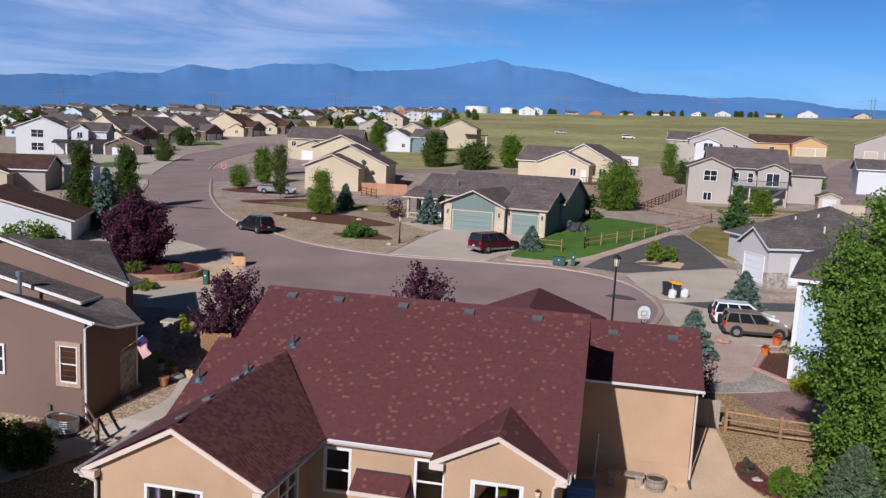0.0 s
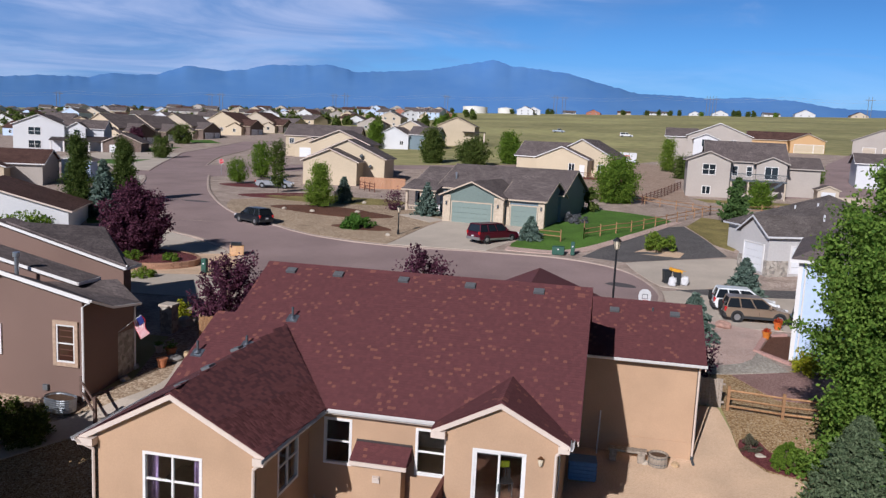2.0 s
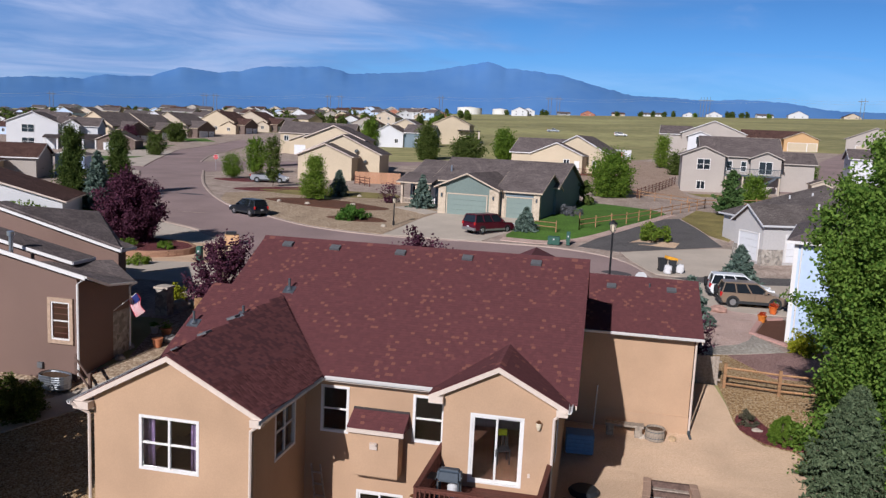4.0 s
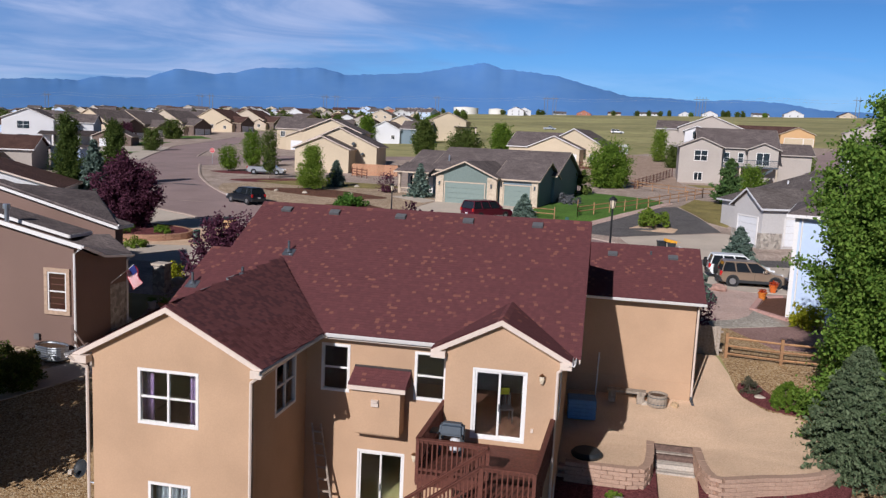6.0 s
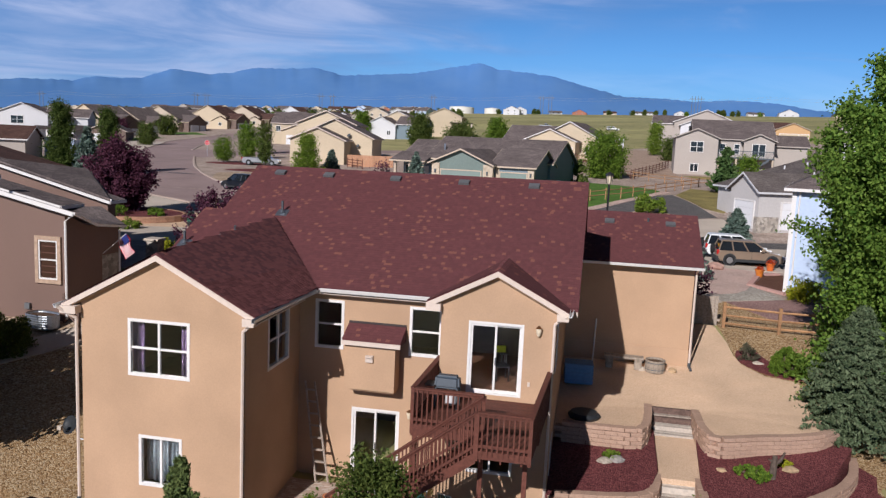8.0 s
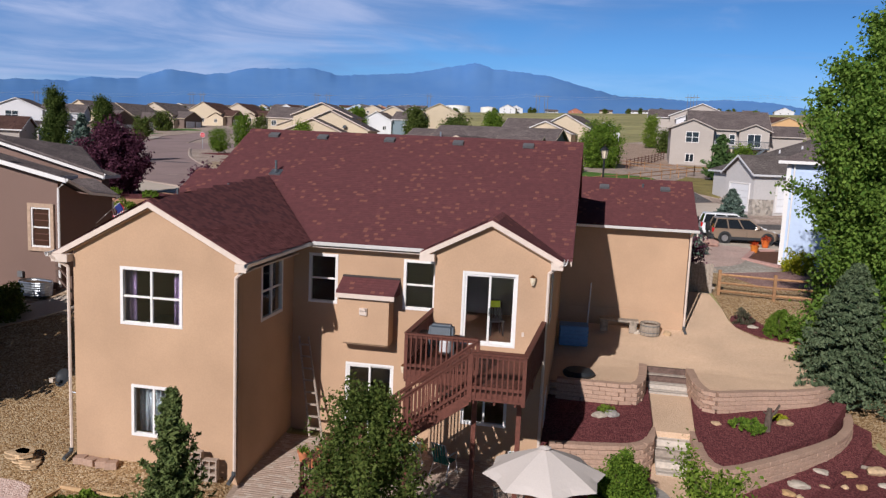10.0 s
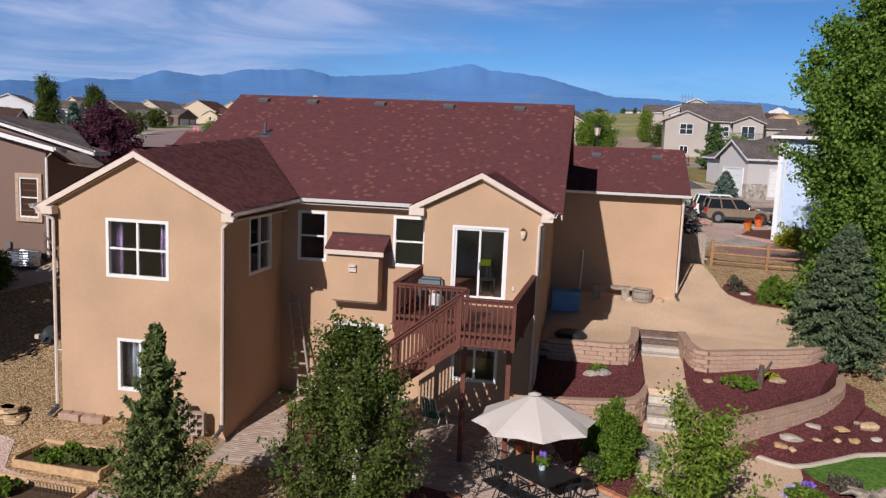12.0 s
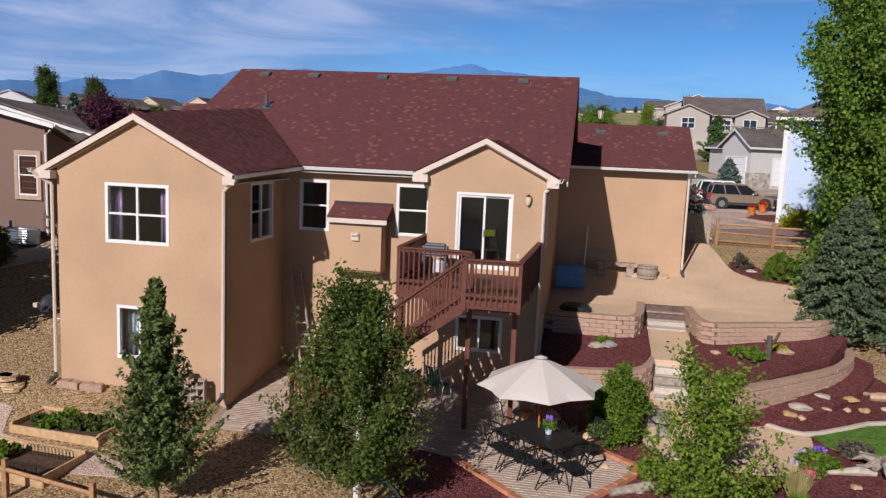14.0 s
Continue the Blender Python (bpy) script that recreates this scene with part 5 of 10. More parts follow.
edging("edging", smooth_line([(3.9, 20.95), (4.9, 21.35), (6.0, 20.85), (7.3, 21.55), (8.5, 22.15), (12.5, 22.6)], 0.4), 0.16, 0.09, CONCRETE, "curved concrete edging between lawn and mulch", 0.03)
edging("edging", smooth_line([(-5.7, 16.2), (-5.1, 16.55), (-4.4, 16.5), (-3.4, 15.7), (-2.9, 14.6)], 0.4), 0.05, 0.1, METAL, "bent metal edging strip", 0.02)
edging("edging", smooth_line([(2.2, 20.6), (1.95, 19.8), (2.2, 19.0), (2.9, 18.5)], 0.3), 0.12, 0.08, CONCRETE, "curved stone edging round a bench", 0.03)


# brick patio: bricks laid in courses inside an outline
PATIO = [(-8.8, 17.7), (-7.1, 17.78), (-5.9, 18.1), (-3.6, 17.85), (-2.42, 17.55), (-0.75, 16.05), (-0.1, 15.75), (0.5, 16.3), (1.55, 17.62), (1.6, 18.1), (0.5, 18.85), (0.2, 19.6), (-0.25, 20.8), (-0.95, 21.45), (-0.95, 22.2), (-8.85, 22.2), (-8.9, 19.0)]
patio = patch("patio", PATIO, material("sand joints", (0.37, 0.28, 0.22), 0.95, 0.2, 20), "worn brick paver patio", 0.045)


def border(points, name="border_brick"):
    for (ax, ay), (bx, by) in zip(points, points[1:]):
        d = Vector((bx - ax, by - ay, 0))
        n = max(1, int(d.length / 0.3))
        a = math.degrees(math.atan2(d.y, d.x))
        for i in range(n):
            x, y = ax + d.x * (i + 0.5) / n, ay + d.y * (i + 0.5) / n
            bm = boxes((-d.length / n / 2 + 0.003, d.length / n / 2 - 0.003, -0.07, 0.07, -0.12, 0.075))
            ob = part(name, bm, BORDER, patio)
            ob.matrix_local = pose(x, y, ground_z(x, y) + 0.045, 0, 0, a)


border([(-2.47, 17.50), (-0.78, 15.98), (-0.08, 15.66)])
border([(-0.05, 15.67), (0.56, 16.24), (1.63, 17.62), (1.68, 18.12), (0.5, 18.93)])


# ---- retaining walls ----
BLOCK = bmesh.new()
box(BLOCK, -0.198, 0.198, -0.14, 0.14, 0.002, 0.129)
bmesh.ops.bevel(BLOCK, geom=[e for e in BLOCK.edges], offset=0.009, segments=1, affect="EDGES")
BLOCK_MESH = bpy.data.meshes.new("block")
BLOCK.to_mesh(BLOCK_MESH)
BLOCK.free()
BLOCK_MESH.materials.append(WALLBLOCK)
rng = random.Random(3)


def block_wall(line, z0, z1, label):
    """Courses of separate blocks along a plan line; z0 and z1 give foot and top."""
    wall = thing("retaining_wall", pose(0, 0, 0), label, "retaining wall", kind="structure")
    rows = max(1, int(round((z1 - z0) / 0.13)))
    line = smooth_line(line, 0.22)
    seg = [(Vector((*a, 0)), Vector((*b, 0))) for a, b in zip(line, line[1:])]
    total = sum((b - a).length for a, b in seg)
    for r in range(rows):
        u = 0.2 if r % 2 else 0.0
        while u < total - 0.1:
            k = u + 0.2
            for a, b in seg:
                ln = (b - a).length
                if k <= ln:
                    p = a.lerp(b, k / ln)
                    d = b - a
                    break
                k -= ln
            else:
                break
            ob = new("block", BLOCK_MESH)
            ob.parent = wall
            ob.matrix_local = pose(p.x + rng.uniform(-0.008, 0.008), p.y + 0.02 * r + rng.uniform(-0.012, 0.012), z1 - (rows - r) * 0.13 + (0.01 if r == rows - 1 else 0), 0, 0, math.degrees(math.atan2(d.y, d.x)) + rng.uniform(-1.5, 1.5))
            u += 0.4
    return wall


block_wall([(-0.85, 25.2), (1.5, 25.2), (1.95, 25.5), (2.15, 26.3), (2.27, 28.0)], 0.45, 1.5, "curved tan block retaining wall below the patio")
block_wall([(3.86, 28.0), (3.9, 26.3), (4.15, 25.3), (4.7, 25.35), (5.6, 25.75), (6.6, 26.1), (7.6, 26.6), (8.3, 27.3)], 0.45, 1.5, "curved tan block retaining wall below the patio")
block_wall([(-0.85, 21.6), (0.6, 21.85), (1.7, 22.15), (2.15, 22.6), (2.3, 23.3), (2.35, 24.2)], -0.45, 0.63, "lower tan block retaining wall")
block_wall([(3.62, 24.0), (3.58, 22.9), (3.65, 21.8), (3.95, 21.15), (4.5, 21.35), (5.4, 22.1), (6.6, 23.2), (7.75, 24.4), (8.5, 25.7), (8.85, 26.95)], -0.45, 0.63, "lower curved tan block retaining wall")


def timber_steps(label, timbers):
    """Timbers from the top down: x0, x1, y0, y1, z0, z1, material."""
    ob = thing("garden_steps", pose(0, 0, 0), label, "steps")
    for x0, x1, y0, y1, z0, z1, mat in timbers:
        bm = boxes((x0, x1, y0, y1, z0, z1))
        bmesh.ops.bevel(bm, geom=bm.edges[:], offset=0.012, segments=1, affect="EDGES")
        part("timber", bm, mat, ob, "dark weathered timber" if mat is TIMBER_DARK else "")
    return ob


timber_steps("dark and grey weathered timber steps up to the patio", [
    (2.40, 3.76, 27.86, 28.02, 1.20, 1.46, TIMBER_DARK), (2.40, 3.74, 27.66, 27.855, 1.10, 1.27, TIMBER), (2.40, 3.74, 27.50, 27.655, 1.0, 1.24, TIMBER_DARK),
    (2.40, 3.72, 27.30, 27.495, 0.82, 1.06, TIMBER_PALE), (2.40, 3.72, 27.10, 27.295, 0.80, 1.055, TIMBER_PALE), (2.40, 3.72, 26.92, 27.095, 0.68, 0.92, TIMBER_PALE), (2.40, 3.72, 26.72, 26.915, 0.68, 0.915, TIMBER_PALE)])
LOW_STEPS = []
for k in range(5):
    z = 0.63 - 0.185 * k
    for j in range(2):
        LOW_STEPS.append((2.42, 3.6, 24.05 - 0.40 * k - 0.2 * j, 24.245 - 0.40 * k - 0.2 * j, z - 0.2, z - 0.004 * j, TIMBER_PALE if (k + j) % 3 else TIMBER))
timber_steps("pale grey weathered timber steps between low walls", LOW_STEPS)

# ---- rear yard: trees and shrubs ----
tree("young_tree", -3.98, 14.7, 4.95, 1.75, LEAF_DARK, "young leafy tree with a whitewashed trunk", clumps=240, per=115, size=0.052, clump_r=0.27, h0=0.29, rise=1.1, twigs=22, lean=-0.12, shape="drop", trunk=0.06, stretch=1.8, bark=BARK_WHITE, seed=4)
tree("young_tree", 2.95, 16.5, 3.35, 1.75, LEAF_LIGHT, "open young tree with bright green leaves", clumps=110, per=95, size=0.06, clump_r=0.26, h0=0.10, shape="open", trunk=0.045, seed=9, stretch=1.7, rise=1.3, twigs=15)
conifer("evergreen_tree", -7.95, 14.0, 4.75, 0.80, NEEDLE, "slender young evergreen tree in gravel", seed=3, whorls=38, arms=10, sprigs=42, size=0.05, h0=0.13, trunk=0.05, droop=-0.5, power=0.9, ragged=0.36)
conifer("blue_spruce", 9.2, 28.7, 4.6, 1.95, SPRUCE, "dense dark green spruce beside the patio", seed=6, whorls=32, arms=19, sprigs=50, size=0.075, h0=0.01, trunk=0.1, droop=0.12, power=0.75, z=0.9)
tree("cottonwood_tree", 11.6, 30.6, 13.4, 3.95, LEAF_COTTON, "tall cottonwood tree full of bright green leaves", twigs=40, clumps=1250, per=330, size=0.105, clump_r=0.55, h0=0.03, shape="tall", trunk=0.2, seed=12, z=1.0)
shrub("leafy_shrub", 1.32, 19.55, 2.0, 0.74, LEAF, "rounded bright green shrub beside the patio", 5, 130, 130, 0.05)
shrub("round_shrub", 7.75, 31.9, 1.15, 0.68, LEAF, "clipped round green shrub in mulch", 6, 150, 120, 0.036, z=1.95, tight=True)
shrub("lavender_shrub", 6.45, 32.9, 0.75, 0.42, leaf_material("grey green stems", (0.07, 0.085, 0.045), (0.16, 0.13, 0.10)), "small twiggy shrub in mulch", 7, 24, 50, 0.05, z=2.2)


# ---- neighbourhood ----
def hwin(ob, x, y, z, w, h, rz=0, mullions=(0,), rails=(), frame=None):
    return window(ob, pose(x, y, z, 0, 0, rz), w, h, mullions, rails, frame, 0.06, 0.09)


DOOR_WHITE = material("white garage door", (0.72, 0.73, 0.76), 0.6, 0.03, 6)
DOOR_GREEN = material("grey green garage door", (0.20, 0.255, 0.235), 0.6, 0.05, 6)
STONE = gravel_material("stone veneer", [(0.22, 0.20, 0.18), (0.36, 0.32, 0.28), (0.46, 0.42, 0.37)], 5, 0.4)
BRICKY = gravel_material("pale brick veneer", [(0.44, 0.36, 0.27), (0.52, 0.43, 0.33), (0.58, 0.49, 0.38)], 9, 0.3)


def garage_door(ob, cx, y, w, h, rz=0, mat=None, z=0.0, trim=None):
    m = pose(cx, y, z, 0, 0, rz)
    d = part("garage_door", boxes((-w / 2 - 0.12, -w / 2, -0.08, 0.02, 0, h + 0.12), (w / 2, w / 2 + 0.12, -0.08, 0.02, 0, h + 0.12), (-w / 2, w / 2, -0.08, 0.02, h, h + 0.12)), trim or WHITE, ob)
    d.matrix_local = m
    for k in range(4):
        part("door_panel", boxes((-w / 2, w / 2, -0.035, 0.02, h * k / 4 + 0.012, h * (k + 1) / 4 - 0.012)), mat or DOOR_WHITE, d)
    return d


# next house, brown stucco
nb = thing("house", pose(0, 0, 0), "brown stucco neighbour house with grey shingles", "house")
part("wall", prism(bmesh.new(), [(-29.85, 29.35, 1.0), (-29.85, 29.35, 6.72), (-25.9, 29.35, 7.62), (-21.95, 29.35, 6.72), (-21.95, 29.35, 1.0)], (0, 0.25, 0)), STUCCO_NB, nb)
mass(nb, -38, -25.2, 33.3, 34.2, 6.6, STUCCO_NB, ROOF_GREY, axis="y", pitch=0.21, over=0.4, z0=1.0, trim=WHITE)
mass(nb, -42.4, -26.4, 38.9, 39.6, 6.4, STUCCO_NB, ROOF_GREY, axis="y", pitch=0.25, over=0.4, z0=1.0, trim=WHITE)
part("wall", prism(bmesh.new(), [(-29.85, 29.6, 1.0), (-29.85, 29.6, 6.6), (-29.85, 30.85, 6.1), (-29.85, 33.2, 5.82), (-29.85, 33.2, 1.0)], (7.88, 0, 0)), STUCCO_NB, nb)
part("wall", boxes((-29.85, -23.8, 33.2, 35.6, 1.0, 5.6)), STUCCO_NB, nb)
part("wall", boxes((-40, -32.3, 39.6, 44.8, 1.0, 5.9)), STUCCO_NB, nb)
bm = bmesh.new()
A, Bq, C, D, E = (-21.25, 28.95, 6.87), (-21.5, 30.85, 6.2), (-21.5, 33.0, 5.95), (-24.1, 35.0, 6.5), (-26.7, 33.0, 6.5)
R0, L0, L1 = (-25.9, 28.95, 7.85), (-30.3, 28.95, 6.85), (-30.3, 33.0, 6.4)
for q in ((R0, A, Bq), (R0, Bq, E), (E, Bq, C), (E, C, D), (L0, R0, E, L1), [(-26.05, 38.6, 6.55), (-27.0, 40.4, 6.32), (-31.2, 44.0, 7.8), (-33.7, 38.6, 8.5)]):
    slab(bm, q, 0.1)
roof_uv(bm)
part("roof", bm, ROOF_GREY, nb, "grey shingle side eave")
for p, q in ((R0, A), (L0, R0)):
    p, q = Vector(p), Vector(q)
    part("fascia", prism(bmesh.new(), [p + Vector((0, 0, -0.02)), q + Vector((0, 0, -0.02)), q + Vector((0, 0, -0.2)), p + Vector((0, 0, -0.2))], (0, -0.04, 0)), WHITE, nb)
for p, q in ((A, Bq), (Bq, C), ((-26.05, 38.6, 6.55), (-27.0, 40.4, 6.32))):
    p, q = Vector(p), Vector(q)
    part("gutter", prism(bmesh.new(), [p + Vector((0, 0, -0.02)), p + Vector((0.09, 0, -0.02)), p + Vector((0.06, 0, -0.13)), p + Vector((0, 0, -0.13))], q - p), WHITE, nb, "white metal gutter")
part("stone_veneer", boxes((-22.03, -21.97, 31.9, 33.2, 2.0, 4.6)), STONE, nb, "grey stone veneer")
for x, y, z0, z1 in ((-21.88, 29.28, 2.2, 6.4), (-21.95, 33.2, 2.5, 5.6)):
    part("downpipe", tube(bmesh.new(), [(x + 0.3, y - 0.1, z1 + 0.2), (x, y, z1), (x, y, z0)], 0.05, 6), WHITE, nb)
w = window(nb, pose(-22.74, 29.35, 4.7), 0.92, 1.7, (), (0.0,), WHITE, 0.07, 0.07, glass_material("glass before brown blinds", (0.05, 0.022, 0.016)))
BLIND_WOOD = material("brown wooden blind", (0.10, 0.042, 0.03), 0.6, 0.1, 8)
for k in (-0.55, -0.28, 0.3, 0.58):
    part("blind_slat", boxes((-0.38, 0.38, -0.02, -0.012, k - 0.022, k + 0.022)), BLIND_WOOD, w)
part("surround", boxes((-0.62, -0.46, -0.1, 0.01, -1.02, 1.02), (0.46, 0.62, -0.1, 0.01, -1.02, 1.02), (-0.46, 0.46, -0.1, 0.01, 0.85, 1.02), (-0.46, 0.46, -0.1, 0.01, -1.02, -0.85)), material("tan stucco band", (0.42, 0.30, 0.22), 0.9), w)
window(nb, pose(-26.6, 29.35, 4.6), 1.2, 1.4, (), (0.0,), WHITE, 0.08, 0.1)
part("flue", tube(bmesh.new(), [(-27.6, 32.2, 6.9), (-27.6, 32.2, 7.75), (-27.6, 32.2, 7.78), (-27.6, 32.2, 8.0)], [0.1, 0.1, 0.17, 0.17], 12), METAL, nb, "shiny metal roof flue")
part("dryer_vent", boxes((-23.9, -23.65, 29.22, 29.35, 2.5, 2.75)), VENT, nb, "grey wall vent")

# pale blue house behind the cottonwood
blue = thing("house", pose(10.3, 44.8, 0, 0, 0, -15), "pale blue two-storey house with grey shingles", "house")
mass(blue, 0, 13, 0, 11, 8.95, WALL_BLUE, ROOF_GREY, pitch=0.5, over=0.45, hip=True, z0=2.0, trim=WHITE)
part("corner_board", boxes((-0.06, 0.16, -0.08, 0.1, 2.6, 8.9)), WHITE, blue)
part("downpipe", tube(bmesh.new(), [(0.32, -0.1, 8.8), (0.32, -0.1, 3.3)], 0.05, 6), WHITE, blue)
for z in [3.2 + 0.28 * k for k in range(20)]:
    part("siding_lap", boxes((0.16, 13, -0.012, 0, z, z + 0.012)), WALL_BLUE, blue)

# green house across the street
TANTRIM = material("tan trim paint", (0.50, 0.41, 0.32), 0.7, 0.04, 6)
gh = house("grey-green ranch house with a three-car garage and pale brick pillars", -17.0, 85.2, -11, [
    B(-0.9, 5.8, 0, 9, 3.1, WALL_GREEN, ROOF_GREY, axis="y", pitch=0.43, over=0.5, trim=TANTRIM),
    B(5.8, 10.3, 1, 9.5, 3.0, WALL_SLATE, ROOF_GREY, axis="x", pitch=0.42, trim=TANTRIM),
    B(-4.4, 10.6, 7, 19, 3.4, WALL_SLATE, ROOF_GREY, axis="x", pitch=0.42, trim=TANTRIM),
    B(-8.2, -4.4, 8, 18, 3.3, WALL_SLATE, ROOF_GREY, axis="x", pitch=0.42, trim=TANTRIM)])
garage_door(gh, 2.4, -0.02, 4.6, 2.25, 0, DOOR_GREEN, trim=TANTRIM)
garage_door(gh, 8.1, 0.98, 2.9, 2.25, 0, DOOR_GREEN, trim=TANTRIM)
for x0, x1, y in ((-1.0, -0.1, -0.12), (5.0, 6.1, -0.12), (6.1, 6.5, 0.9), (9.7, 10.4, 0.9)):
    part("pillar", boxes((x0, x1, y, y + 0.5, -0.5, 3.0)), BRICKY, gh, "pale brick pillar")
for x, y in ((-0.55, -0.16), (5.5, -0.16), (10.05, 0.86)):
    part("wall_lamp", boxes((x - 0.08, x + 0.08, y - 0.12, y, 1.9, 2.3)), DARKMETAL, gh)
for x in (-8.1, -6.2, -4.5):
    part("porch_post", boxes((x - 0.14, x + 0.14, 5.3, 5.58, -0.3, 2.9)), TANTRIM, gh)
bm = bmesh.new()
slab(bm, [(-8.7, 4.9, 2.95), (-4.0, 4.9, 2.95), (-4.0, 8.6, 4.0), (-8.7, 8.6, 4.0)])
roof_uv(bm)
part("porch_roof", bm, ROOF_GREY, gh)
part("fascia", boxes((-8.7, -4.0, 4.85, 4.9, 2.78, 2.95)), TANTRIM, gh)
part("porch_floor", boxes((-8.4, -4.2, 5.2, 8.0, -0.6, 0.25)), CONCRETE, gh)
part("porch_rail", boxes((-8.1, -6.2, 5.4, 5.46, 0.9, 1.0), (-8.1, -6.2, 5.4, 5.46, 0.35, 0.45)), TANTRIM, gh)
for k in range(9):
    part("porch_baluster", boxes((-7.95 + 0.2 * k, -7.89 + 0.2 * k, 5.41, 5.45, 0.45, 0.9)), TANTRIM, gh)
hwin(gh, -7.2, 8.0, 1.7, 1.5, 1.4)
part("front_door", boxes((-5.6, -4.7, 7.94, 8.0, 0.25, 2.3)), WHITE, gh)
part("flue", tube(bmesh.new(), [(-3.2, 9.0, 4.0), (-3.2, 9.0, 5.1)], 0.11, 8), METAL, gh)
for k in range(10):
    part("siding_lap", boxes((10.3, 10.325, 1.0, 9.5, 0.28 * k, 0.28 * k + 0.025)), WALL_SLATE, gh)

# cream house in the middle
th = house("cream two-storey house with stepped gables and a fenced side yard", -47.5, 117, 6, [
    B(0, 8.6, 0, 8, 3.9, WALL_CREAM, ROOF_GREY, axis="y", pitch=0.42, trim=CREAMTRIM),
    B(-0.3, 12.1, 5, 14, 4.4, WALL_CREAM, ROOF_GREY, axis="y", pitch=0.46, trim=CREAMTRIM),
    B(-2.2, 7.8, 12, 22, 6.6, WALL_CREAM, ROOF_GREY, axis="y", pitch=0.42, trim=CREAMTRIM)])
part("satellite_dish", tube(bmesh.new(), [(8.4, 4.8, 4.6), (8.3, 4.6, 4.75)], [0.1, 0.35], 10), DARKMETAL, th)
part("satellite_dish", tube(bmesh.new(), [(9.9, 4.8, 3.0), (9.8, 4.6, 3.15)], [0.1, 0.3], 10), DARKMETAL, th)
garage_door(th, -0.02, 3.8, 4.5, 2.2, -90)
hwin(th, 3.5, -0.02, 2.0, 0.1, 0.1)
th2 = house("cream two-storey house with a brown shingle roof", -79, 183, 10, [
    B(0, 18, 0, 12, 5.2, WALL_CREAM, ROOF_GREY, axis="x", pitch=0.45, trim=CREAMTRIM),
    B(3, 10, -3, 6, 3.4, WALL_CREAM, ROOF_GREY, axis="y", pitch=0.4, trim=CREAMTRIM)])
hwin(th2, 1.5, -0.02, 3.8, 1.2, 1.4)
garage_door(th2, 6.5, -3.02, 4.5, 2.2)

# white and slate house, and a plain cream gable beyond
wg = house("white and slate house with grey shingles", -66, 219, -4, [
    B(0, 9, 0, 10, 4.2, WALL_WHITE, ROOF_GREY, axis="y", pitch=0.5, trim=WHITE),
    B(9, 17, 1, 10, 4.6, WALL_SLATE, ROOF_GREY, axis="x", pitch=0.5, trim=WHITE),
    B(3, 10, 9, 16, 7.0, WALL_CREAM, ROOF_GREY, axis="y", pitch=0.45, trim=WHITE)])
hwin(wg, 7, -0.02, 2.0, 1.1, 1.2)
hwin(wg, 13, 0.98, 2.4, 1.4, 1.4)
cg = house("plain cream house with a tall gable", -53.5, 241, 4, [B(0, 11.5, 0, 14, 6.4, WALL_CREAM, ROOF_GREY, axis="y", pitch=0.45, trim=WALL_CREAM)])
part("porch_roof", boxes((8, 15, -2, 0, 4.4, 4.7)), ROOF_TAN, cg)
part("porch_post", boxes((14.5, 14.9, -1.9, -1.5, -0.5, 4.4)), CREAMTRIM, cg)

# cream house with a rear deck
ch = house("cream house with stepped gables and a small red rear deck", -11.5, 150.5, -14, [
    B(-2.6, 7.4, 0, 9, 3.5, WALL_CREAM, ROOF_GREY, axis="y", pitch=0.42, trim=WHITE),
    B(-0.5, 11.2, 3, 14, 4.1, WALL_CREAM, ROOF_GREY, axis="y", pitch=0.52, trim=WHITE),
    B(-8.5, 6, 5, 15, 3.6, WALL_CREAM, ROOF_GREY, axis="x", pitch=0.55, trim=WHITE)])
hwin(ch, 4.4, -0.02, 1.9, 1.2, 1.5)
part("door", boxes((5.9, 6.9, -0.05, 0.0, 0.3, 2.4)), WHITE, ch)
hwin(ch, 9.2, 2.98, 1.8, 1.4, 1.6)
cd = thing("small_deck", pose(-5.5, 146.0, ground_z(-5.5, 146.0), 0, 0, -14), "small red-brown wooden deck with railing", "deck")
part("floor", boxes((0, 9, 0, 3, 0.1, 0.35)), DECKWOOD, cd)
for k in range(30):
    part("baluster", boxes((0.1 + 0.3 * k, 0.16 + 0.3 * k, 0, 0.05, 0.35, 1.2)), DECKWOOD, cd)
part("rail", boxes((0, 9, -0.02, 0.08, 1.2, 1.28)), DECKWOOD, cd)

# grey walkout house
gw = house("warm grey two-storey walkout house with a raised deck", 11.6, 127.5, -3, [
    B(0, 6.3, 0, 10, 5.7, WALL_GREY, ROOF_GREY, axis="y", pitch=0.42, trim=WALL_GREY),
    B(3, 14.6, 2.5, 14, 5.8, WALL_GREY, ROOF_GREY, axis="x", pitch=0.5, trim=WALL_GREY),
    B(10.2, 14.6, 1.5, 6, 5.6, WALL_GREY, ROOF_GREY, axis="y", pitch=0.42, trim=WALL_GREY),
    B(14.6, 20, 5, 13, 5.0, WALL_GREY, ROOF_GREY, axis="x", pitch=0.4, trim=WALL_GREY)])
hwin(gw, 3.2, -0.02, 4.3, 2.0, 1.7, 0, (0,), (0,))
hwin(gw, 3.0, -0.02, 1.1, 1.3, 1.3)
for x in (7.2, 9.3):
    hwin(gw, x, 2.48, 4.2, 0.9, 1.6, 0, (), (0,))
hwin(gw, 12.4, 1.48, 4.1, 2.0, 2.0, 0, (0,))
part("deck_floor", boxes((6.3, 14.4, -1.0, 2.5, 2.75, 2.95)), DARKMETAL, gw)
part("deck_rail", boxes((6.3, 14.4, -1.0, -0.94, 3.85, 3.95)), DARKMETAL, gw)
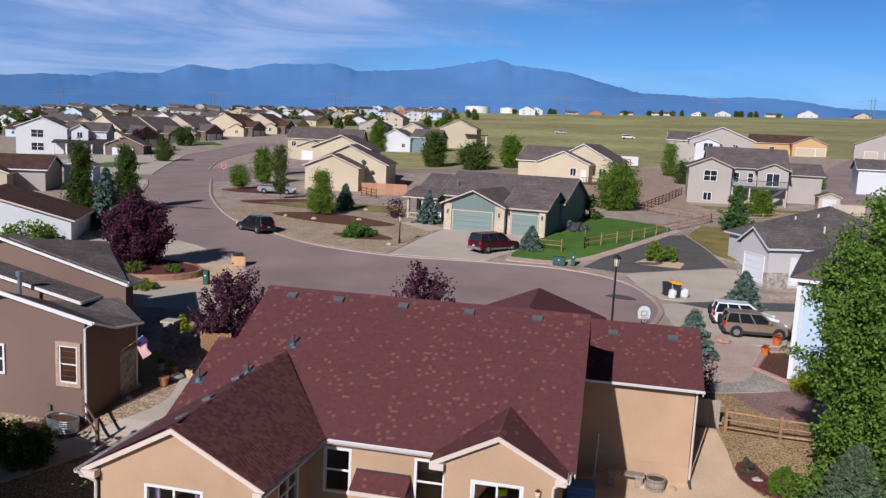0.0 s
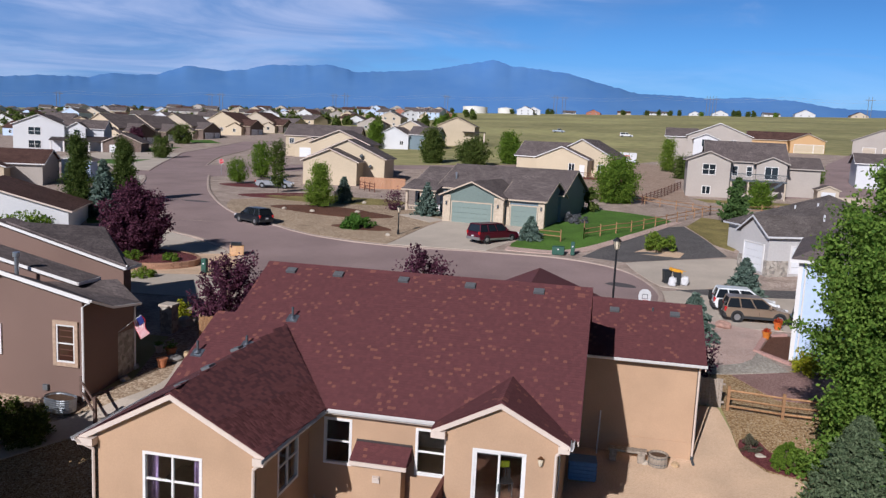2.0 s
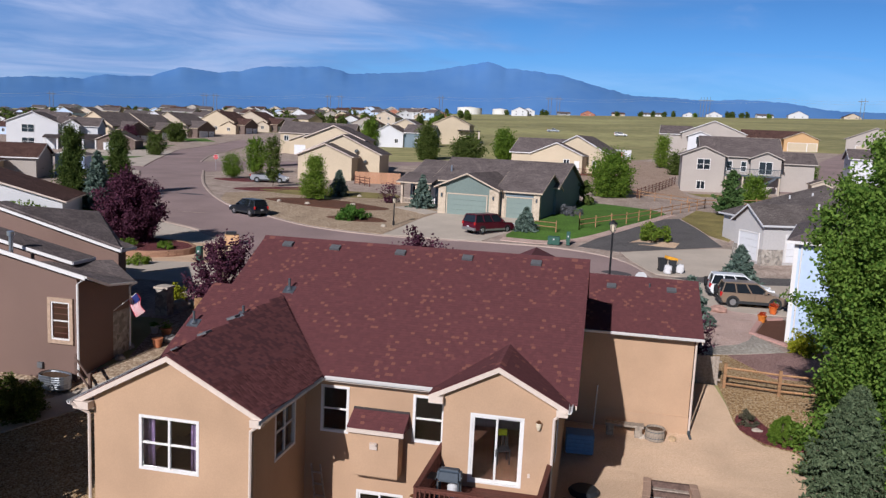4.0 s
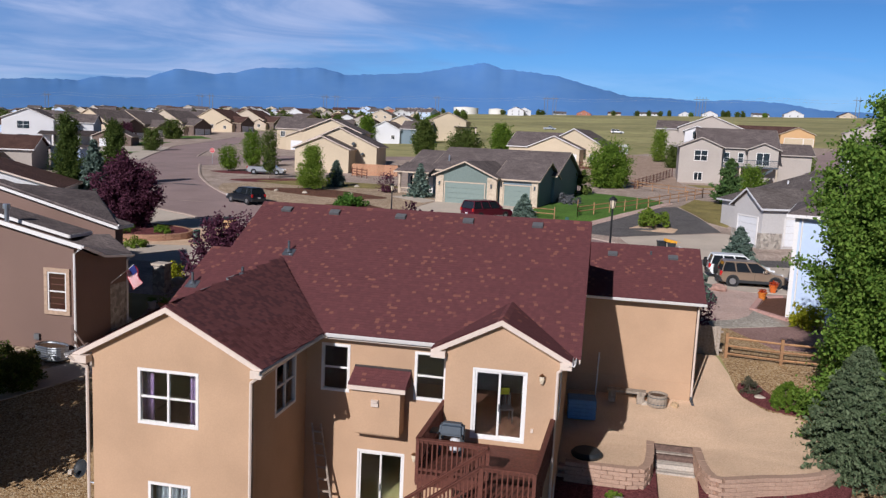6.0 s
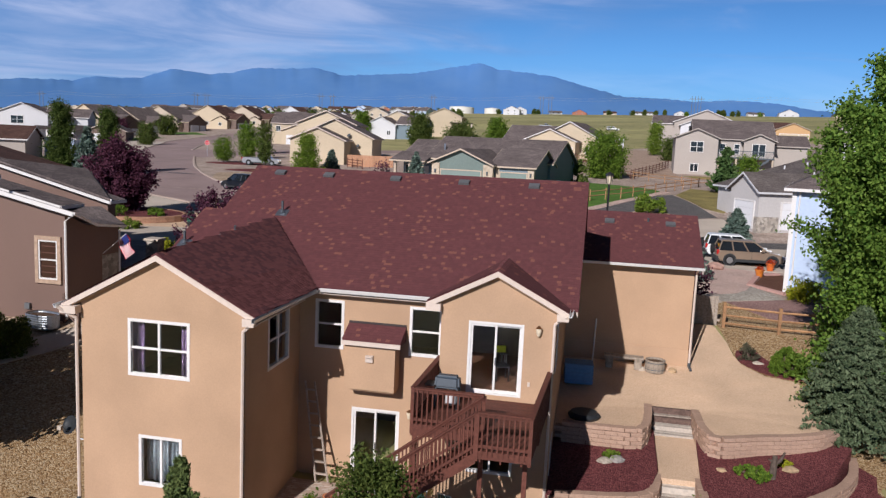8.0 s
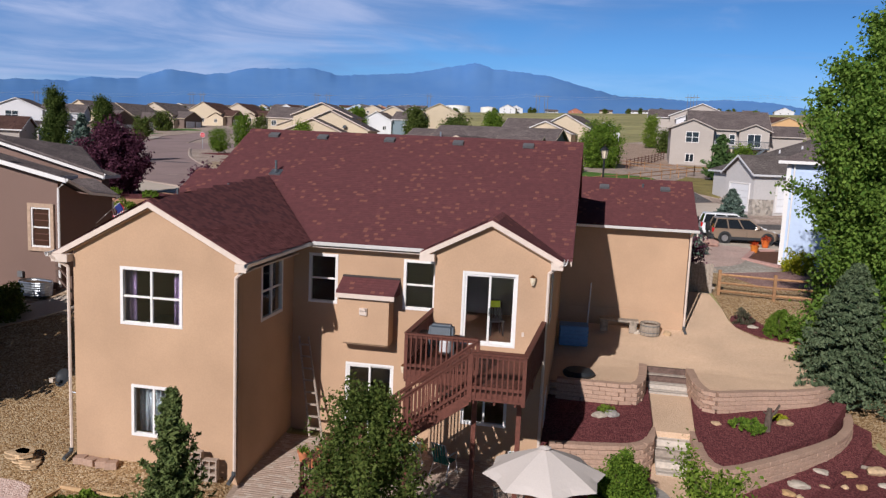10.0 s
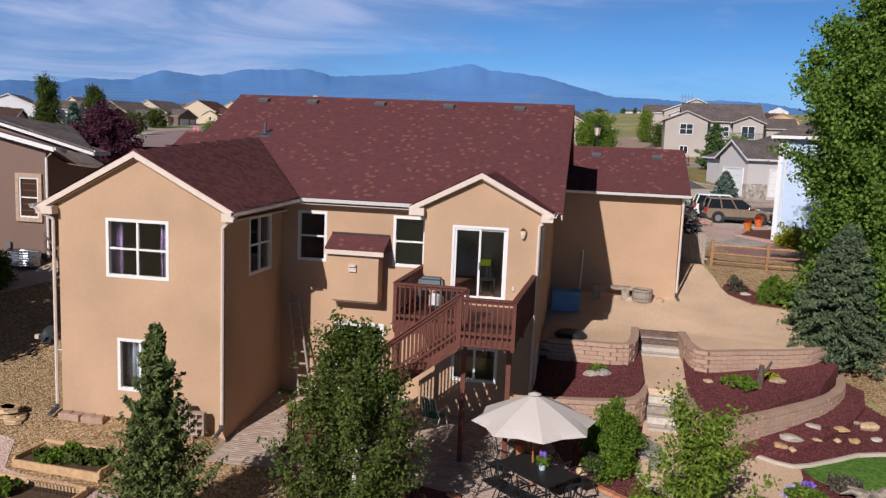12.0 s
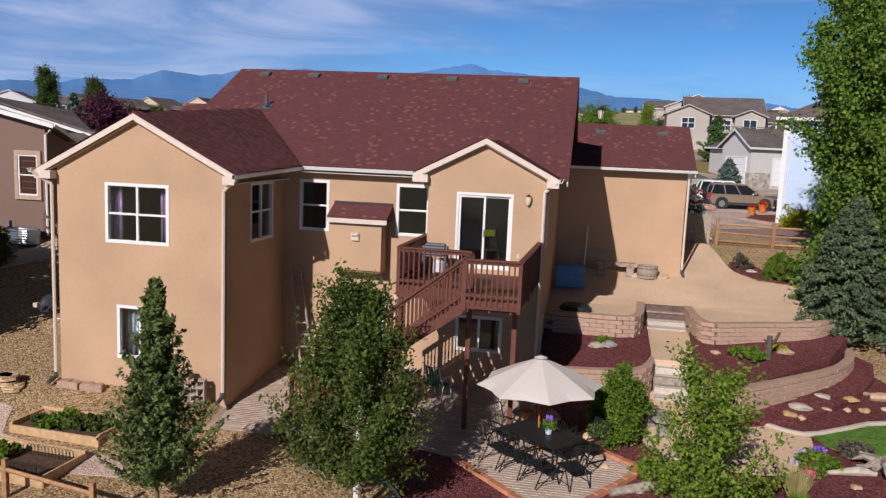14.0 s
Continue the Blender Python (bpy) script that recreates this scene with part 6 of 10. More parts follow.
for k in range(42):
    part("baluster", boxes((6.35 + 0.19 * k, 6.39 + 0.19 * k, -0.99, -0.95, 2.95, 3.85)), DARKMETAL, gw)
for x in (6.5, 9.0, 11.5, 14.2):
    part("deck_post", boxes((x - 0.12, x + 0.12, -0.9, -0.66, -0.6, 2.75)), WALL_TAN, gw)
part("deck_stair", prism(bmesh.new(), [(13.5, -1.1, 2.9), (13.5, -1.1, 2.5), (9.5, -1.1, -0.2), (9.5, -1.1, 0.2)], (0, -1.0, 0)), DARKMETAL, gw)
shed = thing("garden_shed", pose(30.0, 124.5, ground_z(30, 124.5), 0, 0, -3), "small cream garden shed", "shed")
mass(shed, 0, 2.9, 0, 3, 2.1, WALL_TAN, ROOF_GREY, axis="y", pitch=0.4, over=0.2, trim=WALL_TAN)
part("door", boxes((0.5, 2.4, -0.05, 0.0, 0.1, 1.8)), WALL_WHITE, shed)

# pale grey house with a wide roof
WALL_PALE = material("pale grey stucco", (0.50, 0.48, 0.475), 0.9, 0.04, 6, big=0.04)
rh = house("pale grey house with a wide grey roof and stone base", 11.75, 73.9, -68, [
    B(0.1, 4.5, 0, 8, 3.3, WALL_PALE, ROOF_TAN, axis="y", pitch=0.62, over=0.35, trim=WALL_WHITE),
    B(-7.5, 5.0, 3.2, 15.5, 3.3, WALL_PALE, ROOF_TAN, axis="x", pitch=0.5, over=0.4, hip=True, trim=WALL_WHITE),
    B(2, 7.5, 7.5, 14.5, 3.3, WALL_PALE, ROOF_TAN, axis="x", pitch=0.5, over=0.4, trim=WALL_WHITE),
    B(-2.2, 2.4, 3.0, 10, 3.3, WALL_PALE, ROOF_TAN, axis="y", pitch=0.5, over=0.35, trim=WALL_WHITE)])
garage_door(rh, 2.4, -0.02, 2.9, 2.3)
garage_door(rh, 4.52, 3.4, 2.4, 2.3, 90)
part("stone_base", boxes((4.5, 4.6, 0, 1.9, -0.5, 1.1)), STONE, rh, "grey stone base")
part("stone_base", boxes((0.04, 0.7, -0.1, 0.0, -0.5, 1.1)), STONE, rh, "grey stone base")
part("stone_base", boxes((4.1, 4.6, -0.1, 0.0, -0.5, 1.1)), STONE, rh, "grey stone base")
for x, y, z in ((0, 7.4, 5.4), (3, 6, 4.6), (-2, 6.5, 5.0)):
    part("flue", tube(bmesh.new(), [(x, y, z - 0.8), (x, y, z + 0.4)], 0.08, 8), WALL_WHITE, rh)

# white two-storey house, tan ranch and garages to the east
wh = house("white and grey two-storey house", 13.5, 199, -6, [
    B(4, 18.5, 0, 12, 6.4, WALL_GREY, ROOF_GREY, axis="y", pitch=0.40, trim=WHITE),
    B(-1, 6, 2, 12, 6.0, WALL_GREY, ROOF_GREY, axis="x", pitch=0.4, trim=WHITE),
    B(5.5, 11, -1.5, 2, 5.6, WALL_WHITE, ROOF_GREY, axis="y", pitch=0.4, trim=WHITE)])
hwin(wh, 8.4, -1.52, 4.6, 2.2, 1.8)
hwin(wh, 14.5, -0.02, 5.0, 1.2, 1.0)
rn = house("tan ranch house with a pale garage", 39, 247, -6, [
    B(0, 17, 0, 11, 3.6, material("ochre stucco", (0.52, 0.33, 0.17), 0.9, 0.05, 5, rand=0.05), ROOF_BROWN, axis="x", pitch=0.42, trim=WALL_TAN),
    B(11, 20, -5, 6, 3.6, material("ochre stucco gable", (0.54, 0.34, 0.17), 0.9, 0.05, 5), ROOF_BROWN, axis="y", pitch=0.42, trim=WALL_TAN)])
garage_door(rn, 14.6, -5.02, 5.0, 2.4, 0, WALL_CREAM)
garage_door(rn, 18.4, -5.02, 2.6, 2.4, 0, WALL_CREAM)
hwin(rn, 6, -0.02, 1.9, 1.4, 1.3)
eg = house("white garage with grey shingles", 41.5, 148, -8, [B(0, 9, 0, 8, 4.4, WALL_WHITE, ROOF_GREY, axis="x", pitch=0.4, trim=WHITE)])
hwin(eg, 6.5, -0.02, 1.5, 0.8, 0.8)
eh = house("grey house with two garage doors", 62.5, 229, -18, [B(0, 14, 0, 12, 4.4, WALL_GREY, ROOF_GREY, axis="y", pitch=0.42, trim=WALL_GREY)])
garage_door(eh, 4, -0.02, 3.0, 2.5, 0, WALL_TAN)
garage_door(eh, 9.5, -0.02, 4.5, 2.5, 0, WALL_TAN)

# west side houses
house("white house with a dark brown shingle roof", -49.6, 64.6, 26, [
    B(-16, 0, 0, 9.5, 2.3, WALL_WHITE, ROOF_BROWN, axis="y", pitch=0.30, trim=CREAMTRIM)])
house("grey house with a brown shingle roof", -76.5, 94.5, 26, [
    B(-18, 0, 0, 10, 3.0, WALL_GREY, ROOF_BROWN, axis="x", pitch=0.34, trim=WHITE),
    B(-14, -4, -3, 4, 2.6, WALL_CREAM, ROOF_BROWN, axis="y", pitch=0.36, trim=WHITE),
    B(0.5, 4.5, 9, 15, 3.2, WALL_BLUE, ROOF_GREY, axis="y", pitch=0.3, trim=WHITE)])
wt = house("white two-storey house with a pillared porch", -139.0, 175.3, 24, [
    B(-9, 3, 0, 12, 6.6, WALL_WHITE, ROOF_GREY, axis="y", pitch=0.42, trim=WHITE),
    B(2, 12, 2, 12, 6.2, WALL_WHITE, ROOF_GREY, axis="x", pitch=0.42, trim=WHITE),
    B(4, 8, 0, 6, 6.4, WALL_WHITE, ROOF_GREY, axis="y", pitch=0.6, trim=WHITE),
    B(13, 22, -4, 9, 3.2, WALL_STONE, ROOF_GREY, axis="y", pitch=0.45, trim=CREAMTRIM)])
for z in (1.7, 5.0):
    hwin(wt, -4, -0.02, z, 3.0, 2.0, 0, (0,), (0,))
hwin(wt, 6, -0.02, 5.0, 1.4, 1.6)
part("porch_roof", prism(bmesh.new(), [(0, -3.0, 2.9), (0, -3.0, 3.1), (0, 2.0, 4.2), (0, 2.0, 2.9)], (13, 0, 0)), ROOF_GREY, wt)
for x in (0.4, 3.4, 6.4, 9.4, 12.4):
    part("porch_post", boxes((x - 0.18, x + 0.18, -2.8, -2.44, -0.8, 2.9)), WHITE, wt)
garage_door(wt, 17.0, -4.02, 4.8, 2.3)
ROW = ((-140.5, 210.0, -14, 5.0, WALL_CREAM, ROOF_GREY), (-141.5, 230.5, -14, 4.2, WALL_GREY, ROOF_GREY), (-138.0, 248.0, -10, 4.4, WALL_TAN, ROOF_GREY), (-136.5, 281.0, -6, 4.6, WALL_CREAM, ROOF_BROWN), (-134.0, 306.0, -4, 4.2, WALL_TAN, ROOF_BROWN))
for x, y, rz, ze, wall, roof in ROW:
    rw = house("suburban house with a wide gable and a stone-faced garage", x, y, rz, [
        B(-20, -4, 0, 13, ze, wall, roof, axis="y", pitch=0.5, trim=WALL_CREAM),
        B(-11, 0, 1, 10.5, ze - 1.0, WALL_STONE, roof, axis="x", pitch=0.5, trim=WALL_CREAM),
        B(-9, -2.5, -1.2, 4, ze - 1.6, wall, roof, axis="y", pitch=0.5, trim=WALL_CREAM)])
    rw["group"] = "row of houses along the curve"
    garage_door(rw, 0.03, 4.2, 4.2, 2.3, 90)
    garage_door(rw, 0.03, 8.4, 2.6, 2.3, 90)
    hwin(rw, -15.5, -0.02, 1.9, 1.5, 1.5)
    hwin(rw, -12, -0.02, 1.9, 1.2, 1.5)
    hwin(rw, -5.6, -1.22, 1.7, 1.3, 1.3)
for x, y, rz, wall, roof in ((-188, 262, 28, WALL_CREAM, ROOF_GREY), (-196, 312, 30, WALL_CREAM, ROOF_GREY)):
    rw = house("suburban house with a wide gable", x, y, rz, [
        B(-12, 0, 0, 13, 3.6, wall, roof, axis="y", pitch=0.48, trim=WALL_CREAM),
        B(-2, 9, -4, 9, 3.4, wall, roof, axis="x", pitch=0.42, trim=WALL_CREAM)])
    rw["group"] = "row of houses along the curve"
    hwin(rw, -6, -0.02, 1.9, 1.6, 1.5)

# far town
rng = random.Random(11)
FAR_WALLS = (WALL_CREAM, WALL_TAN, WALL_WHITE, WALL_GREY, WALL_CREAM, WALL_WHITE, WALL_BLUE)
FAR_ROOFS = (ROOF_GREY, ROOF_TAN, ROOF_BROWN, ROOF_GREY)


def far_house(x, y, wall, roof, w, d, h, rz, label="distant suburban house among trees"):
    ob = house(label, x, y, rz, [B(0, w, 0, d, h, wall, roof, axis=rng.choice("xy"), pitch=0.45, trim=WHITE if h > 3.2 else None)])
    ob["group"] = "far houses"
    for k in range(2 if h > 4 else 1):
        hwin(ob, w * 0.3, -0.02, 1.6 + 2.9 * k, 1.3, 1.3)
        hwin(ob, w * 0.7, -0.02, 1.6 + 2.9 * k, 1.3, 1.3)
    return ob


for k in range(175):
    az = radians(-43 + 30 * rng.random())
    d = 260 + 620 * rng.random() ** 0.8
    x, y = d * math.sin(az), d * math.cos(az)
    if -205 < x < -60 and y < 345:
        continue
    far_house(x, y, rng.choice(FAR_WALLS), rng.choice(FAR_ROOFS), rng.uniform(9, 14), rng.uniform(9, 12), rng.choice((3.0, 3.2, 5.4)), rng.uniform(-25, 25))
for az, d, wall, roof, w, h in ((-14.5, 640, WALL_BRICK, ROOF_TAN, 34, 3.6), (-16.0, 655, WALL_BRICK, ROOF_TAN, 22, 4.6), (-12.6, 650, WALL_BRICK, ROOF_GREY, 18, 3.6), (-13.6, 800, WALL_CREAM, ROOF_BROWN, 16, 5.6), (-12.9, 800, WALL_CREAM, ROOF_BROWN, 16, 5.6), (-6.9, 820, WALL_WHITE, ROOF_BROWN, 24, 5.8),
                                (-6.2, 830, WALL_WHITE, ROOF_GREY, 20, 5.8), (5.0, 900, WALL_WHITE, ROOF_GREY, 18, 4), (-2.0, 880, WALL_BRICK, ROOF_BROWN, 22, 4), (2.2, 905, WALL_WHITE, ROOF_TAN, 22, 4), (3.2, 905, WALL_WHITE, ROOF_TAN, 12, 4), (6.5, 905, WALL_WHITE, ROOF_BROWN, 24, 4.5), (9.8, 905, WALL_WHITE, ROOF_GREY, 24, 4.5), (11.7, 905, WALL_WHITE, ROOF_BROWN, 28, 6), (15.0, 905, WALL_TAN, ROOF_BROWN, 24, 4), (0.2, 905, WALL_TAN, ROOF_BROWN, 20, 4), (-3.6, 905, WALL_WHITE, ROOF_GREY, 20, 4)):
    a = radians(az)
    far_house(d * math.sin(a), d * math.cos(a), wall, roof, w * 0.7, 9, h * (0.55 if d > 840 else 0.9), rng.uniform(-8, 8), "distant house on the prairie rise")
TANK = material("white tank paint", (0.72, 0.70, 0.66), 0.6, 0.03, 0.3)
for az, d, r, h in ((-9.9, 905, 14, 9), (-7.7, 915, 9, 7.5)):
    a = radians(az)
    x, y = d * math.sin(a), d * math.cos(a)
    tk = thing("water_tank", pose(x, y, ground_z(x, y) - 2), "white cylindrical water storage tank", "water tank")
    part("shell", tube(bmesh.new(), [(0, 0, 0), (0, 0, h)], r, 40), TANK, tk)
    part("lid", tube(bmesh.new(), [(0, 0, h), (0, 0, h + 1.2)], [r, 1.0], 40), TANK, tk)
PYLON = material("grey lattice steel", (0.16, 0.17, 0.19), 0.6)
for az, d in ((-4.2, 880), (-3.6, 880), (-20, 900), (-19.2, 900), (-12.0, 900), (-28.5, 920), (-27.8, 920), (6.2, 905), (6.6, 905), (16.0, 900), (-38, 930)):
    a = radians(az)
    x, y = d * math.sin(a), d * math.cos(a)
    py = thing("power_pole", pose(x, y, ground_z(x, y), 0, 0, -az), "distant twin power pole with a cross arm", "power pole", "power line")
    for s in (-1.6, 1.6):
        part("pole", tube(bmesh.new(), [(s, 0, -1), (s, 0, 21)], [0.35, 0.22], 6), PYLON, py)
    part("cross_arm", boxes((-4.5, 4.5, -0.2, 0.2, 17.6, 18.2)), PYLON, py)

# cables between the far poles
line = thing("power_cables", pose(0, 0, 0), "long pale power cables between distant poles", "power line")
CABLE = material("grey aluminium cable", (0.42, 0.43, 0.46), 0.5, 0.05, 0.1, metal=0.3)
for z in (17.9, 20.4):
    pts = []
    for k in range(241):
        a = radians(-45 + 64 * k / 240)
        x, y = 898 * math.sin(a), 898 * math.cos(a)
        sag = 3.2 * (1 - (2 * ((k % 30) / 30) - 1) ** 2)
        pts.append((x, y, ground_z(x, y) + z - sag))
    part("cable", tube(bmesh.new(), pts, 0.05, 4), CABLE, line)


# mountains
def mountains():
    """A long range seen from afar: skyline heights by azimuth, spurs and gullies running down its face."""
    bm = bmesh.new()
    R = 4550
    prof = [(-60, 2.4), (-46, 2.5), (-41.4, 2.59), (-38.9, 2.89), (-36.1, 2.95), (-34.9, 3.31), (-33.5, 3.30), (-31.9, 3.42), (-31.0, 3.8), (-29.9, 4.16), (-27.7, 3.95), (-26.1, 4.15), (-24.6, 4.58), (-22.3, 4.66), (-20.3, 4.84), (-18.5, 4.42), (-15.9, 4.62), (-13.5, 4.82), (-11.9, 5.12), (-10.3, 5.45), (-8.7, 5.75), (-7.4, 5.36), (-5.5, 5.22), (-3.4, 5.0), (-1.4, 4.45), (0.1, 4.10), (1.5, 3.75), (4.0, 3.73), (6.2, 3.57), (8.7, 3.72), (11.2, 3.6), (12.0, 3.5), (12.9, 3.32), (14.6, 3.12), (16.7, 3.08), (30, 2.7)]
    cols = []
    az = -60.0
    while az <= 30:
        e = knots(az, prof) + 0.055 * noise.noise((az * 1.7, 0, 0)) + 0.06 * noise.noise((az * 3.6, 5, 0)) + 0.03 * noise.noise((az * 9.0, 9, 0))
        soft = sum(knots(az + k * 1.5, prof) for k in range(-6, 7)) / 13
        cols.append((az, e, soft))
        az += 0.2
    levels = 30
    rows = []
    for k in range(levels + 1):
        row = []
        t = k / levels
        for az, e, soft in cols:
            a = radians(az)
            e = soft + (e - soft) * t ** 5
            spur = sum(w * (1 - abs(noise.noise((az * f + t * g * 3, t * 7.0 * f, f)))) for w, f, g in ((1.0, 0.16, 0.5), (0.35, 0.4, 0.9)))
            d = R - (1 - t) * 900 - 26 * spur * t * (1 - t) * 2.2
            z = 11 + math.tan(radians(e)) * R * t ** 1.1 - 60 * (1 - t)
            row.append(bm.verts.new((d * math.sin(a), d * math.cos(a), z)))
        rows.append(row)
    for p, q in zip(rows, rows[1:]):
        for i in range(len(p) - 1):
            bm.faces.new((p[i], p[i + 1], q[i + 1], q[i]))
    return tagged(mesh_ob("backdrop", bm, MOUNTAIN, smooth=True), "distant mountain range with a broad peak in painted blue haze", "mountains", kind="structure")


# the blue haze of distance is put into the base colour
MOUNTAIN = material("mountain tinted with blue haze", (0.082, 0.190, 0.425), 1.0, 0.10, 0.007, colour2=(0.096, 0.206, 0.430), big=0.06, patch=0.0016, spec=0.0)
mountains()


# ---- lots and drives ----
LOT = gravel_material("pinkish lot gravel", [(0.30, 0.225, 0.19), (0.38, 0.30, 0.25), (0.46, 0.375, 0.32)], 7, 0.3, big=0.25)
DRYLAWN = material("dry yellow lawn", (0.17, 0.155, 0.045), 0.98, 0.3, 5, 0.3, colour2=(0.30, 0.23, 0.09), big=0.25)
patch("lot_ground", [(-230, 41), (-30, 38), (24, 38), (42, 60), (60, 140), (72, 228), (40, 246), (18, 205), (-4, 172), (-24, 156), (-48, 160), (-72, 206), (-104, 300), (-230, 310)], LOT, "pinkish gravel house lots", 0.012, 0.1)
patch("front_gravel", smooth_line([(-47, 92), (-43.2, 84), (-35.3, 78), (-28.2, 73.4), (-20.4, 71.5)], 2) + [(-19.4, 79), (-18, 86), (-20, 91), (-26, 95), (-34, 97.5), (-42, 98)], GRAVEL_MIX, "brown gravel front yard", 0.04)
patch("front_lawn", smooth_line([(-45, 97), (-38, 94), (-32, 94.5), (-26, 96), (-27, 101), (-36, 102), (-43, 101)], 2, True), DRYLAWN, "thin strip of dry lawn", 0.05)
patch("brown_mulch", smooth_line([(-40, 88.5), (-36.5, 85.6), (-31, 83.6), (-26, 83.6), (-23.6, 85.6), (-27, 88.2), (-31, 90.5), (-36, 91.2)], 1, True), MULCH_BROWN, "curved bed of brown bark mulch", 0.06)
patch("brown_mulch", smooth_line([(-28.6, 78.4), (-25, 77), (-21.8, 77.9), (-23.6, 79.7), (-26.6, 80)], 0.8, True), MULCH_BROWN, "small bed of brown bark mulch", 0.06)
patch("driveway", [(-20.3, 71.3), (-10.8, 71.6), (-9.0, 77), (-7.2, 84.2), (-12, 85.2), (-17.6, 86), (-19.2, 79)], CONCRETE, "pale concrete driveway", 0.055)
patch("front_walk", [(-19.0, 83.5), (-17.8, 85.8), (-22.5, 89.5), (-23.8, 87.6)], CONCRETE, "concrete front walk", 0.06)
patch("green_lawn", smooth_line([(-8.9, 74.3), (-5, 73.6), (-2.4, 75.8), (0.3, 80), (3.4, 86), (7.5, 96.3), (3, 102), (-3, 103.5), (-4.4, 95), (-6.5, 87), (-7.0, 83), (-8.5, 78)], 1.5, True), LAWN, "watered green lawn beside the house", 0.05)
patch("rock_border", smooth_line([(-9.2, 72.6), (-4.6, 72.4), (-1.6, 75), (1.3, 79.8), (4.4, 85.8), (8.6, 96)], 1.2) + smooth_line([(7.6, 96.6), (3.4, 86.2), (0.3, 80.2), (-2.4, 76), (-5, 73.9), (-9.2, 74.3)], 1.2), GRAVEL_PINK, "strip of pink stones along a lawn", 0.07)
patch("dark_gravel", [(-2.0, 72.3), (1.6, 71.2), (11.3, 76.8), (10.4, 82), (8.6, 93), (6.0, 91), (2.8, 84), (0.3, 78.5)], GRAVEL_DARK, "dark grey gravel side lot", 0.04)
patch("pale_bed", [(2.4, 75.4), (6.8, 74.8), (7.4, 77.0), (4.6, 79.2)], GRAVEL_PALE, "pale stone bed in dark gravel", 0.055)
patch("shared_drive", smooth_line([(2.3, 69), (4.5, 63.2), (7.2, 62.6), (11.6, 69), (13.4, 74.6), (11.6, 76.2), (1.9, 70.9)], 2, True), CONCRETE, "pale concrete driveway", 0.05)
patch("dry_lawn", [(8.9, 93), (10.6, 82), (12.2, 79.5), (15, 88), (16, 99), (11.5, 102)], DRYLAWN, "dry yellow-green lawn", 0.045)
patch("dry_lawn", [(12.5, 123.5), (30, 122.5), (30.5, 120), (14, 119.5)], DRYLAWN, "dry yellow-green lawn", 0.045)
patch("parking_pad", [(4.6, 57.8), (4.5, 61.6), (9.6, 63.8), (21, 66), (21, 52.2), (9.2, 51.9), (5.2, 53)], CONCRETE, "concrete parking pad", 0.045)
patch("dark_gravel", [(5.6, 62.3), (8.0, 61.2), (21, 64), (21, 66.5), (9.6, 64)], GRAVEL_DARK, "strip of dark gravel", 0.06)
patch("pink_gravel", smooth_line([(5.0, 43.0), (7.6, 43.4), (8.7, 45.6), (9.4, 48.6), (10.3, 51.6), (8.6, 52.2), (7.4, 53.0), (5.4, 53.4), (4.4, 50)], 1, True), GRAVEL_PINK, "pale pink gravel bed", 0.05)
patch("grey_gravel", [(5.6, 41.0), (9.9, 42.6), (8.8, 46.0), (5.3, 45.6)], gravel_material("grey river stones", [(0.26, 0.23, 0.20), (0.37, 0.33, 0.28), (0.47, 0.43, 0.37)], 11), "grey river stone bed", 0.045)
patch("red_gravel", [(6.8, 41.2), (8.4, 38.2), (12.5, 38.2), (12.5, 43.5), (9.9, 42.6)], gravel_material("dusky red gravel", [(0.20, 0.11, 0.10), (0.28, 0.17, 0.15), (0.36, 0.24, 0.21)], 20), "dusky red gravel bed", 0.06)
patch("brown_mulch", [(9.0, 46.2), (10.3, 44.2), (11.3, 44.4), (11.5, 50.6), (10.2, 49.9)], MULCH_BROWN, "corner bed of brown mulch", 0.07)
edging("edging", [(11.3, 50.9), (10.0, 50.1), (8.8, 46.2), (10.2, 44.0), (11.2, 44.1)], 0.35, 0.1, material("pink concrete edging", (0.50, 0.30, 0.26), 0.9), "pink concrete edging round a bed", 0.05)
patch("driveway", [(-36, 45.5), (-24.6, 46.5), (-25.6, 53), (-28, 54), (-33, 52.5)], CONCRETE, "concrete driveway in shade", 0.055)
patch("pale_gravel", smooth_line([(-33, 52.3), (-29, 53.8), (-29.2, 58), (-31.2, 61.6), (-37.5, 66.6), (-46, 71), (-50, 68), (-44, 58), (-38, 53)], 2, True), GRAVEL_PALE, "pale gravel front yard", 0.05)
patch("driveway", [(-50, 62), (-38.5, 59.3), (-31.6, 62.4), (-37.5, 66.9), (-44, 70.4), (-52, 68)], CONCRETE, "concrete driveway", 0.06)
PLANTER = smooth_line([(-41, 54), (-37, 53.2), (-33.4, 54.2), (-31.8, 56.5), (-33.6, 58.8), (-38, 59.6), (-42, 58.5)], 0.5, True)
patch("planter_bed", PLANTER, MULCH, "raised bed of red mulch", 0.5, 0.6)
PLANTER_MESH = BLOCK_MESH.copy()
PLANTER_MESH.materials.clear()
PLANTER_MESH.materials.append(material("brown garden block", (0.33, 0.19, 0.125), 0.95, 0.15, 12, 0.4, rand=0.15))
pw = thing("planter_wall", pose(0, 0, 0), "low curved brick wall round a planting bed", "garden wall", kind="structure")
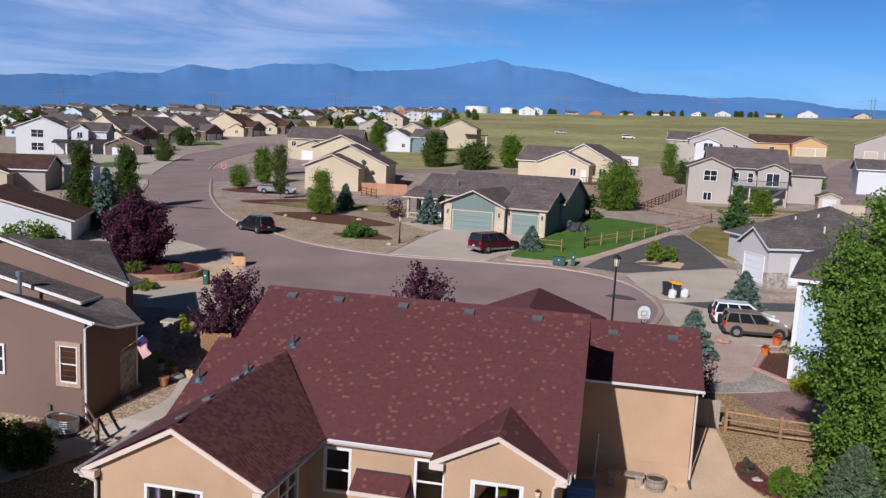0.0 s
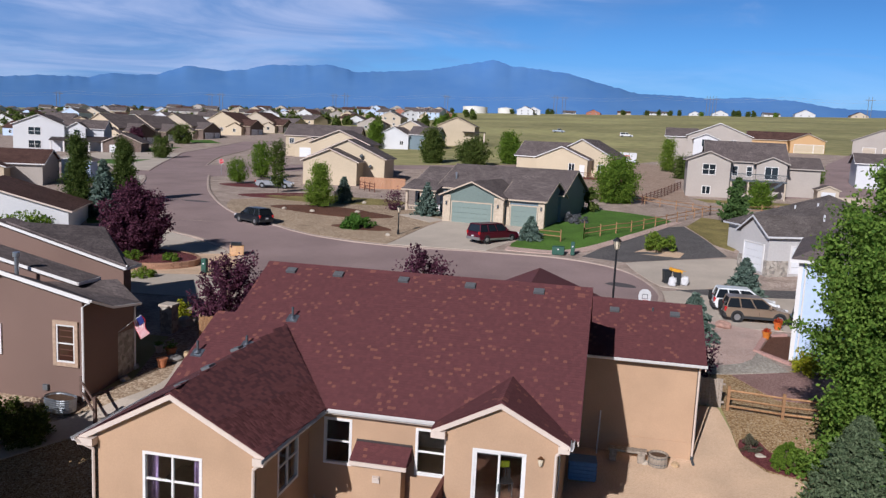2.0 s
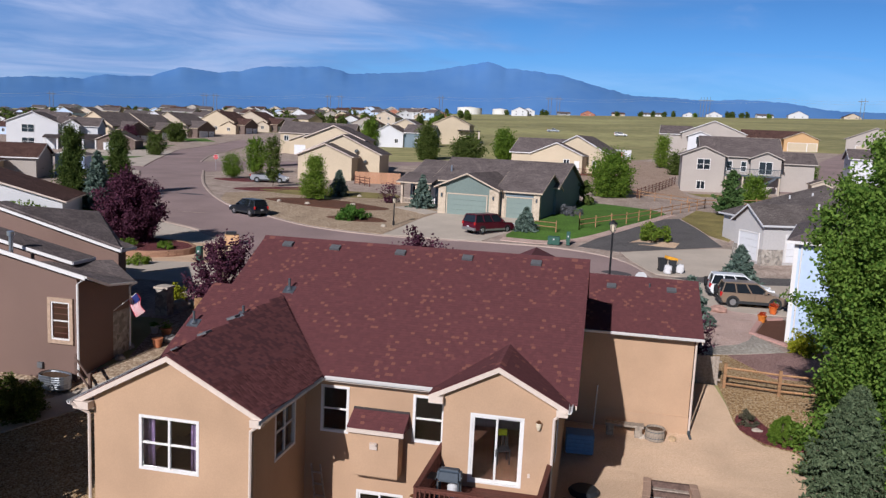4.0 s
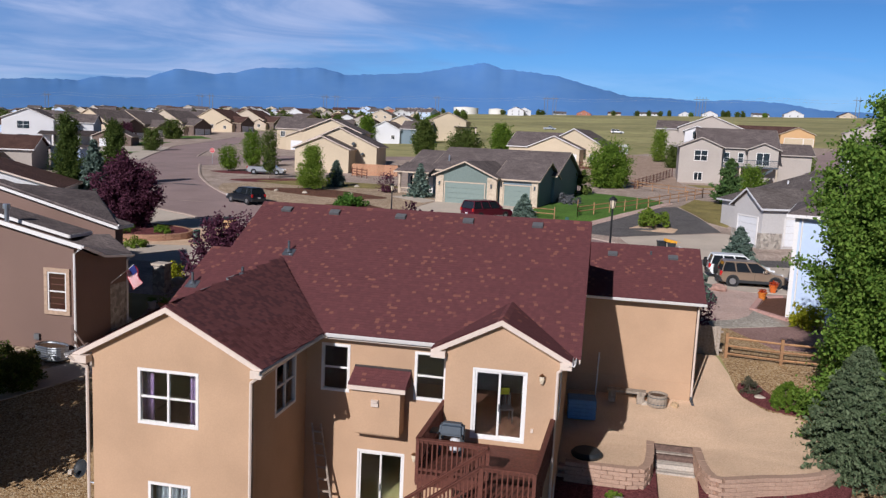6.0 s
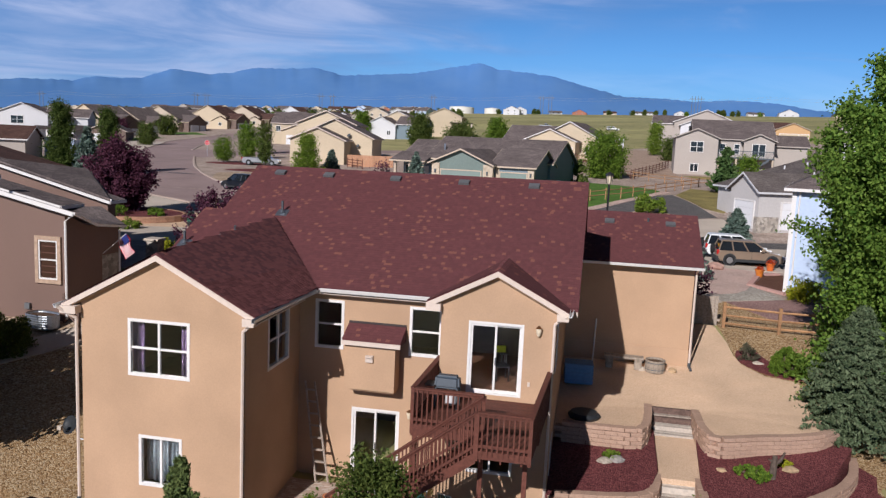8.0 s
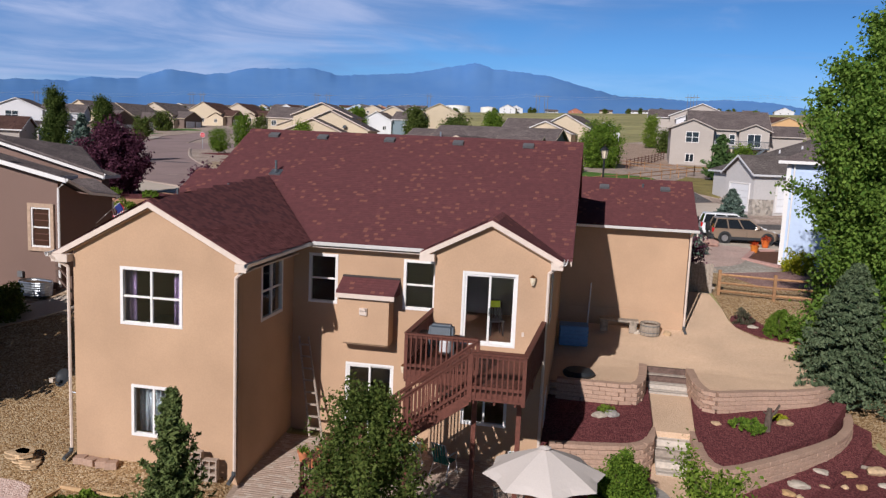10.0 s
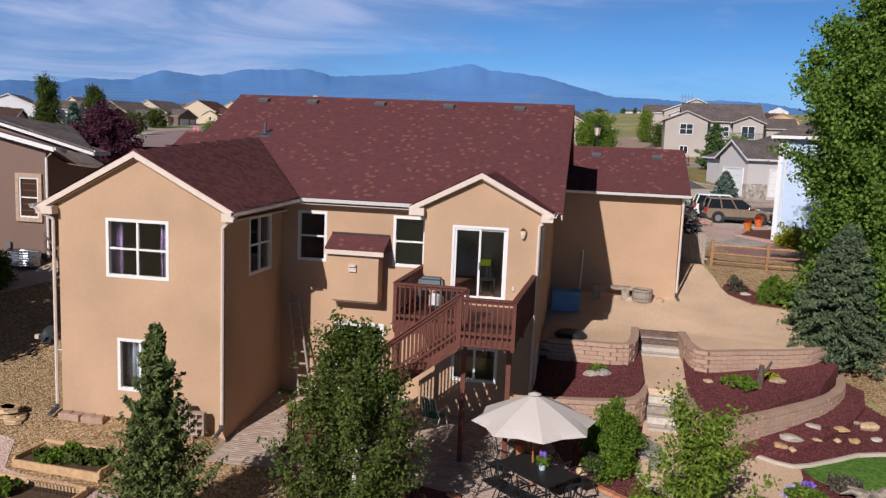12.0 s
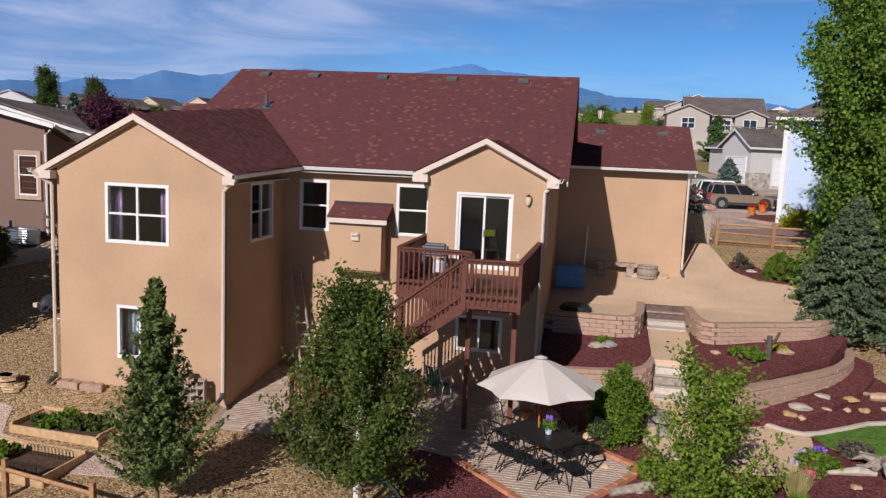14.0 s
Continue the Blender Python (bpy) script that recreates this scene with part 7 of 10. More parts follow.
for k, ((ax, ay), (bx, by)) in enumerate(zip(PLANTER, PLANTER[1:] + PLANTER[:1])):
    for r in range(4):
        f = 0.5 * (r % 2)
        x, y = ax + (bx - ax) * (0.5 + f * 0.5), ay + (by - ay) * (0.5 + f * 0.5)
        ob = new("block", PLANTER_MESH)
        ob.parent = pw
        ob.matrix_local = pose(x, y, ground_z(x, y) + 0.02 + 0.13 * r, 0, 0, math.degrees(math.atan2(by - ay, bx - ax))) @ Matrix.Diagonal((1.5, 0.9, 1.02, 1))
patch("verge_lawn", [(-96, 140), (-99, 156), (-108, 152), (-104, 140)], LAWN, "strip of lawn at the corner", 0.05)
patch("verge_lawn", [(-117, 184), (-120, 205), (-130, 200), (-126, 184)], LAWN, "strip of lawn in front of houses", 0.05)
patch("verge_lawn", [(-120, 228), (-133, 245), (-140, 240), (-128, 226)], LAWN, "strip of lawn in front of houses", 0.05)
patch("verge_lawn", [(-52, 70.5), (-47.5, 73.2), (-53, 80.5), (-57.5, 78)], LAWN, "shaded strip of lawn under trees", 0.05)
patch("west_walk", smooth_line([(-47, 72.6), (-53.6, 79.4), (-61.6, 92.4), (-70.6, 109), (-76, 118)], 3) + smooth_line([(-79, 116.5), (-73, 107.5), (-64, 91), (-56, 77.8), (-49.6, 71.6)], 3), CONCRETE, "concrete sidewalk along the street", 0.08)
patch("west_drive", [(-80, 129), (-90, 147), (-106, 180), (-113, 184), (-127, 176), (-118, 146), (-100, 128)], CONCRETE, "wide pale driveways and walks", 0.03)
patch("red_mulch", smooth_line([(-58.5, 110.5), (-54, 107.5), (-49, 109), (-50, 112), (-55, 113)], 1.5, True), MULCH, "curved bed of red mulch", 0.05)
patch("red_mulch", smooth_line([(-49, 97.8), (-44, 96), (-38, 100.5), (-40, 104), (-45, 102)], 1.5, True), MULCH, "curved bed of red mulch", 0.05)
patch("rear_soil", [(-6, 118), (12, 118), (11.5, 150), (30, 175), (-2, 190), (-14, 145)], gravel_material("pinkish soil", [(0.30, 0.21, 0.16), (0.36, 0.26, 0.2), (0.42, 0.32, 0.25)], 5, 0.2), "bare pinkish soil yards", 0.03)
patch("road_east", [(24, 128), (44, 138), (70, 205), (78, 232), (64, 236), (50, 200), (36, 160)], ROAD, "pinkish asphalt street to the east", 0.04, category="road")
patch("patch_stain", smooth_line([(0.2, 62.6), (1.3, 61.9), (2.6, 62.0), (2.2, 62.9), (1.0, 63.3)], 0.4, True), material("dark asphalt patch", (0.09, 0.08, 0.085), 0.9), "dark asphalt patch in the street", 0.045, 0.03, category="road")
patch("patch_stain", smooth_line([(-52, 88.5), (-50, 87.6), (-47.6, 87.9), (-49.6, 88.8)], 0.6, True), material("dark street cover", (0.09, 0.08, 0.085), 0.9), "dark utility cover in the street", 0.045, 0.03, category="road")


# ---- street furniture ----
BLACKMETAL = material("black painted steel", (0.018, 0.018, 0.02), 0.45, 0.1, 12)
CEDAR = material("weathered cedar", (0.33, 0.185, 0.095), 0.9, 0.2, 9, 0.2, big=0.15, rand=0.15)
CEDAR_RED = material("new cedar pickets", (0.46, 0.25, 0.15), 0.9, 0.15, 9, 0.1, rand=0.12)


def street_lamp(x, y, h, label):
    ob = thing("street_lamp", pose(x, y, ground_z(x, y)), label, "street lamp")
    part("pole", tube(bmesh.new(), [(0, 0, -0.2), (0, 0, 0.5), (0, 0, 0.55), (0, 0, h - 0.6)], [0.13, 0.12, 0.07, 0.055], 10), BLACKMETAL, ob)
    lan = part("lantern", tube(bmesh.new(), [(0, 0, h - 0.6), (0, 0, h - 0.55), (0, 0, h - 0.1)], [0.06, 0.13, 0.2], 6), LAMPGLASS, ob)
    part("cap", tube(bmesh.new(), [(0, 0, h - 0.1), (0, 0, h), (0, 0, h + 0.12)], [0.27, 0.2, 0.03], 6), BLACKMETAL, lan)
    for k in range(6):
        a = k * math.pi / 3
        part("bar", tube(bmesh.new(), [(0.135 * math.cos(a), 0.135 * math.sin(a), h - 0.56), (0.205 * math.cos(a), 0.205 * math.sin(a), h - 0.1)], 0.014, 4), BLACKMETAL, lan)


street_lamp(0.65, 46.0, 5.9, "tall black street lamp with a lantern head")
street_lamp(-20.6, 76.3, 2.9, "short black yard lamp on a post")
street_lamp(-103, 150, 5.5, "tall black street lamp at the corner")


def post_fence(points, h, rails, label, spacing=2.4, mat=None, pw=0.1, name="rail_fence", zoff=0.0, zf=None):
    ob = thing(name, pose(0, 0, 0), label, "fence")
    zz = zf or ground_z
    mat = mat or CEDAR
    posts = []
    for (ax, ay), (bx, by) in zip(points, points[1:]):
        n = max(1, int(math.hypot(bx - ax, by - ay) / spacing + 0.5))
        posts += [(ax + (bx - ax) * k / n, ay + (by - ay) * k / n) for k in range(n)]
    posts.append(points[-1])
    for x, y in posts:
        z = zz(x, y) + zoff
        part("post", boxes((x - pw / 2, x + pw / 2, y - pw / 2, y + pw / 2, z - 0.2, z + h + 0.12)), mat, ob)
    for (ax, ay), (bx, by) in zip(posts, posts[1:]):
        for r in rails:
            part("rail", tube(bmesh.new(), [(ax, ay, zz(ax, ay) + zoff + h * r), (bx, by, zz(bx, by) + zoff + h * r)], 0.05, 5), mat, ob)
    return ob


side_z = lambda x, y: max(ground_z(x, y), upper(x, y) - 0.02)
post_fence([(5.92, 36.2), (8.2, 35.9), (12.8, 35.6)], 1.05, (0.92, 0.56, 0.22), "split-rail cedar fence across the side yard", 2.3, pw=0.13, zf=side_z)
post_fence([(-2.2, 80.5), (2.6, 86.2), (8.1, 96.5), (12.8, 105)], 1.15, (0.9, 0.5), "split-rail fence along the green lawn", 2.6)
post_fence([(-8.0, 79.0), (-4.4, 78.4)], 1.1, (0.9, 0.5), "short split-rail fence beside the house", 3.4)
post_fence([(-2.2, 80.5), (-2.3, 84)], 1.1, (0.9, 0.5), "short split-rail fence section", 2.4)
post_fence([(12.8, 105), (3, 115), (-3, 118)], 1.15, (0.9, 0.5), "split-rail fence behind the lawn", 2.6)
post_fence([(4.6, 113), (11.5, 136)], 1.3, (0.95, 0.7, 0.45, 0.2), "dark board fence between yards", 2.2, DECKWOOD)
post_fence([(12.8, 105), (24, 110), (40, 118)], 1.2, (0.9, 0.5), "split-rail fence behind houses", 2.6)
post_fence([(-36.8, 113.2), (-33.5, 110)], 1.3, (0.9, 0.6, 0.3), "dark board fence at a side yard", 1.8, DECKWOOD)
post_fence([(-7, 172), (2, 188)], 1.6, (0.95, 0.7, 0.45, 0.2), "dark board fence on the prairie edge", 2.6, DECKWOOD)
post_fence([(-23.2, 30.3), (-22.0, 29.3), (-20.4, 28.0)], 1.15, (0.9, 0.5), "short weathered rail fence beside a walk", 1.6, TIMBER_DARK, 0.12)
post_fence([(-13.6, 14.2), (-11.2, 13.75), (-8.9, 13.3)], 0.75, (0.85,), "low split-rail fence by raised beds", 2.4)


def picket_fence(x, y, rz, w, h, label, mat, zf=None, name="picket_fence"):
    ob = thing(name, pose(x, y, (zf or ground_z)(x, y), 0, 0, rz), label, "fence")
    n = int(w / 0.145)
    for k in range(n):
        part("picket", boxes((0.145 * k, 0.145 * k + 0.135, 0, 0.02, -0.1, h - 0.04 * (k % 3 == 0))), mat, ob)
    for z in (0.25, h - 0.25):
        part("rail", boxes((0, w, 0.02, 0.07, z - 0.05, z + 0.05)), mat, ob)
    return ob


picket_fence(3.95, 36.6, -3, 1.85, 1.35, "weathered grey wooden side gate", TIMBER, side_z, "wooden_gate")
picket_fence(-37.3, 114.6, 12, 7.0, 1.8, "new cedar picket fence", CEDAR_RED)
picket_fence(31, 121, 4, 4.5, 1.5, "pale picket fence by a shed", WALL_TAN)

STOPRED = material("red sign paint", (0.55, 0.05, 0.06), 0.5, 0.03, 8)
stop = thing("stop_sign", pose(-66.6, 126.6, ground_z(-66.6, 126.6), 0, 0, 20), "red octagonal stop sign on a steel post", "road sign")
part("post", tube(bmesh.new(), [(0, 0, -0.2), (0, 0, 2.2)], 0.04, 6), METAL, stop)
bm = bmesh.new()
prism(bm, [(0.42 * math.cos(math.pi / 8 + k * math.pi / 4), -0.06, 2.35 + 0.42 * math.sin(math.pi / 8 + k * math.pi / 4)) for k in range(8)], (0, 0.02, 0))
plate = part("plate", bm, STOPRED, stop)
part("rim", tube(bmesh.new(), [(0, -0.05, 2.35), (0, -0.03, 2.35)], 0.47, 8), WHITE, stop)
txt = bpy.data.curves.new("lettering", "FONT")
txt.body, txt.size, txt.align_x, txt.align_y, txt.extrude = "STOP", 0.3, "CENTER", "CENTER", 0.004
lt = new("lettering", txt)
lt.data.materials.append(WHITE)
lt.parent, lt.matrix_local = plate, pose(0, -0.075, 2.35, 90, 0, 0)

hoop = thing("basketball_hoop", pose(2.5, 46.2, ground_z(2.5, 46.2), 0, 0, 12), "portable basketball hoop with a white backboard", "basketball hoop")
part("post", tube(bmesh.new(), [(0, 0.9, 0), (0, 0.6, 1.7), (0, 0.24, 2.6)], 0.04, 8), BLACKMETAL, hoop)
part("base", boxes((-0.4, 0.4, 0.5, 1.2, 0, 0.2)), BLACKMETAL, hoop)
bm = bmesh.new()
prism(bm, [(0.38 * u, 0.2, 2.3 + 0.75 * v) for u, v in ((-0.85, 0), (0.85, 0), (1, 0.5), (0.82, 0.82), (0.4, 1), (-0.4, 1), (-0.82, 0.82), (-1, 0.5))], (0, 0.04, 0))
bd = part("backboard", bm, WALL_WHITE, hoop)
part("target", boxes((-0.17, 0.17, 0.185, 0.198, 2.48, 2.51), (-0.17, 0.17, 0.185, 0.198, 2.74, 2.77), (-0.17, -0.14, 0.185, 0.198, 2.51, 2.74), (0.14, 0.17, 0.185, 0.198, 2.51, 2.74)), DARKMETAL, bd)
part("rim", tube(bmesh.new(), [(0.18 * math.cos(a), 0.18 * math.sin(a), 2.42) for a in [k * math.pi / 8 for k in range(17)]], 0.012, 5), STOPRED, hoop, "red steel rim")
bm = bmesh.new()
for k in range(12):
    a = k * math.pi / 6
    tube(bm, [(0.18 * math.cos(a), 0.18 * math.sin(a), 2.42), (0.1 * math.cos(a + 0.3), 0.1 * math.sin(a + 0.3), 2.12)], 0.006, 4)
part("net", bm, WALL_WHITE, hoop)

BIN = material("black plastic", (0.025, 0.028, 0.032), 0.5, 0.1, 8)


def wheelie_bin(x, y, rz, mat, label, lid=None):
    ob = thing("wheeled_bin", pose(x, y, ground_z(x, y) + 0.05, 0, 0, rz), label, "bin", "bins at the kerb")
    bm = bmesh.new()
    v = [bm.verts.new(p) for p in ((-0.24, -0.28, 0.05), (0.24, -0.28, 0.05), (0.24, 0.28, 0.05), (-0.24, 0.28, 0.05), (-0.31, -0.36, 1.0), (0.31, -0.36, 1.0), (0.31, 0.36, 1.0), (-0.31, 0.36, 1.0))]
    for f in ((0, 3, 2, 1), (4, 5, 6, 7), (0, 1, 5, 4), (1, 2, 6, 5), (2, 3, 7, 6), (3, 0, 4, 7)):
        bm.faces.new([v[i] for i in f])
    part("body", bm, mat, ob)
    part("lid", boxes((-0.33, 0.33, -0.39, 0.38, 1.0, 1.07)), lid or mat, ob)
    for s in (-0.24, 0.24):
        part("wheel", tube(bmesh.new(), [(s - 0.03, 0.3, 0.1), (s + 0.03, 0.3, 0.1)], 0.1, 10), BLACKMETAL, ob)
    part("handle", tube(bmesh.new(), [(-0.25, 0.42, 0.95), (0.25, 0.42, 0.95)], 0.02, 6), mat, ob)


wheelie_bin(5.0, 64.4, 10, BIN, "black wheeled rubbish bin")
wheelie_bin(5.75, 64.0, -8, BIN, "black wheeled bin overfilled with orange cardboard")
ORANGE = material("orange cardboard", (0.75, 0.36, 0.03), 0.8, 0.1, 6)
cbx = thing("cardboard_box", pose(5.6, 64.0, ground_z(5.6, 64.0) + 1.12, 0, 12, 15), "orange cardboard box lying on a bin", "box")
part("carton", boxes((-0.45, 0.45, -0.3, 0.3, 0, 0.22)), ORANGE, cbx)
part("flap", boxes((0.42, 0.75, -0.28, 0.28, 0.18, 0.2)), ORANGE, cbx)
for x, y, w in ((5.4, 63.6, 0.5), (6.35, 64.2, 0.55)):
    b = thing("rubbish_sack", pose(x, y, ground_z(x, y) + 0.05), "full white plastic rubbish sack", "rubbish sack", "sacks at the kerb")
    bm = bmesh.new()
    bmesh.ops.create_icosphere(bm, subdivisions=3, radius=0.5)
    for v in bm.verts:
        k = 1 + 0.35 * noise.noise(v.co * 5 + Vector((x, y, 0))) + 0.18 * noise.noise(v.co * 11)
        q = [math.copysign(abs(c * 2) ** 0.55, c) * 0.5 for c in v.co]
        v.co = Vector((q[0] * w * 1.2 * k, q[1] * w * k, max(0, q[2] * k + 0.45) * 0.72))
    part("sack", bm, WALL_WHITE, b, smooth=True)
    part("knot", tube(bmesh.new(), [(0, 0, 0.62), (0.05, 0, 0.76)], [0.07, 0.03], 6), WALL_WHITE, b)
wheelie_bin(-57.5, 84.5, 40, BIN, "black wheeled bin by the sidewalk")
wheelie_bin(-122, 203, 30, BIN, "black wheeled bin by a driveway")

crate = thing("discarded_cabinet", pose(-31.0, 61.8, ground_z(-31, 61.8) + 0.06, 0, 0, 25) @ Matrix.Diagonal((0.78, 0.78, 0.9, 1)), "discarded pale wooden cabinet at the kerb", "cabinet")
part("carcass", boxes((-0.75, 0.75, -0.45, 0.45, 0, 0.95)), material("pale plywood", (0.60, 0.36, 0.18), 0.8, 0.1, 5), crate)
part("drawer", boxes((-0.68, -0.04, -0.48, -0.45, 0.1, 0.85)), material("plywood front", (0.66, 0.42, 0.24), 0.8), crate)
part("drawer", boxes((0.04, 0.68, -0.48, -0.45, 0.1, 0.85)), material("plywood front two", (0.64, 0.40, 0.22), 0.8), crate)
part("cushion", boxes((-0.6, 0.5, -0.3, 0.35, 0.95, 1.25)), BIN, crate, "black cushion thrown on top")
UTIL = material("utility green", (0.035, 0.10, 0.075), 0.6, 0.08, 8)
for x, y, w, h, lab in ((-29.9, 54.3, 0.4, 1.1, "green utility pedestal by the kerb"), (-2.9, 72.5, 0.35, 1.25, "green utility pedestal beside a lawn"), (-4.2, 72.4, 1.1, 0.75, "low green transformer box")):
    u = thing("utility_box", pose(x, y, ground_z(x, y) + 0.05), lab, "utility box")
    bm = boxes((-w / 2, w / 2, -min(w, 0.8) / 2, min(w, 0.8) / 2, 0, h))
    bmesh.ops.bevel(bm, geom=bm.edges[:], offset=0.03, segments=2, affect="EDGES")
    part("housing", bm, UTIL, u)
    part("label_plate", boxes((-0.06, 0.06, -min(w, 0.8) / 2 - 0.006, -min(w, 0.8) / 2 + 0.001, h * 0.6, h * 0.6 + 0.12)), WALL_WHITE, u)
bill = thing("sign_board", pose(1.7, 187, ground_z(1.7, 187), 0, 0, -5), "white sign board on the prairie", "sign")
part("board", boxes((0, 3.9, 0, 0.15, 0.4, 2.5)), WALL_WHITE, bill)
part("text_bar", boxes((0.6, 2.3, -0.02, 0, 1.6, 1.85)), STOPRED, bill)
part("text_bar", boxes((0.5, 2.6, -0.02, 0, 1.1, 1.3)), STOPRED, bill)
for x in (0.3, 3.6):
    part("post", boxes((x - 0.08, x + 0.08, 0.15, 0.31, -0.3, 2.5)), TIMBER, bill)


# ---- vehicles ----
TYRE = material("tyre rubber", (0.015, 0.015, 0.016), 0.8, 0.1, 20)
RIM = material("alloy rim", (0.45, 0.46, 0.48), 0.3, 0.05, 10, metal=0.8)
CARGLASS = glass_material("car glass", (0.012, 0.015, 0.018))
TAIL = material("tail lamp red", (0.45, 0.02, 0.02), 0.2)
HEAD = material("head lamp", (0.75, 0.76, 0.78), 0.1)
BUMPER = material("dark bumper plastic", (0.03, 0.032, 0.035), 0.6, 0.1, 10)


def paint(name, c, metal=0.5):
    m = material(name, c, 0.28, 0.03, 2, metal=metal, spec=0.5)
    return m


def vehicle(name, label, x, y, rz, coat, L=4.5, W=1.78, H=1.65, style="suv", lower=None, z=None):
    """A parked vehicle, nose along local +x: shaped body, glasshouse, wheels with rims, lamps, bumpers."""
    ob = thing(name, pose(x, y, (ground_z(x, y) if z is None else z) + 0.05, 0, 0, rz), label, "car")
    h, w = L / 2, W / 2
    belt = H * 0.60
    nose, bon = h, h * (0.42 if style != "pickup" else 0.52)
    prof = [(-h + 0.03, 0.42), (-h, 0.72), (-h + 0.05, belt - 0.08), (-h + 0.18, belt), (bon - 0.1, belt - 0.01), (bon + 0.4, belt - 0.07), (nose - 0.32, belt - 0.16), (nose - 0.08, belt - 0.30), (nose, belt - 0.46), (nose - 0.02, 0.36), (nose - 0.15, 0.26), (-h + 0.15, 0.26)]
    bm = bmesh.new()
    prism(bm, [(a, -w, b) for a, b in prof], (0, W, 0))
    bmesh.ops.recalc_face_normals(bm, faces=bm.faces)
    bmesh.ops.bevel(bm, geom=bm.edges[:], offset=0.075, segments=3, affect="EDGES")
    body = part("body", bm, coat, ob, smooth=False)
    part("bumper", boxes((-h - 0.05, -h + 0.2, -w + 0.03, w - 0.03, 0.3, 0.56)), lower or BUMPER, ob)
    part("bumper", boxes((nose - 0.2, nose + 0.05, -w + 0.03, w - 0.03, 0.28, 0.55)), lower or BUMPER, ob)
    for s in (-1, 1):
        part("sill", boxes((-h * 0.5, h * 0.5, s * (w + 0.012) - 0.012, s * (w + 0.012) + 0.012, 0.26, 0.44)), lower or BUMPER, ob)
    if style == "pickup":
        rear = -h * 0.18
    elif style == "topper":
        rear = -h + 0.08
    else:
        rear = -h + 0.1
    r0, r1, f1, f0 = rear, rear + (0.30 if style == "suv" else 0.2), bon - 0.72, bon + 0.15
    t = 0.19
    bm = bmesh.new()
    lo = [(r0, -w + 0.04), (f0, -w + 0.04), (f0, w - 0.04), (r0, w - 0.04)]
    hi = [(r1, -w + 0.04 + t), (f1, -w + 0.04 + t), (f1, w - 0.04 - t), (r1, w - 0.04 - t)]
    a = [bm.verts.new((p[0], p[1], belt - 0.01)) for p in lo]
    b = [bm.verts.new((p[0], p[1], H - 0.07)) for p in hi]
    bm.faces.new(b)
    for k in range(4):
        bm.faces.new((a[k], a[(k + 1) % 4], b[(k + 1) % 4], b[k]))
    part("glasshouse", bm, CARGLASS, ob, "dark tinted glass")
    bm = boxes((r1 - 0.05, f1 + 0.08, -w + t + 0.01, w - t - 0.01, H - 0.15, H))
    bmesh.ops.bevel(bm, geom=bm.edges[:], offset=0.07, segments=3, affect="EDGES")
    part("roof_panel", bm, coat, ob)
    for s in (-1, 1):
        y0, y1 = s * (w - 0.035), s * (w - 0.035 - t)
        cuts = [(r0, r1), (r0 + (f0 - r0) * 0.30, r1 + (f1 - r1) * 0.30), (r0 + (f0 - r0) * 0.60, r1 + (f1 - r1) * 0.64), (f0, f1)]
        for q0, q1 in cuts:
            part("pillar", tube(bmesh.new(), [(q0, y0, belt - 0.02), (q1, y1, H - 0.05)], 0.045, 5), coat, ob)
        part("mirror", boxes((f0 - 0.45, f0 - 0.3, s * w - 0.03 + (0 if s > 0 else -0.14), s * w - 0.03 + (0.2 if s > 0 else 0.06), belt + 0.02, belt + 0.18)), coat, ob)
        part("tail_lamp", boxes((-h - 0.02, -h + 0.14, s * (w - 0.1) - 0.08, s * (w - 0.1) + 0.08, belt - 0.28, belt + 0.02)), TAIL, ob)
        part("head_lamp", boxes((nose - 0.2, nose + 0.01, s * (w - 0.2) - 0.16, s * (w - 0.2) + 0.16, belt - 0.42, belt - 0.22)), HEAD, ob)
        for wx in (-h * 0.62, h * 0.62):
            part("wheel_arch", tube(bmesh.new(), [(wx, s * (w - 0.2), 0.36), (wx, s * (w + 0.012), 0.36)], 0.42, 18), BUMPER, ob)
            wh = part("wheel", tube(bmesh.new(), [(wx, s * (w - 0.2), 0.33), (wx, s * (w + 0.02), 0.33)], 0.345, 18), TYRE, ob)
            part("rim", tube(bmesh.new(), [(wx, s * (w + 0.005), 0.33), (wx, s * (w + 0.035), 0.33)], [0.22, 0.2], 14), RIM, wh)
        part("door_handle", boxes((-0.35, -0.2, s * (w + 0.01) - 0.012, s * (w + 0.01) + 0.012, belt - 0.12, belt - 0.08)), coat, ob)
        part("door_seam", boxes((0.02, 0.035, s * w - 0.004, s * w + 0.004, 0.45, belt - 0.03)), BUMPER, ob)
    part("number_plate", boxes((-h - 0.065, -h - 0.05, -0.17, 0.17, 0.6, 0.72)), WALL_WHITE, ob)
    if style == "pickup":
        part("bed_lining", boxes((-h + 0.12, rear - 0.08, -w + 0.12, w - 0.12, belt - 0.015, belt + 0.012)), BUMPER, ob)
    if style == "spare":
        part("spare_wheel", tube(bmesh.new(), [(-h - 0.05, 0.1, 0.95), (-h - 0.22, 0.1, 0.95)], [0.36, 0.33], 16), TYRE, ob)
    return ob


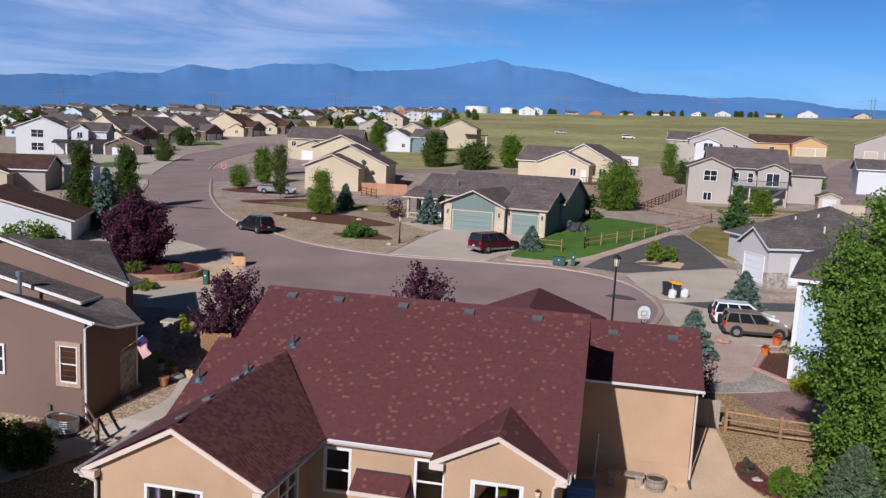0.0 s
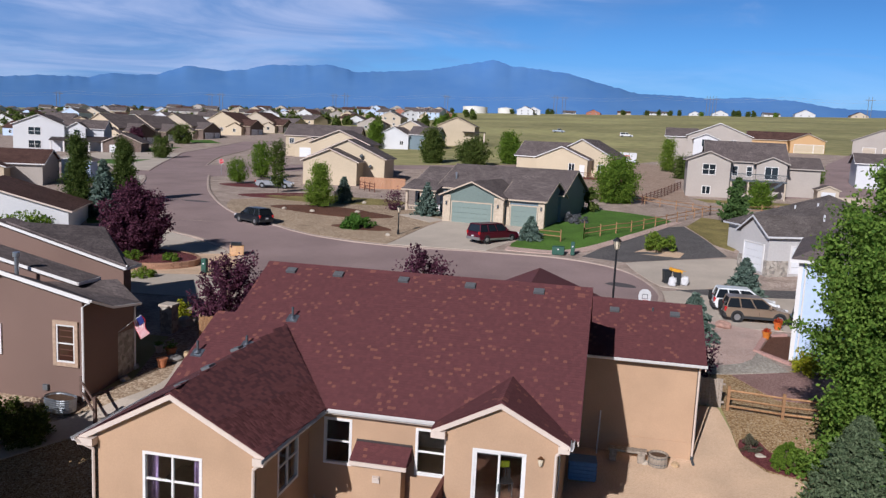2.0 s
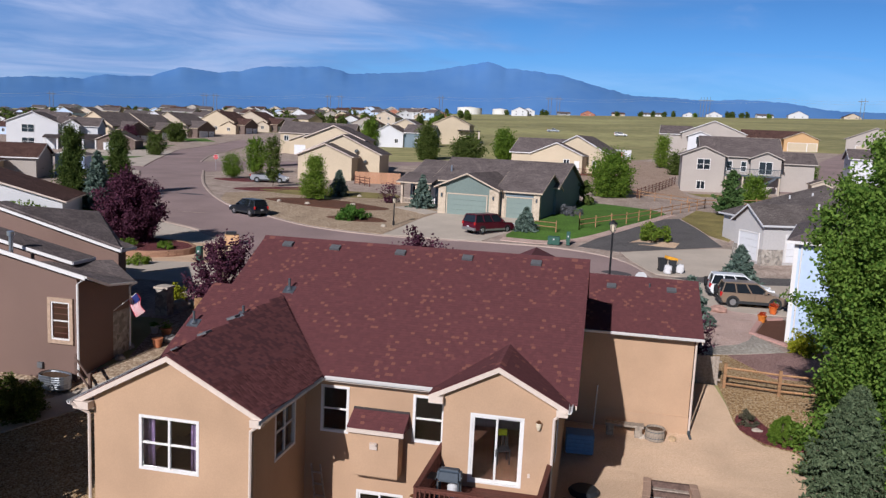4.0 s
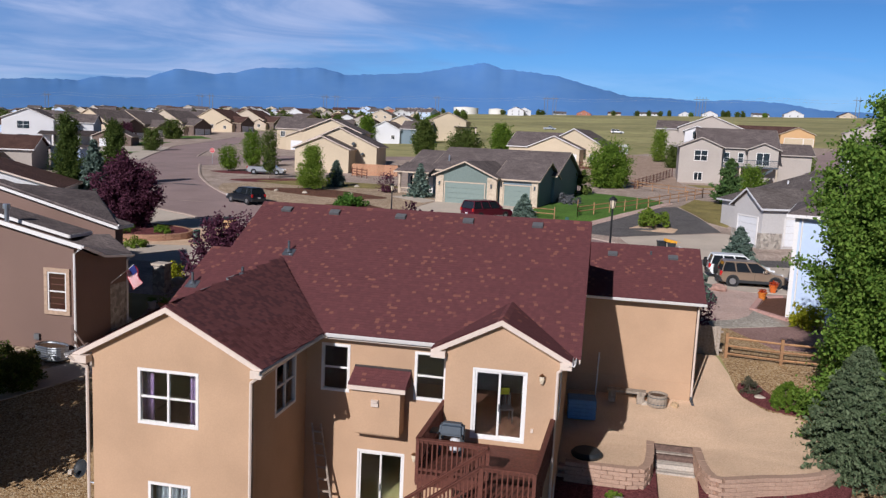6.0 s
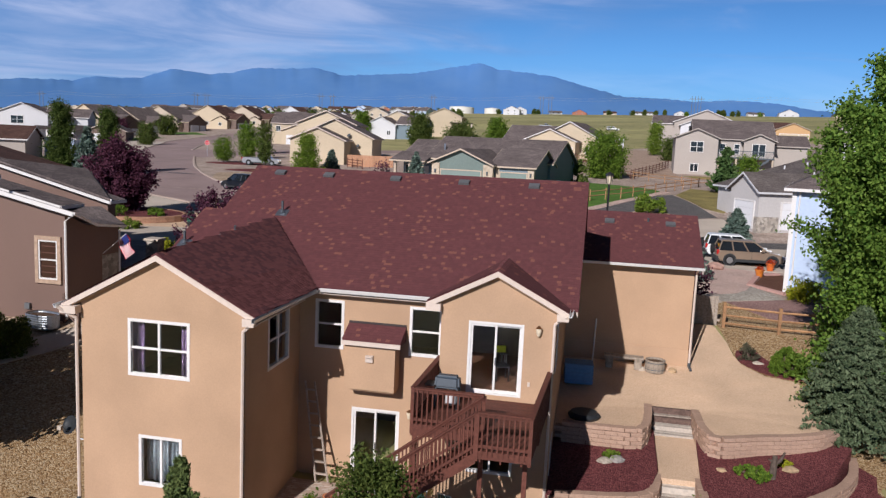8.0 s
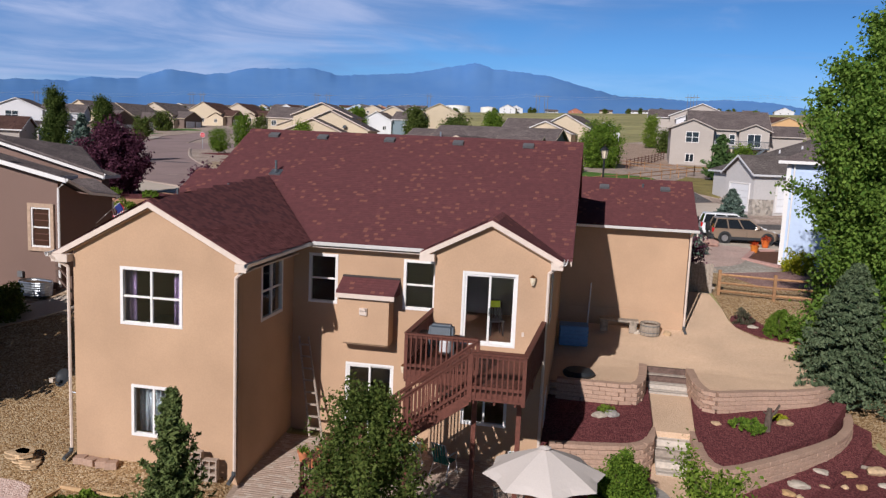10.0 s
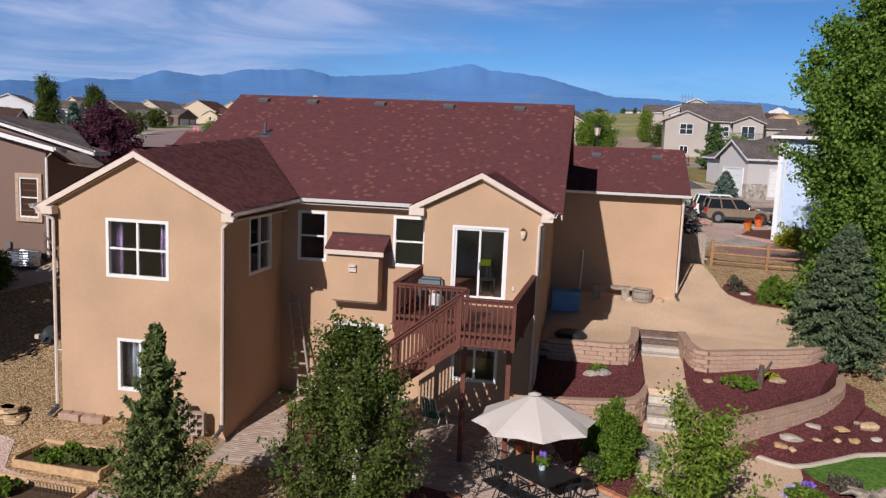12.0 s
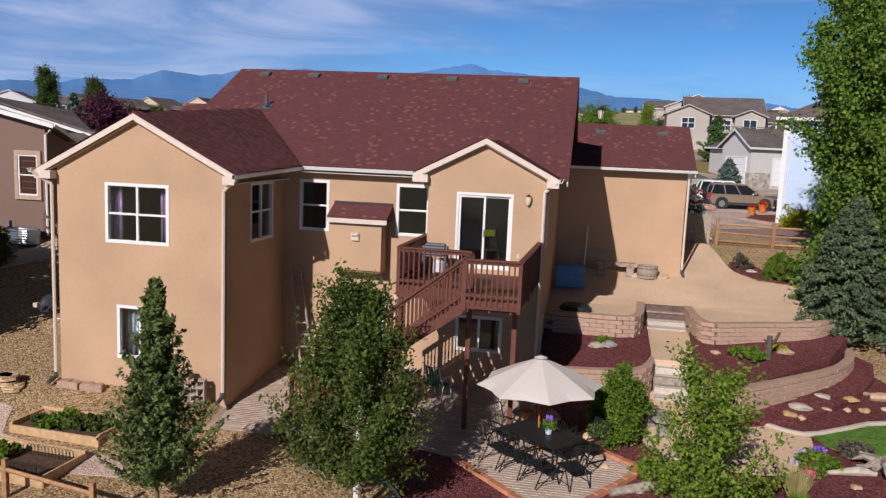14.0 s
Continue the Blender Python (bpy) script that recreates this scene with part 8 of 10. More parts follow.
GOLD = paint("bronze car paint", (0.37, 0.28, 0.205))
vehicle("suv_car", "bronze compact sport utility vehicle with a spare wheel", 10.1, 54.4, 3, GOLD, 4.3, 1.74, 1.62, "spare")
vehicle("suv_car", "white compact sport utility vehicle", 9.75, 57.0, 1, paint("white car paint", (0.72, 0.74, 0.76), 0.0), 4.3, 1.74, 1.62, "spare")
vehicle("suv_car", "black sport utility vehicle parked in the street", -36.7, 77.0, 150, paint("black blue car paint", (0.018, 0.024, 0.036)), 4.6, 1.8, 1.68, "suv")
vehicle("pickup_truck", "maroon pickup truck with a bed cap", -10.9, 76.4, 52, paint("maroon car paint", (0.13, 0.012, 0.03)), 5.4, 1.9, 1.85, "topper", RIM)
vehicle("pickup_truck", "silver pickup truck in a driveway", -48.5, 108.6, 12, paint("silver car paint", (0.42, 0.43, 0.45)), 5.4, 1.9, 1.8, "pickup")
vehicle("red_car", "red car parked by a house", -79, 246, 8, paint("red car paint", (0.5, 0.02, 0.04), 0.2), 4.6, 1.8, 1.5, "suv")
vehicle("white_car", "white car parked on the prairie road", 5.1, 327, 4, paint("white far paint", (0.75, 0.75, 0.76), 0.0), 5.2, 1.9, 1.7, "suv")
vehicle("pickup_truck", "pale grey pickup truck on the prairie road", -24.4, 362, 2, paint("pale grey car paint", (0.5, 0.52, 0.54)), 5.6, 1.9, 1.8, "pickup")
vehicle("dark_car", "dark car in front of a garage", 70, 222, 70, paint("dark far paint", (0.02, 0.02, 0.025)), 4.6, 1.8, 1.6, "suv")

# ---- trees of the neighbourhood ----
tree("plum_tree", -37.6, 57.2, 5.2, 2.45, LEAF_PLUM, "round purple-leaved plum tree in a raised bed", clumps=190, per=90, size=0.22, clump_r=0.5, h0=0.06, shape="round", trunk=0.14, seed=21, z=ground_z(-37.6, 57.2) + 0.45)
tree("plum_tree", -20.6, 40.2, 4.2, 2.1, LEAF_PLUM, "open purple-leaved plum tree beside the house", clumps=110, per=110, size=0.12, clump_r=0.38, h0=0.1, shape="round", trunk=0.09, seed=22, rise=1.3)
tree("plum_tree", -10.0, 42.8, 4.8, 1.9, LEAF_PLUM, "purple-leaved plum tree in the front yard", clumps=90, per=100, size=0.12, clump_r=0.36, h0=0.15, shape="round", trunk=0.09, seed=23, rise=1.4)
tree("purple_bush", 5.0, 40.6, 2.2, 1.0, LEAF_PLUM, "dark purple bush beside the garage", "shrub", clumps=40, per=40, size=0.1, clump_r=0.35, h0=0.08, shape="round", trunk=0.05, seed=24)
tree("columnar_tree", -56.0, 74.6, 8.2, 1.9, LEAF_YOUNG, "dark columnar tree in a front yard", clumps=110, per=100, size=0.2, clump_r=0.6, h0=0.04, shape="cone", trunk=0.14, seed=25)
tree("columnar_tree", -56.4, 83.4, 7.2, 1.8, LEAF_YOUNG, "dark columnar tree in a front yard", clumps=110, per=100, size=0.2, clump_r=0.6, h0=0.04, shape="cone", trunk=0.14, seed=26)
conifer("blue_spruce", -53.2, 75.0, 6.0, 1.9, NEEDLE_BLUE, "blue spruce between columnar trees", 27, 20, 11, 16, 0.28, 0.02, trunk=0.1, droop=0.15)
shrub("leafy_shrub", -52.5, 62.2, 2.6, 3.0, LEAF, "wide light green shrub beside a wall", 28, 50, 60, 0.2)
shrub("low_shrub", -33.0, 51.0, 0.9, 0.9, LEAF_LIGHT, "low light green shrub by a driveway", 29, 24, 40, 0.1)
shrub("low_shrub", -36.5, 54.6, 0.7, 1.3, LEAF, "low green perennials in a raised bed", 30, 24, 40, 0.1, z=ground_z(-36.5, 54.6) + 0.5)
shrub("low_shrub", -33.6, 55.6, 0.6, 0.8, LEAF, "low green perennials in a raised bed", 31, 24, 40, 0.1, z=ground_z(-33.6, 55.6) + 0.5)
tree("yard_tree", -34.4, 90.1, 5.1, 2.1, LEAF_LIGHT, "young light green tree in brown mulch", clumps=90, per=55, size=0.2, clump_r=0.5, h0=0.16, shape="drop", trunk=0.08, seed=32)
conifer("blue_spruce", -33.2, 95.6, 3.4, 1.35, NEEDLE_BLUE, "small blue spruce on a lawn", 33, 14, 10, 14, 0.2, 0.02, trunk=0.06, droop=0.1)
shrub("mugo_pine", -25.6, 78.3, 1.35, 1.9, leaf_material("bright pine needles", (0.03, 0.09, 0.012), (0.09, 0.18, 0.03), 0.1), "spreading low green pine in gravel", 34, 40, 60, 0.16)
tree("plum_bush", -25.4, 91.6, 2.4, 1.1, LEAF_PLUM, "small purple-leaved bush by a porch", "shrub", clumps=30, per=40, size=0.14, clump_r=0.4, h0=0.1, shape="round", trunk=0.05, seed=35)
conifer("blue_spruce", -20.6, 88.6, 3.9, 1.5, NEEDLE_BLUE, "blue spruce in front of a porch", 36, 15, 10, 14, 0.2, 0.02, trunk=0.06, droop=0.1)
conifer("blue_spruce", -7.4, 78.2, 2.4, 1.25, NEEDLE_BLUE, "small blue spruce beside a driveway", 37, 14, 10, 14, 0.18, 0.02, trunk=0.06, droop=0.1)
conifer("blue_spruce", 10.5, 62.0, 3.0, 1.45, NEEDLE_BLUE, "blue spruce behind parked cars", 38, 16, 11, 16, 0.18, 0.02, trunk=0.06, droop=0.1)
conifer("blue_spruce", 5.4, 47.4, 2.9, 1.45, NEEDLE_BLUE, "blue spruce beside the garage", 39, 16, 11, 18, 0.15, 0.02, trunk=0.06, droop=0.1)
tree("street_tree", -56.2, 112, 3.7, 1.5, LEAF, "young street tree in red mulch", clumps=50, per=45, size=0.2, clump_r=0.5, h0=0.2, shape="round", trunk=0.06, seed=40)
tree("street_tree", -57.2, 122.5, 5.9, 1.7, LEAF, "young street tree on a lot", clumps=60, per=50, size=0.24, clump_r=0.6, h0=0.15, shape="egg", trunk=0.07, seed=41)
tree("street_tree", -45.4, 102.8, 3.6, 1.05, LEAF_DARK, "small round street tree", clumps=40, per=45, size=0.16, clump_r=0.4, h0=0.35, shape="round", trunk=0.05, seed=42)
tree("yard_tree", -66.8, 218, 7.4, 2.2, LEAF, "green yard tree between houses", clumps=50, per=50, size=0.45, clump_r=0.9, h0=0.12, shape="egg", trunk=0.12, seed=43)
tree("yard_tree", -39.2, 172, 7.2, 2.2, LEAF_DARK, "dark green yard tree behind houses", clumps=80, per=60, size=0.4, clump_r=0.95, h0=0.08, shape="egg", trunk=0.15, seed=44)
tree("yard_tree", -29.4, 168, 5.4, 3.2, LEAF_DARK, "broad green yard tree behind houses", clumps=80, per=60, size=0.4, clump_r=1.0, h0=0.06, shape="round", trunk=0.15, seed=45)
tree("yard_tree", -22.5, 176, 6.6, 2.2, LEAF, "green yard tree behind houses", clumps=60, per=60, size=0.4, clump_r=0.9, h0=0.08, shape="egg", trunk=0.13, seed=46)
tree("round_tree", 0.9, 113, 6.0, 2.8, LEAF, "broad round green tree behind a lawn", clumps=120, per=70, size=0.28, clump_r=0.85, h0=0.06, shape="round", trunk=0.14, seed=47)
shrub("dark_bush", -3.0, 101.5, 3.4, 1.6, LEAF_DARK, "dark green bush beside a house", 48, 40, 50, 0.25)
shrub("lavender_shrub", -3.6, 90.5, 1.2, 1.3, leaf_material("grey lavender", (0.10, 0.11, 0.12), (0.20, 0.20, 0.22)), "grey-green lavender by a wall", 49, 30, 40, 0.16)
tree("aspen_tree", 11.3, 168, 6.6, 1.5, LEAF_LIGHT, "light green young aspen", clumps=50, per=45, size=0.3, clump_r=0.7, h0=0.12, shape="egg", trunk=0.08, seed=50)
tree("yard_tree", 13.2, 154, 4.0, 1.7, LEAF_DARK, "low broad green tree", clumps=50, per=50, size=0.3, clump_r=0.75, h0=0.05, shape="round", trunk=0.08, seed=51)
tree("yard_tree", 20.3, 115.2, 3.6, 1.9, LEAF, "green yard tree below a deck", clumps=50, per=50, size=0.25, clump_r=0.6, h0=0.06, shape="egg", trunk=0.08, seed=52)
conifer("pine_tree", 14.9, 98.6, 5.6, 1.7, leaf_material("pine needles", (0.04, 0.085, 0.025), (0.10, 0.16, 0.05), 0.1), "open green pine by a house corner", 53, 14, 9, 14, 0.3, 0.04, trunk=0.08, droop=-0.3, ragged=0.3)
tree("yard_tree", 36.4, 153, 3.1, 1.3, LEAF, "small round tree by the street", clumps=30, per=40, size=0.25, clump_r=0.5, h0=0.1, shape="round", trunk=0.06, seed=54)
shrub("feather_grass", 5.0, 77.2, 2.0, 1.5, LEAF_LIGHT, "tall light green shrub in a pale bed", 55, 40, 50, 0.16)
shrub("yellow_shrub", 10.9, 43.0, 1.3, 0.95, LEAF_YELLOW, "bright yellow-green shrub at a house corner", 56, 34, 60, 0.09)
shrub("yellow_shrub", -24.2, 41.2, 1.3, 0.7, LEAF_YELLOW, "bright yellow shrub among boulders", 57, 24, 50, 0.09)
shrub("juniper_shrub", -22.5, 26.5, 1.9, 0.95, LEAF_DARK, "dark green shrub by a walk", 58, 90, 90, 0.07)
# stands out of view, placed for the shade it casts
shrub("juniper_shrub", -21.3, 21.6, 2.6, 1.1, LEAF, "unseen tall green shrub added for its shade", 59, 60, 70, 0.09)
shrub("juniper_shrub", -24.6, 26.2, 2.2, 1.3, LEAF, "dark green shrub by a neighbour's wall", 60, 90, 90, 0.1)
# unseen trees, added to throw shade over the side yard
for k, (x, y, h, r) in enumerate(((-20.0, 18.4, 6.3, 1.6), (-22.9, 19.6, 6.6, 1.9), (-25.8, 20.2, 6.5, 1.9))):
    tree("shade_caster", x, y, h, r, LEAF_DARK, "unseen leafy tree added to cast shade on the side yard", clumps=200, per=60, size=0.18, clump_r=0.5, h0=0.42, shape="egg", trunk=0.12, seed=61 + k, group="trees beside the yard")
tree("yard_tree", -100, 162, 5, 2.2, LEAF_DARK, "green tree in a front yard", clumps=40, per=40, size=0.35, clump_r=0.7, h0=0.1, shape="round", trunk=0.1, seed=63)
tree("yard_tree", -130, 222, 6, 3.2, LEAF_DARK, "round green tree in a front yard", clumps=40, per=45, size=0.5, clump_r=0.9, h0=0.08, shape="round", trunk=0.1, seed=64)
tree("plum_tree", -137, 208, 5, 2.2, LEAF_PLUM, "purple plum tree in front of houses", clumps=40, per=40, size=0.45, clump_r=0.8, h0=0.08, shape="round", trunk=0.1, seed=65)
tree("yard_tree", -62, 140, 5.5, 1.6, LEAF_DARK, "dark tree at the corner lot", clumps=40, per=40, size=0.3, clump_r=0.6, h0=0.1, shape="egg", trunk=0.1, seed=66)
rng = random.Random(77)
protos = [tree("far_tree", -400, 700, 5.2, 2.5, LEAF_DARK, "distant dark green tree among houses", clumps=26, per=30, size=0.8, clump_r=1.1, h0=0.06, shape="round", trunk=0.2, seed=70, group="far trees"),
          tree("far_tree", -420, 720, 5.8, 1.8, LEAF_DARK, "distant dark green tree among houses", clumps=26, per=30, size=0.8, clump_r=1.0, h0=0.06, shape="egg", trunk=0.2, seed=71, group="far trees"),
          tree("far_tree", -380, 740, 4.4, 2.2, LEAF, "distant green tree among houses", clumps=26, per=30, size=0.7, clump_r=1.0, h0=0.06, shape="round", trunk=0.2, seed=72, group="far trees")]
for k in range(230):
    az = radians(-43 + 33 * rng.random() ** 1.3) if k < 215 else radians(-8 + 20 * rng.random())
    d = 240 + 660 * rng.random() if k < 215 else 880
    x, y = d * math.sin(az), d * math.cos(az)
    if -200 < x < -30 and y < 345 and k < 215:
        continue
    copy_thing(rng.choice(protos), pose(x, y, ground_z(x, y) - 0.2, 0, 0, rng.uniform(0, 360)))


# ---- rear yard: things ----
def rock(x, y, s, mat, label, z=None, seed=0, flat=0.6, rz=0, name="rock", group="", long=1.0, tilt=0):
    rg = np.random.default_rng(seed + 100)
    bm = bmesh.new()
    bmesh.ops.create_icosphere(bm, subdivisions=3, radius=1.0)
    off = Vector(rg.uniform(-50, 50, 3))
    for v in bm.verts:
        d = 1 + 0.38 * noise.noise(v.co * 1.1 + off) + 0.12 * noise.noise(v.co * 3.2 + off)
        v.co = Vector((v.co.x * d * s * long, v.co.y * d * s, v.co.z * d * s * flat))
    ob = mesh_ob(name, bm, mat)
    base = ground_z(x, y) if z is None else z
    ob.matrix_world = pose(x, y, base + s * flat * 0.45, tilt, 0, rz)
    return tagged(ob, label, "rock", group)


DRIFT = material("grey driftwood", (0.31, 0.26, 0.21), 0.95, 0.25, 8, 0.6, big=0.15)
DRIFT_DARK = material("dark weathered log", (0.10, 0.075, 0.06), 0.95, 0.3, 8, 0.6)
UMBRELLA = material("cream umbrella canvas", (0.60, 0.54, 0.505), 0.9, 0.03, 30, big=0.04)
TERRACOTTA = material("terracotta", (0.45, 0.17, 0.08), 0.9, 0.15, 8, 0.1)
GREENSLING = material("green sling fabric", (0.02, 0.12, 0.10), 0.8, 0.1, 30)
SOIL = material("dark garden soil", (0.09, 0.055, 0.035), 0.98, 0.3, 14, 0.6)
BEDWOOD = material("pale raised bed boards", (0.50, 0.33, 0.18), 0.9, 0.15, 8, 0.2, rand=0.15)
WIRE = material("black garden wire", (0.02, 0.02, 0.022), 0.6)

# umbrella, table and chairs on the patio
TX, TY = -0.45, 18.0
tz = ground_z(TX, TY) + 0.06
PZ = -0.6
umb = thing("patio_umbrella", pose(-0.58, 18.25, 0, 0, -1.5, 0), "open cream canvas patio umbrella", "umbrella")
part("pole", tube(bmesh.new(), [(0, 0, PZ), (0, 0, 1.8)], 0.022, 8), material("umbrella pole wood", (0.45, 0.14, 0.05), 0.6), umb)
bm = bmesh.new()
N = 8
R, ZR, ZT = 1.5, 1.17, 1.83
hubv = bm.verts.new((0, 0, ZT))
rings = []
for r in range(1, 7):
    t = r / 6
    ring = []
    for k in range(N * 4):
        a = 2 * math.pi * k / (N * 4) + 0.2
        sag = (0.5 - abs((k % 4) / 4 - 0.5)) * 2
        rr = R * t * (math.cos(math.pi / 8) / math.cos(math.pi / 4 * ((k % 4) / 4 - 0.5)) if k % 4 else 1) * (1 - 0.07 * sag * t ** 6)
        ring.append(bm.verts.new((rr * math.cos(a), rr * math.sin(a), ZT - (ZT - ZR) * t ** 1.12)))
    rings.append(ring)
for k in range(N * 4):
    bm.faces.new((hubv, rings[0][k], rings[0][(k + 1) % (N * 4)]))
for a, b in zip(rings, rings[1:]):
    for k in range(N * 4):
        bm.faces.new((a[k], b[k], b[(k + 1) % (N * 4)], a[(k + 1) % (N * 4)]))
can = part("canopy", bm, UMBRELLA, umb)
sd = can.modifiers.new("cloth", "SOLIDIFY")
sd.thickness = 0.006
bm = bmesh.new()
tube(bm, [(0, 0, ZT), (0, 0, ZT + 0.05)], [0.16, 0.03], 12)
part("cap", bm, UMBRELLA, umb)
part("finial", tube(bmesh.new(), [(0, 0, ZT + 0.04), (0, 0, ZT + 0.1)], [0.02, 0.012], 6), BRASS, umb)
for k in range(N):
    a = 2 * math.pi * k / N + 0.2
    part("rib", tube(bmesh.new(), [(0.03 * math.cos(a), 0.03 * math.sin(a), ZT - 0.03), (R * 0.5 * math.cos(a), R * 0.5 * math.sin(a), ZT - (ZT - ZR) * 0.46 - 0.02), (R * math.cos(a), R * math.sin(a), ZR - 0.015)], 0.009, 4), BLACKMETAL, umb)

TABLE = pose(-0.46, 17.92, PZ, 0, 0, -40)
table = thing("patio_table", TABLE, "black metal patio table under a cream umbrella", "table")
bm = boxes((-0.86, 0.86, -0.54, 0.54, 0.70, 0.735))
bmesh.ops.bevel(bm, geom=bm.edges[:], offset=0.012, segments=2, affect="EDGES")
part("tabletop", bm, BLACKMETAL, table)
for sx in (-0.74, 0.74):
    for sy in (-0.44, 0.44):
        part("leg", tube(bmesh.new(), [(sx, sy, 0), (sx * 0.92, sy * 0.9, 0.7)], 0.025, 6), BLACKMETAL, table)
def patio_chair(m, label, frame=None, sling=None, group="chairs round the patio table"):
    ob = thing("patio_chair", m, label, "chair", group)
    fm, sm = frame or BLACKMETAL, sling or BLACKMETAL
    bm = boxes((-0.24, 0.24, -0.23, 0.23, 0.40, 0.42))
    part("seat", bm, sm, ob)
    for k in range(5):
        u = -0.18 + 0.09 * k
        part("back_bar", tube(bmesh.new(), [(u, 0.25, 0.44), (u * 0.93, 0.38, 1.0)], 0.007 if sling is None else 0.03, 4), sm, ob)
    for s in (-1, 1):
        part("leg", tube(bmesh.new(), [(s * 0.27, -0.30, 0), (s * 0.26, -0.2, 0.42), (s * 0.26, -0.24, 0.64)], 0.016, 6), fm, ob)
        part("leg", tube(bmesh.new(), [(s * 0.27, 0.36, 0), (s * 0.25, 0.14, 0.42), (s * 0.24, 0.27, 0.62), (s * 0.22, 0.38, 1.0)], 0.016, 6), fm, ob)
        part("armrest", tube(bmesh.new(), [(s * 0.26, -0.24, 0.64), (s * 0.27, 0.0, 0.66), (s * 0.25, 0.27, 0.64)], 0.02, 6), fm, ob)
        part("stretcher", tube(bmesh.new(), [(s * 0.265, -0.27, 0.12), (s * 0.265, 0.3, 0.12)], 0.011, 5), fm, ob)
    part("top_rail", tube(bmesh.new(), [(-0.22, 0.38, 1.0), (0.22, 0.38, 1.0)], 0.016, 6), fm, ob)
    return ob


first = patio_chair(TABLE @ pose(-0.55, -0.82, 0, 0, 0, 176), "black metal patio chair drawn up to the table")
for x, y, a in ((0.08, -0.84, 184), (0.72, -0.80, 172), (1.15, -0.30, 256), (0.62, 0.92, -8), (-0.2, 0.9, 6), (-1.22, -0.05, 94)):
    copy_thing(first, TABLE @ pose(x, y, 0, 0, 0, a))
wp = patio_chair(pose(-3.5, 20.8, ground_z(-3.5, 20.8) + 0.06, 0, 0, 160), "white patio chair with a green sling seat", WHITE, GREENSLING, "sling chairs under the deck")
copy_thing(wp, pose(-1.6, 20.9, ground_z(-1.6, 20.9) + 0.06, 0, 0, 200))
copy_thing(wp, pose(-4.6, 21.3, ground_z(-4.6, 21.3) + 0.06, 0, 0, 120))
vase = thing("flower_pot", TABLE @ pose(0.12, 0.05, 0.737), "pale pot with violet flowers on the table", "flower pot")
part("pot", tube(bmesh.new(), [(0, 0, 0), (0, 0, 0.16)], [0.07, 0.095], 12), material("pale blue pot", (0.45, 0.55, 0.58), 0.4), vase)
me = leaves_mesh("leaves", np.random.default_rng(3).normal(0, 1, (160, 3)) * np.array((0.08, 0.08, 0.06)) + np.array((0, 0, 0.23)), 0.06, np.random.default_rng(4))
me.materials.append(LEAF)
o = new("foliage", me)
o.parent = vase
VIOLET = leaf_material("violet petals", (0.16, 0.08, 0.45), (0.35, 0.22, 0.75))
for k, dx in enumerate((-0.05, 0.06)):
    part("bloom", tube(bmesh.new(), [(dx, 0, 0.28), (dx, 0, 0.40), (dx, 0, 0.5)], [0.03, 0.05, 0.02], 8), VIOLET, vase)

grill = thing("covered_grill", pose(-3.75, 20.9, FLOOR), "gas grill under a blue-grey cover", "grill")
bm = boxes((-0.36, 0.36, -0.26, 0.26, 0.56, 0.90))
for v in bm.verts:
    if v.co.z > 0.8:
        v.co.y *= 0.6
        v.co.x *= 0.92
bmesh.ops.bevel(bm, geom=bm.edges[:], offset=0.07, segments=3, affect="EDGES")
part("hood", bm, material("blue grey grill hood", (0.045, 0.062, 0.085), 0.5, 0.1, 8), grill)
for sx in (-0.3, 0.3):
    for sy in (-0.2, 0.2):
        part("leg", boxes((sx - 0.025, sx + 0.025, sy - 0.025, sy + 0.025, 0, 0.58)), DARKMETAL, grill)
part("shelf", boxes((-0.62, -0.36, -0.22, 0.22, 0.60, 0.63)), DARKMETAL, grill)
part("gas_bottle", tube(bmesh.new(), [(0.1, 0, 0.05), (0.1, 0, 0.1), (0.1, 0, 0.4), (0.1, 0, 0.46)], [0.1, 0.15, 0.15, 0.06], 12), WALL_WHITE, grill)

lime = thing("side_chair", pose(-2.62, 24.0, 3.09, 0, 0, 20), "dark metal chair draped with a lime green cloth indoors", "chair")
for sx in (-0.2, 0.2):
    for sy in (-0.2, 0.2):
        part("leg", boxes((sx - 0.02, sx + 0.02, sy - 0.02, sy + 0.02, 0, 0.46 if sy < 0 else 1.0)), BLACKMETAL, lime)
part("seat", boxes((-0.23, 0.23, -0.23, 0.23, 0.44, 0.48)), BLACKMETAL, lime)
for k in range(4):
    part("back_slat", boxes((-0.15 + 0.09 * k, -0.11 + 0.09 * k, 0.18, 0.2, 0.5, 0.95)), BLACKMETAL, lime)
part("cloth", boxes((-0.2, 0.16, 0.15, 0.23, 0.84, 1.04)), material("lime green cloth", (0.42, 0.50, 0.03), 0.8, 0.1, 10), lime, "lime green cloth")

ladder = thing("ladder", pose(0, 0, 0), "weathered wooden ladder leaning on the wall", "ladder")
LB, LT = Vector((-7.72, 21.95, -0.1)), Vector((-8.40, 22.58, 2.85))
for s in (-0.2, 0.2):
    part("rail", tube(bmesh.new(), [LB + Vector((s, 0, 0)), LT + Vector((s * 0.75, 0, 0))], 0.035, 6), TIMBER, ladder)
for k in range(8):
    t = (k + 0.7) / 8.4
    c = LB.lerp(LT, t)
    part("rung", boxes((c.x - 0.19 + 0.05 * t, c.x + 0.19 - 0.05 * t, c.y - 0.05, c.y + 0.03, c.z - 0.02, c.z + 0.02)), TIMBER, ladder)


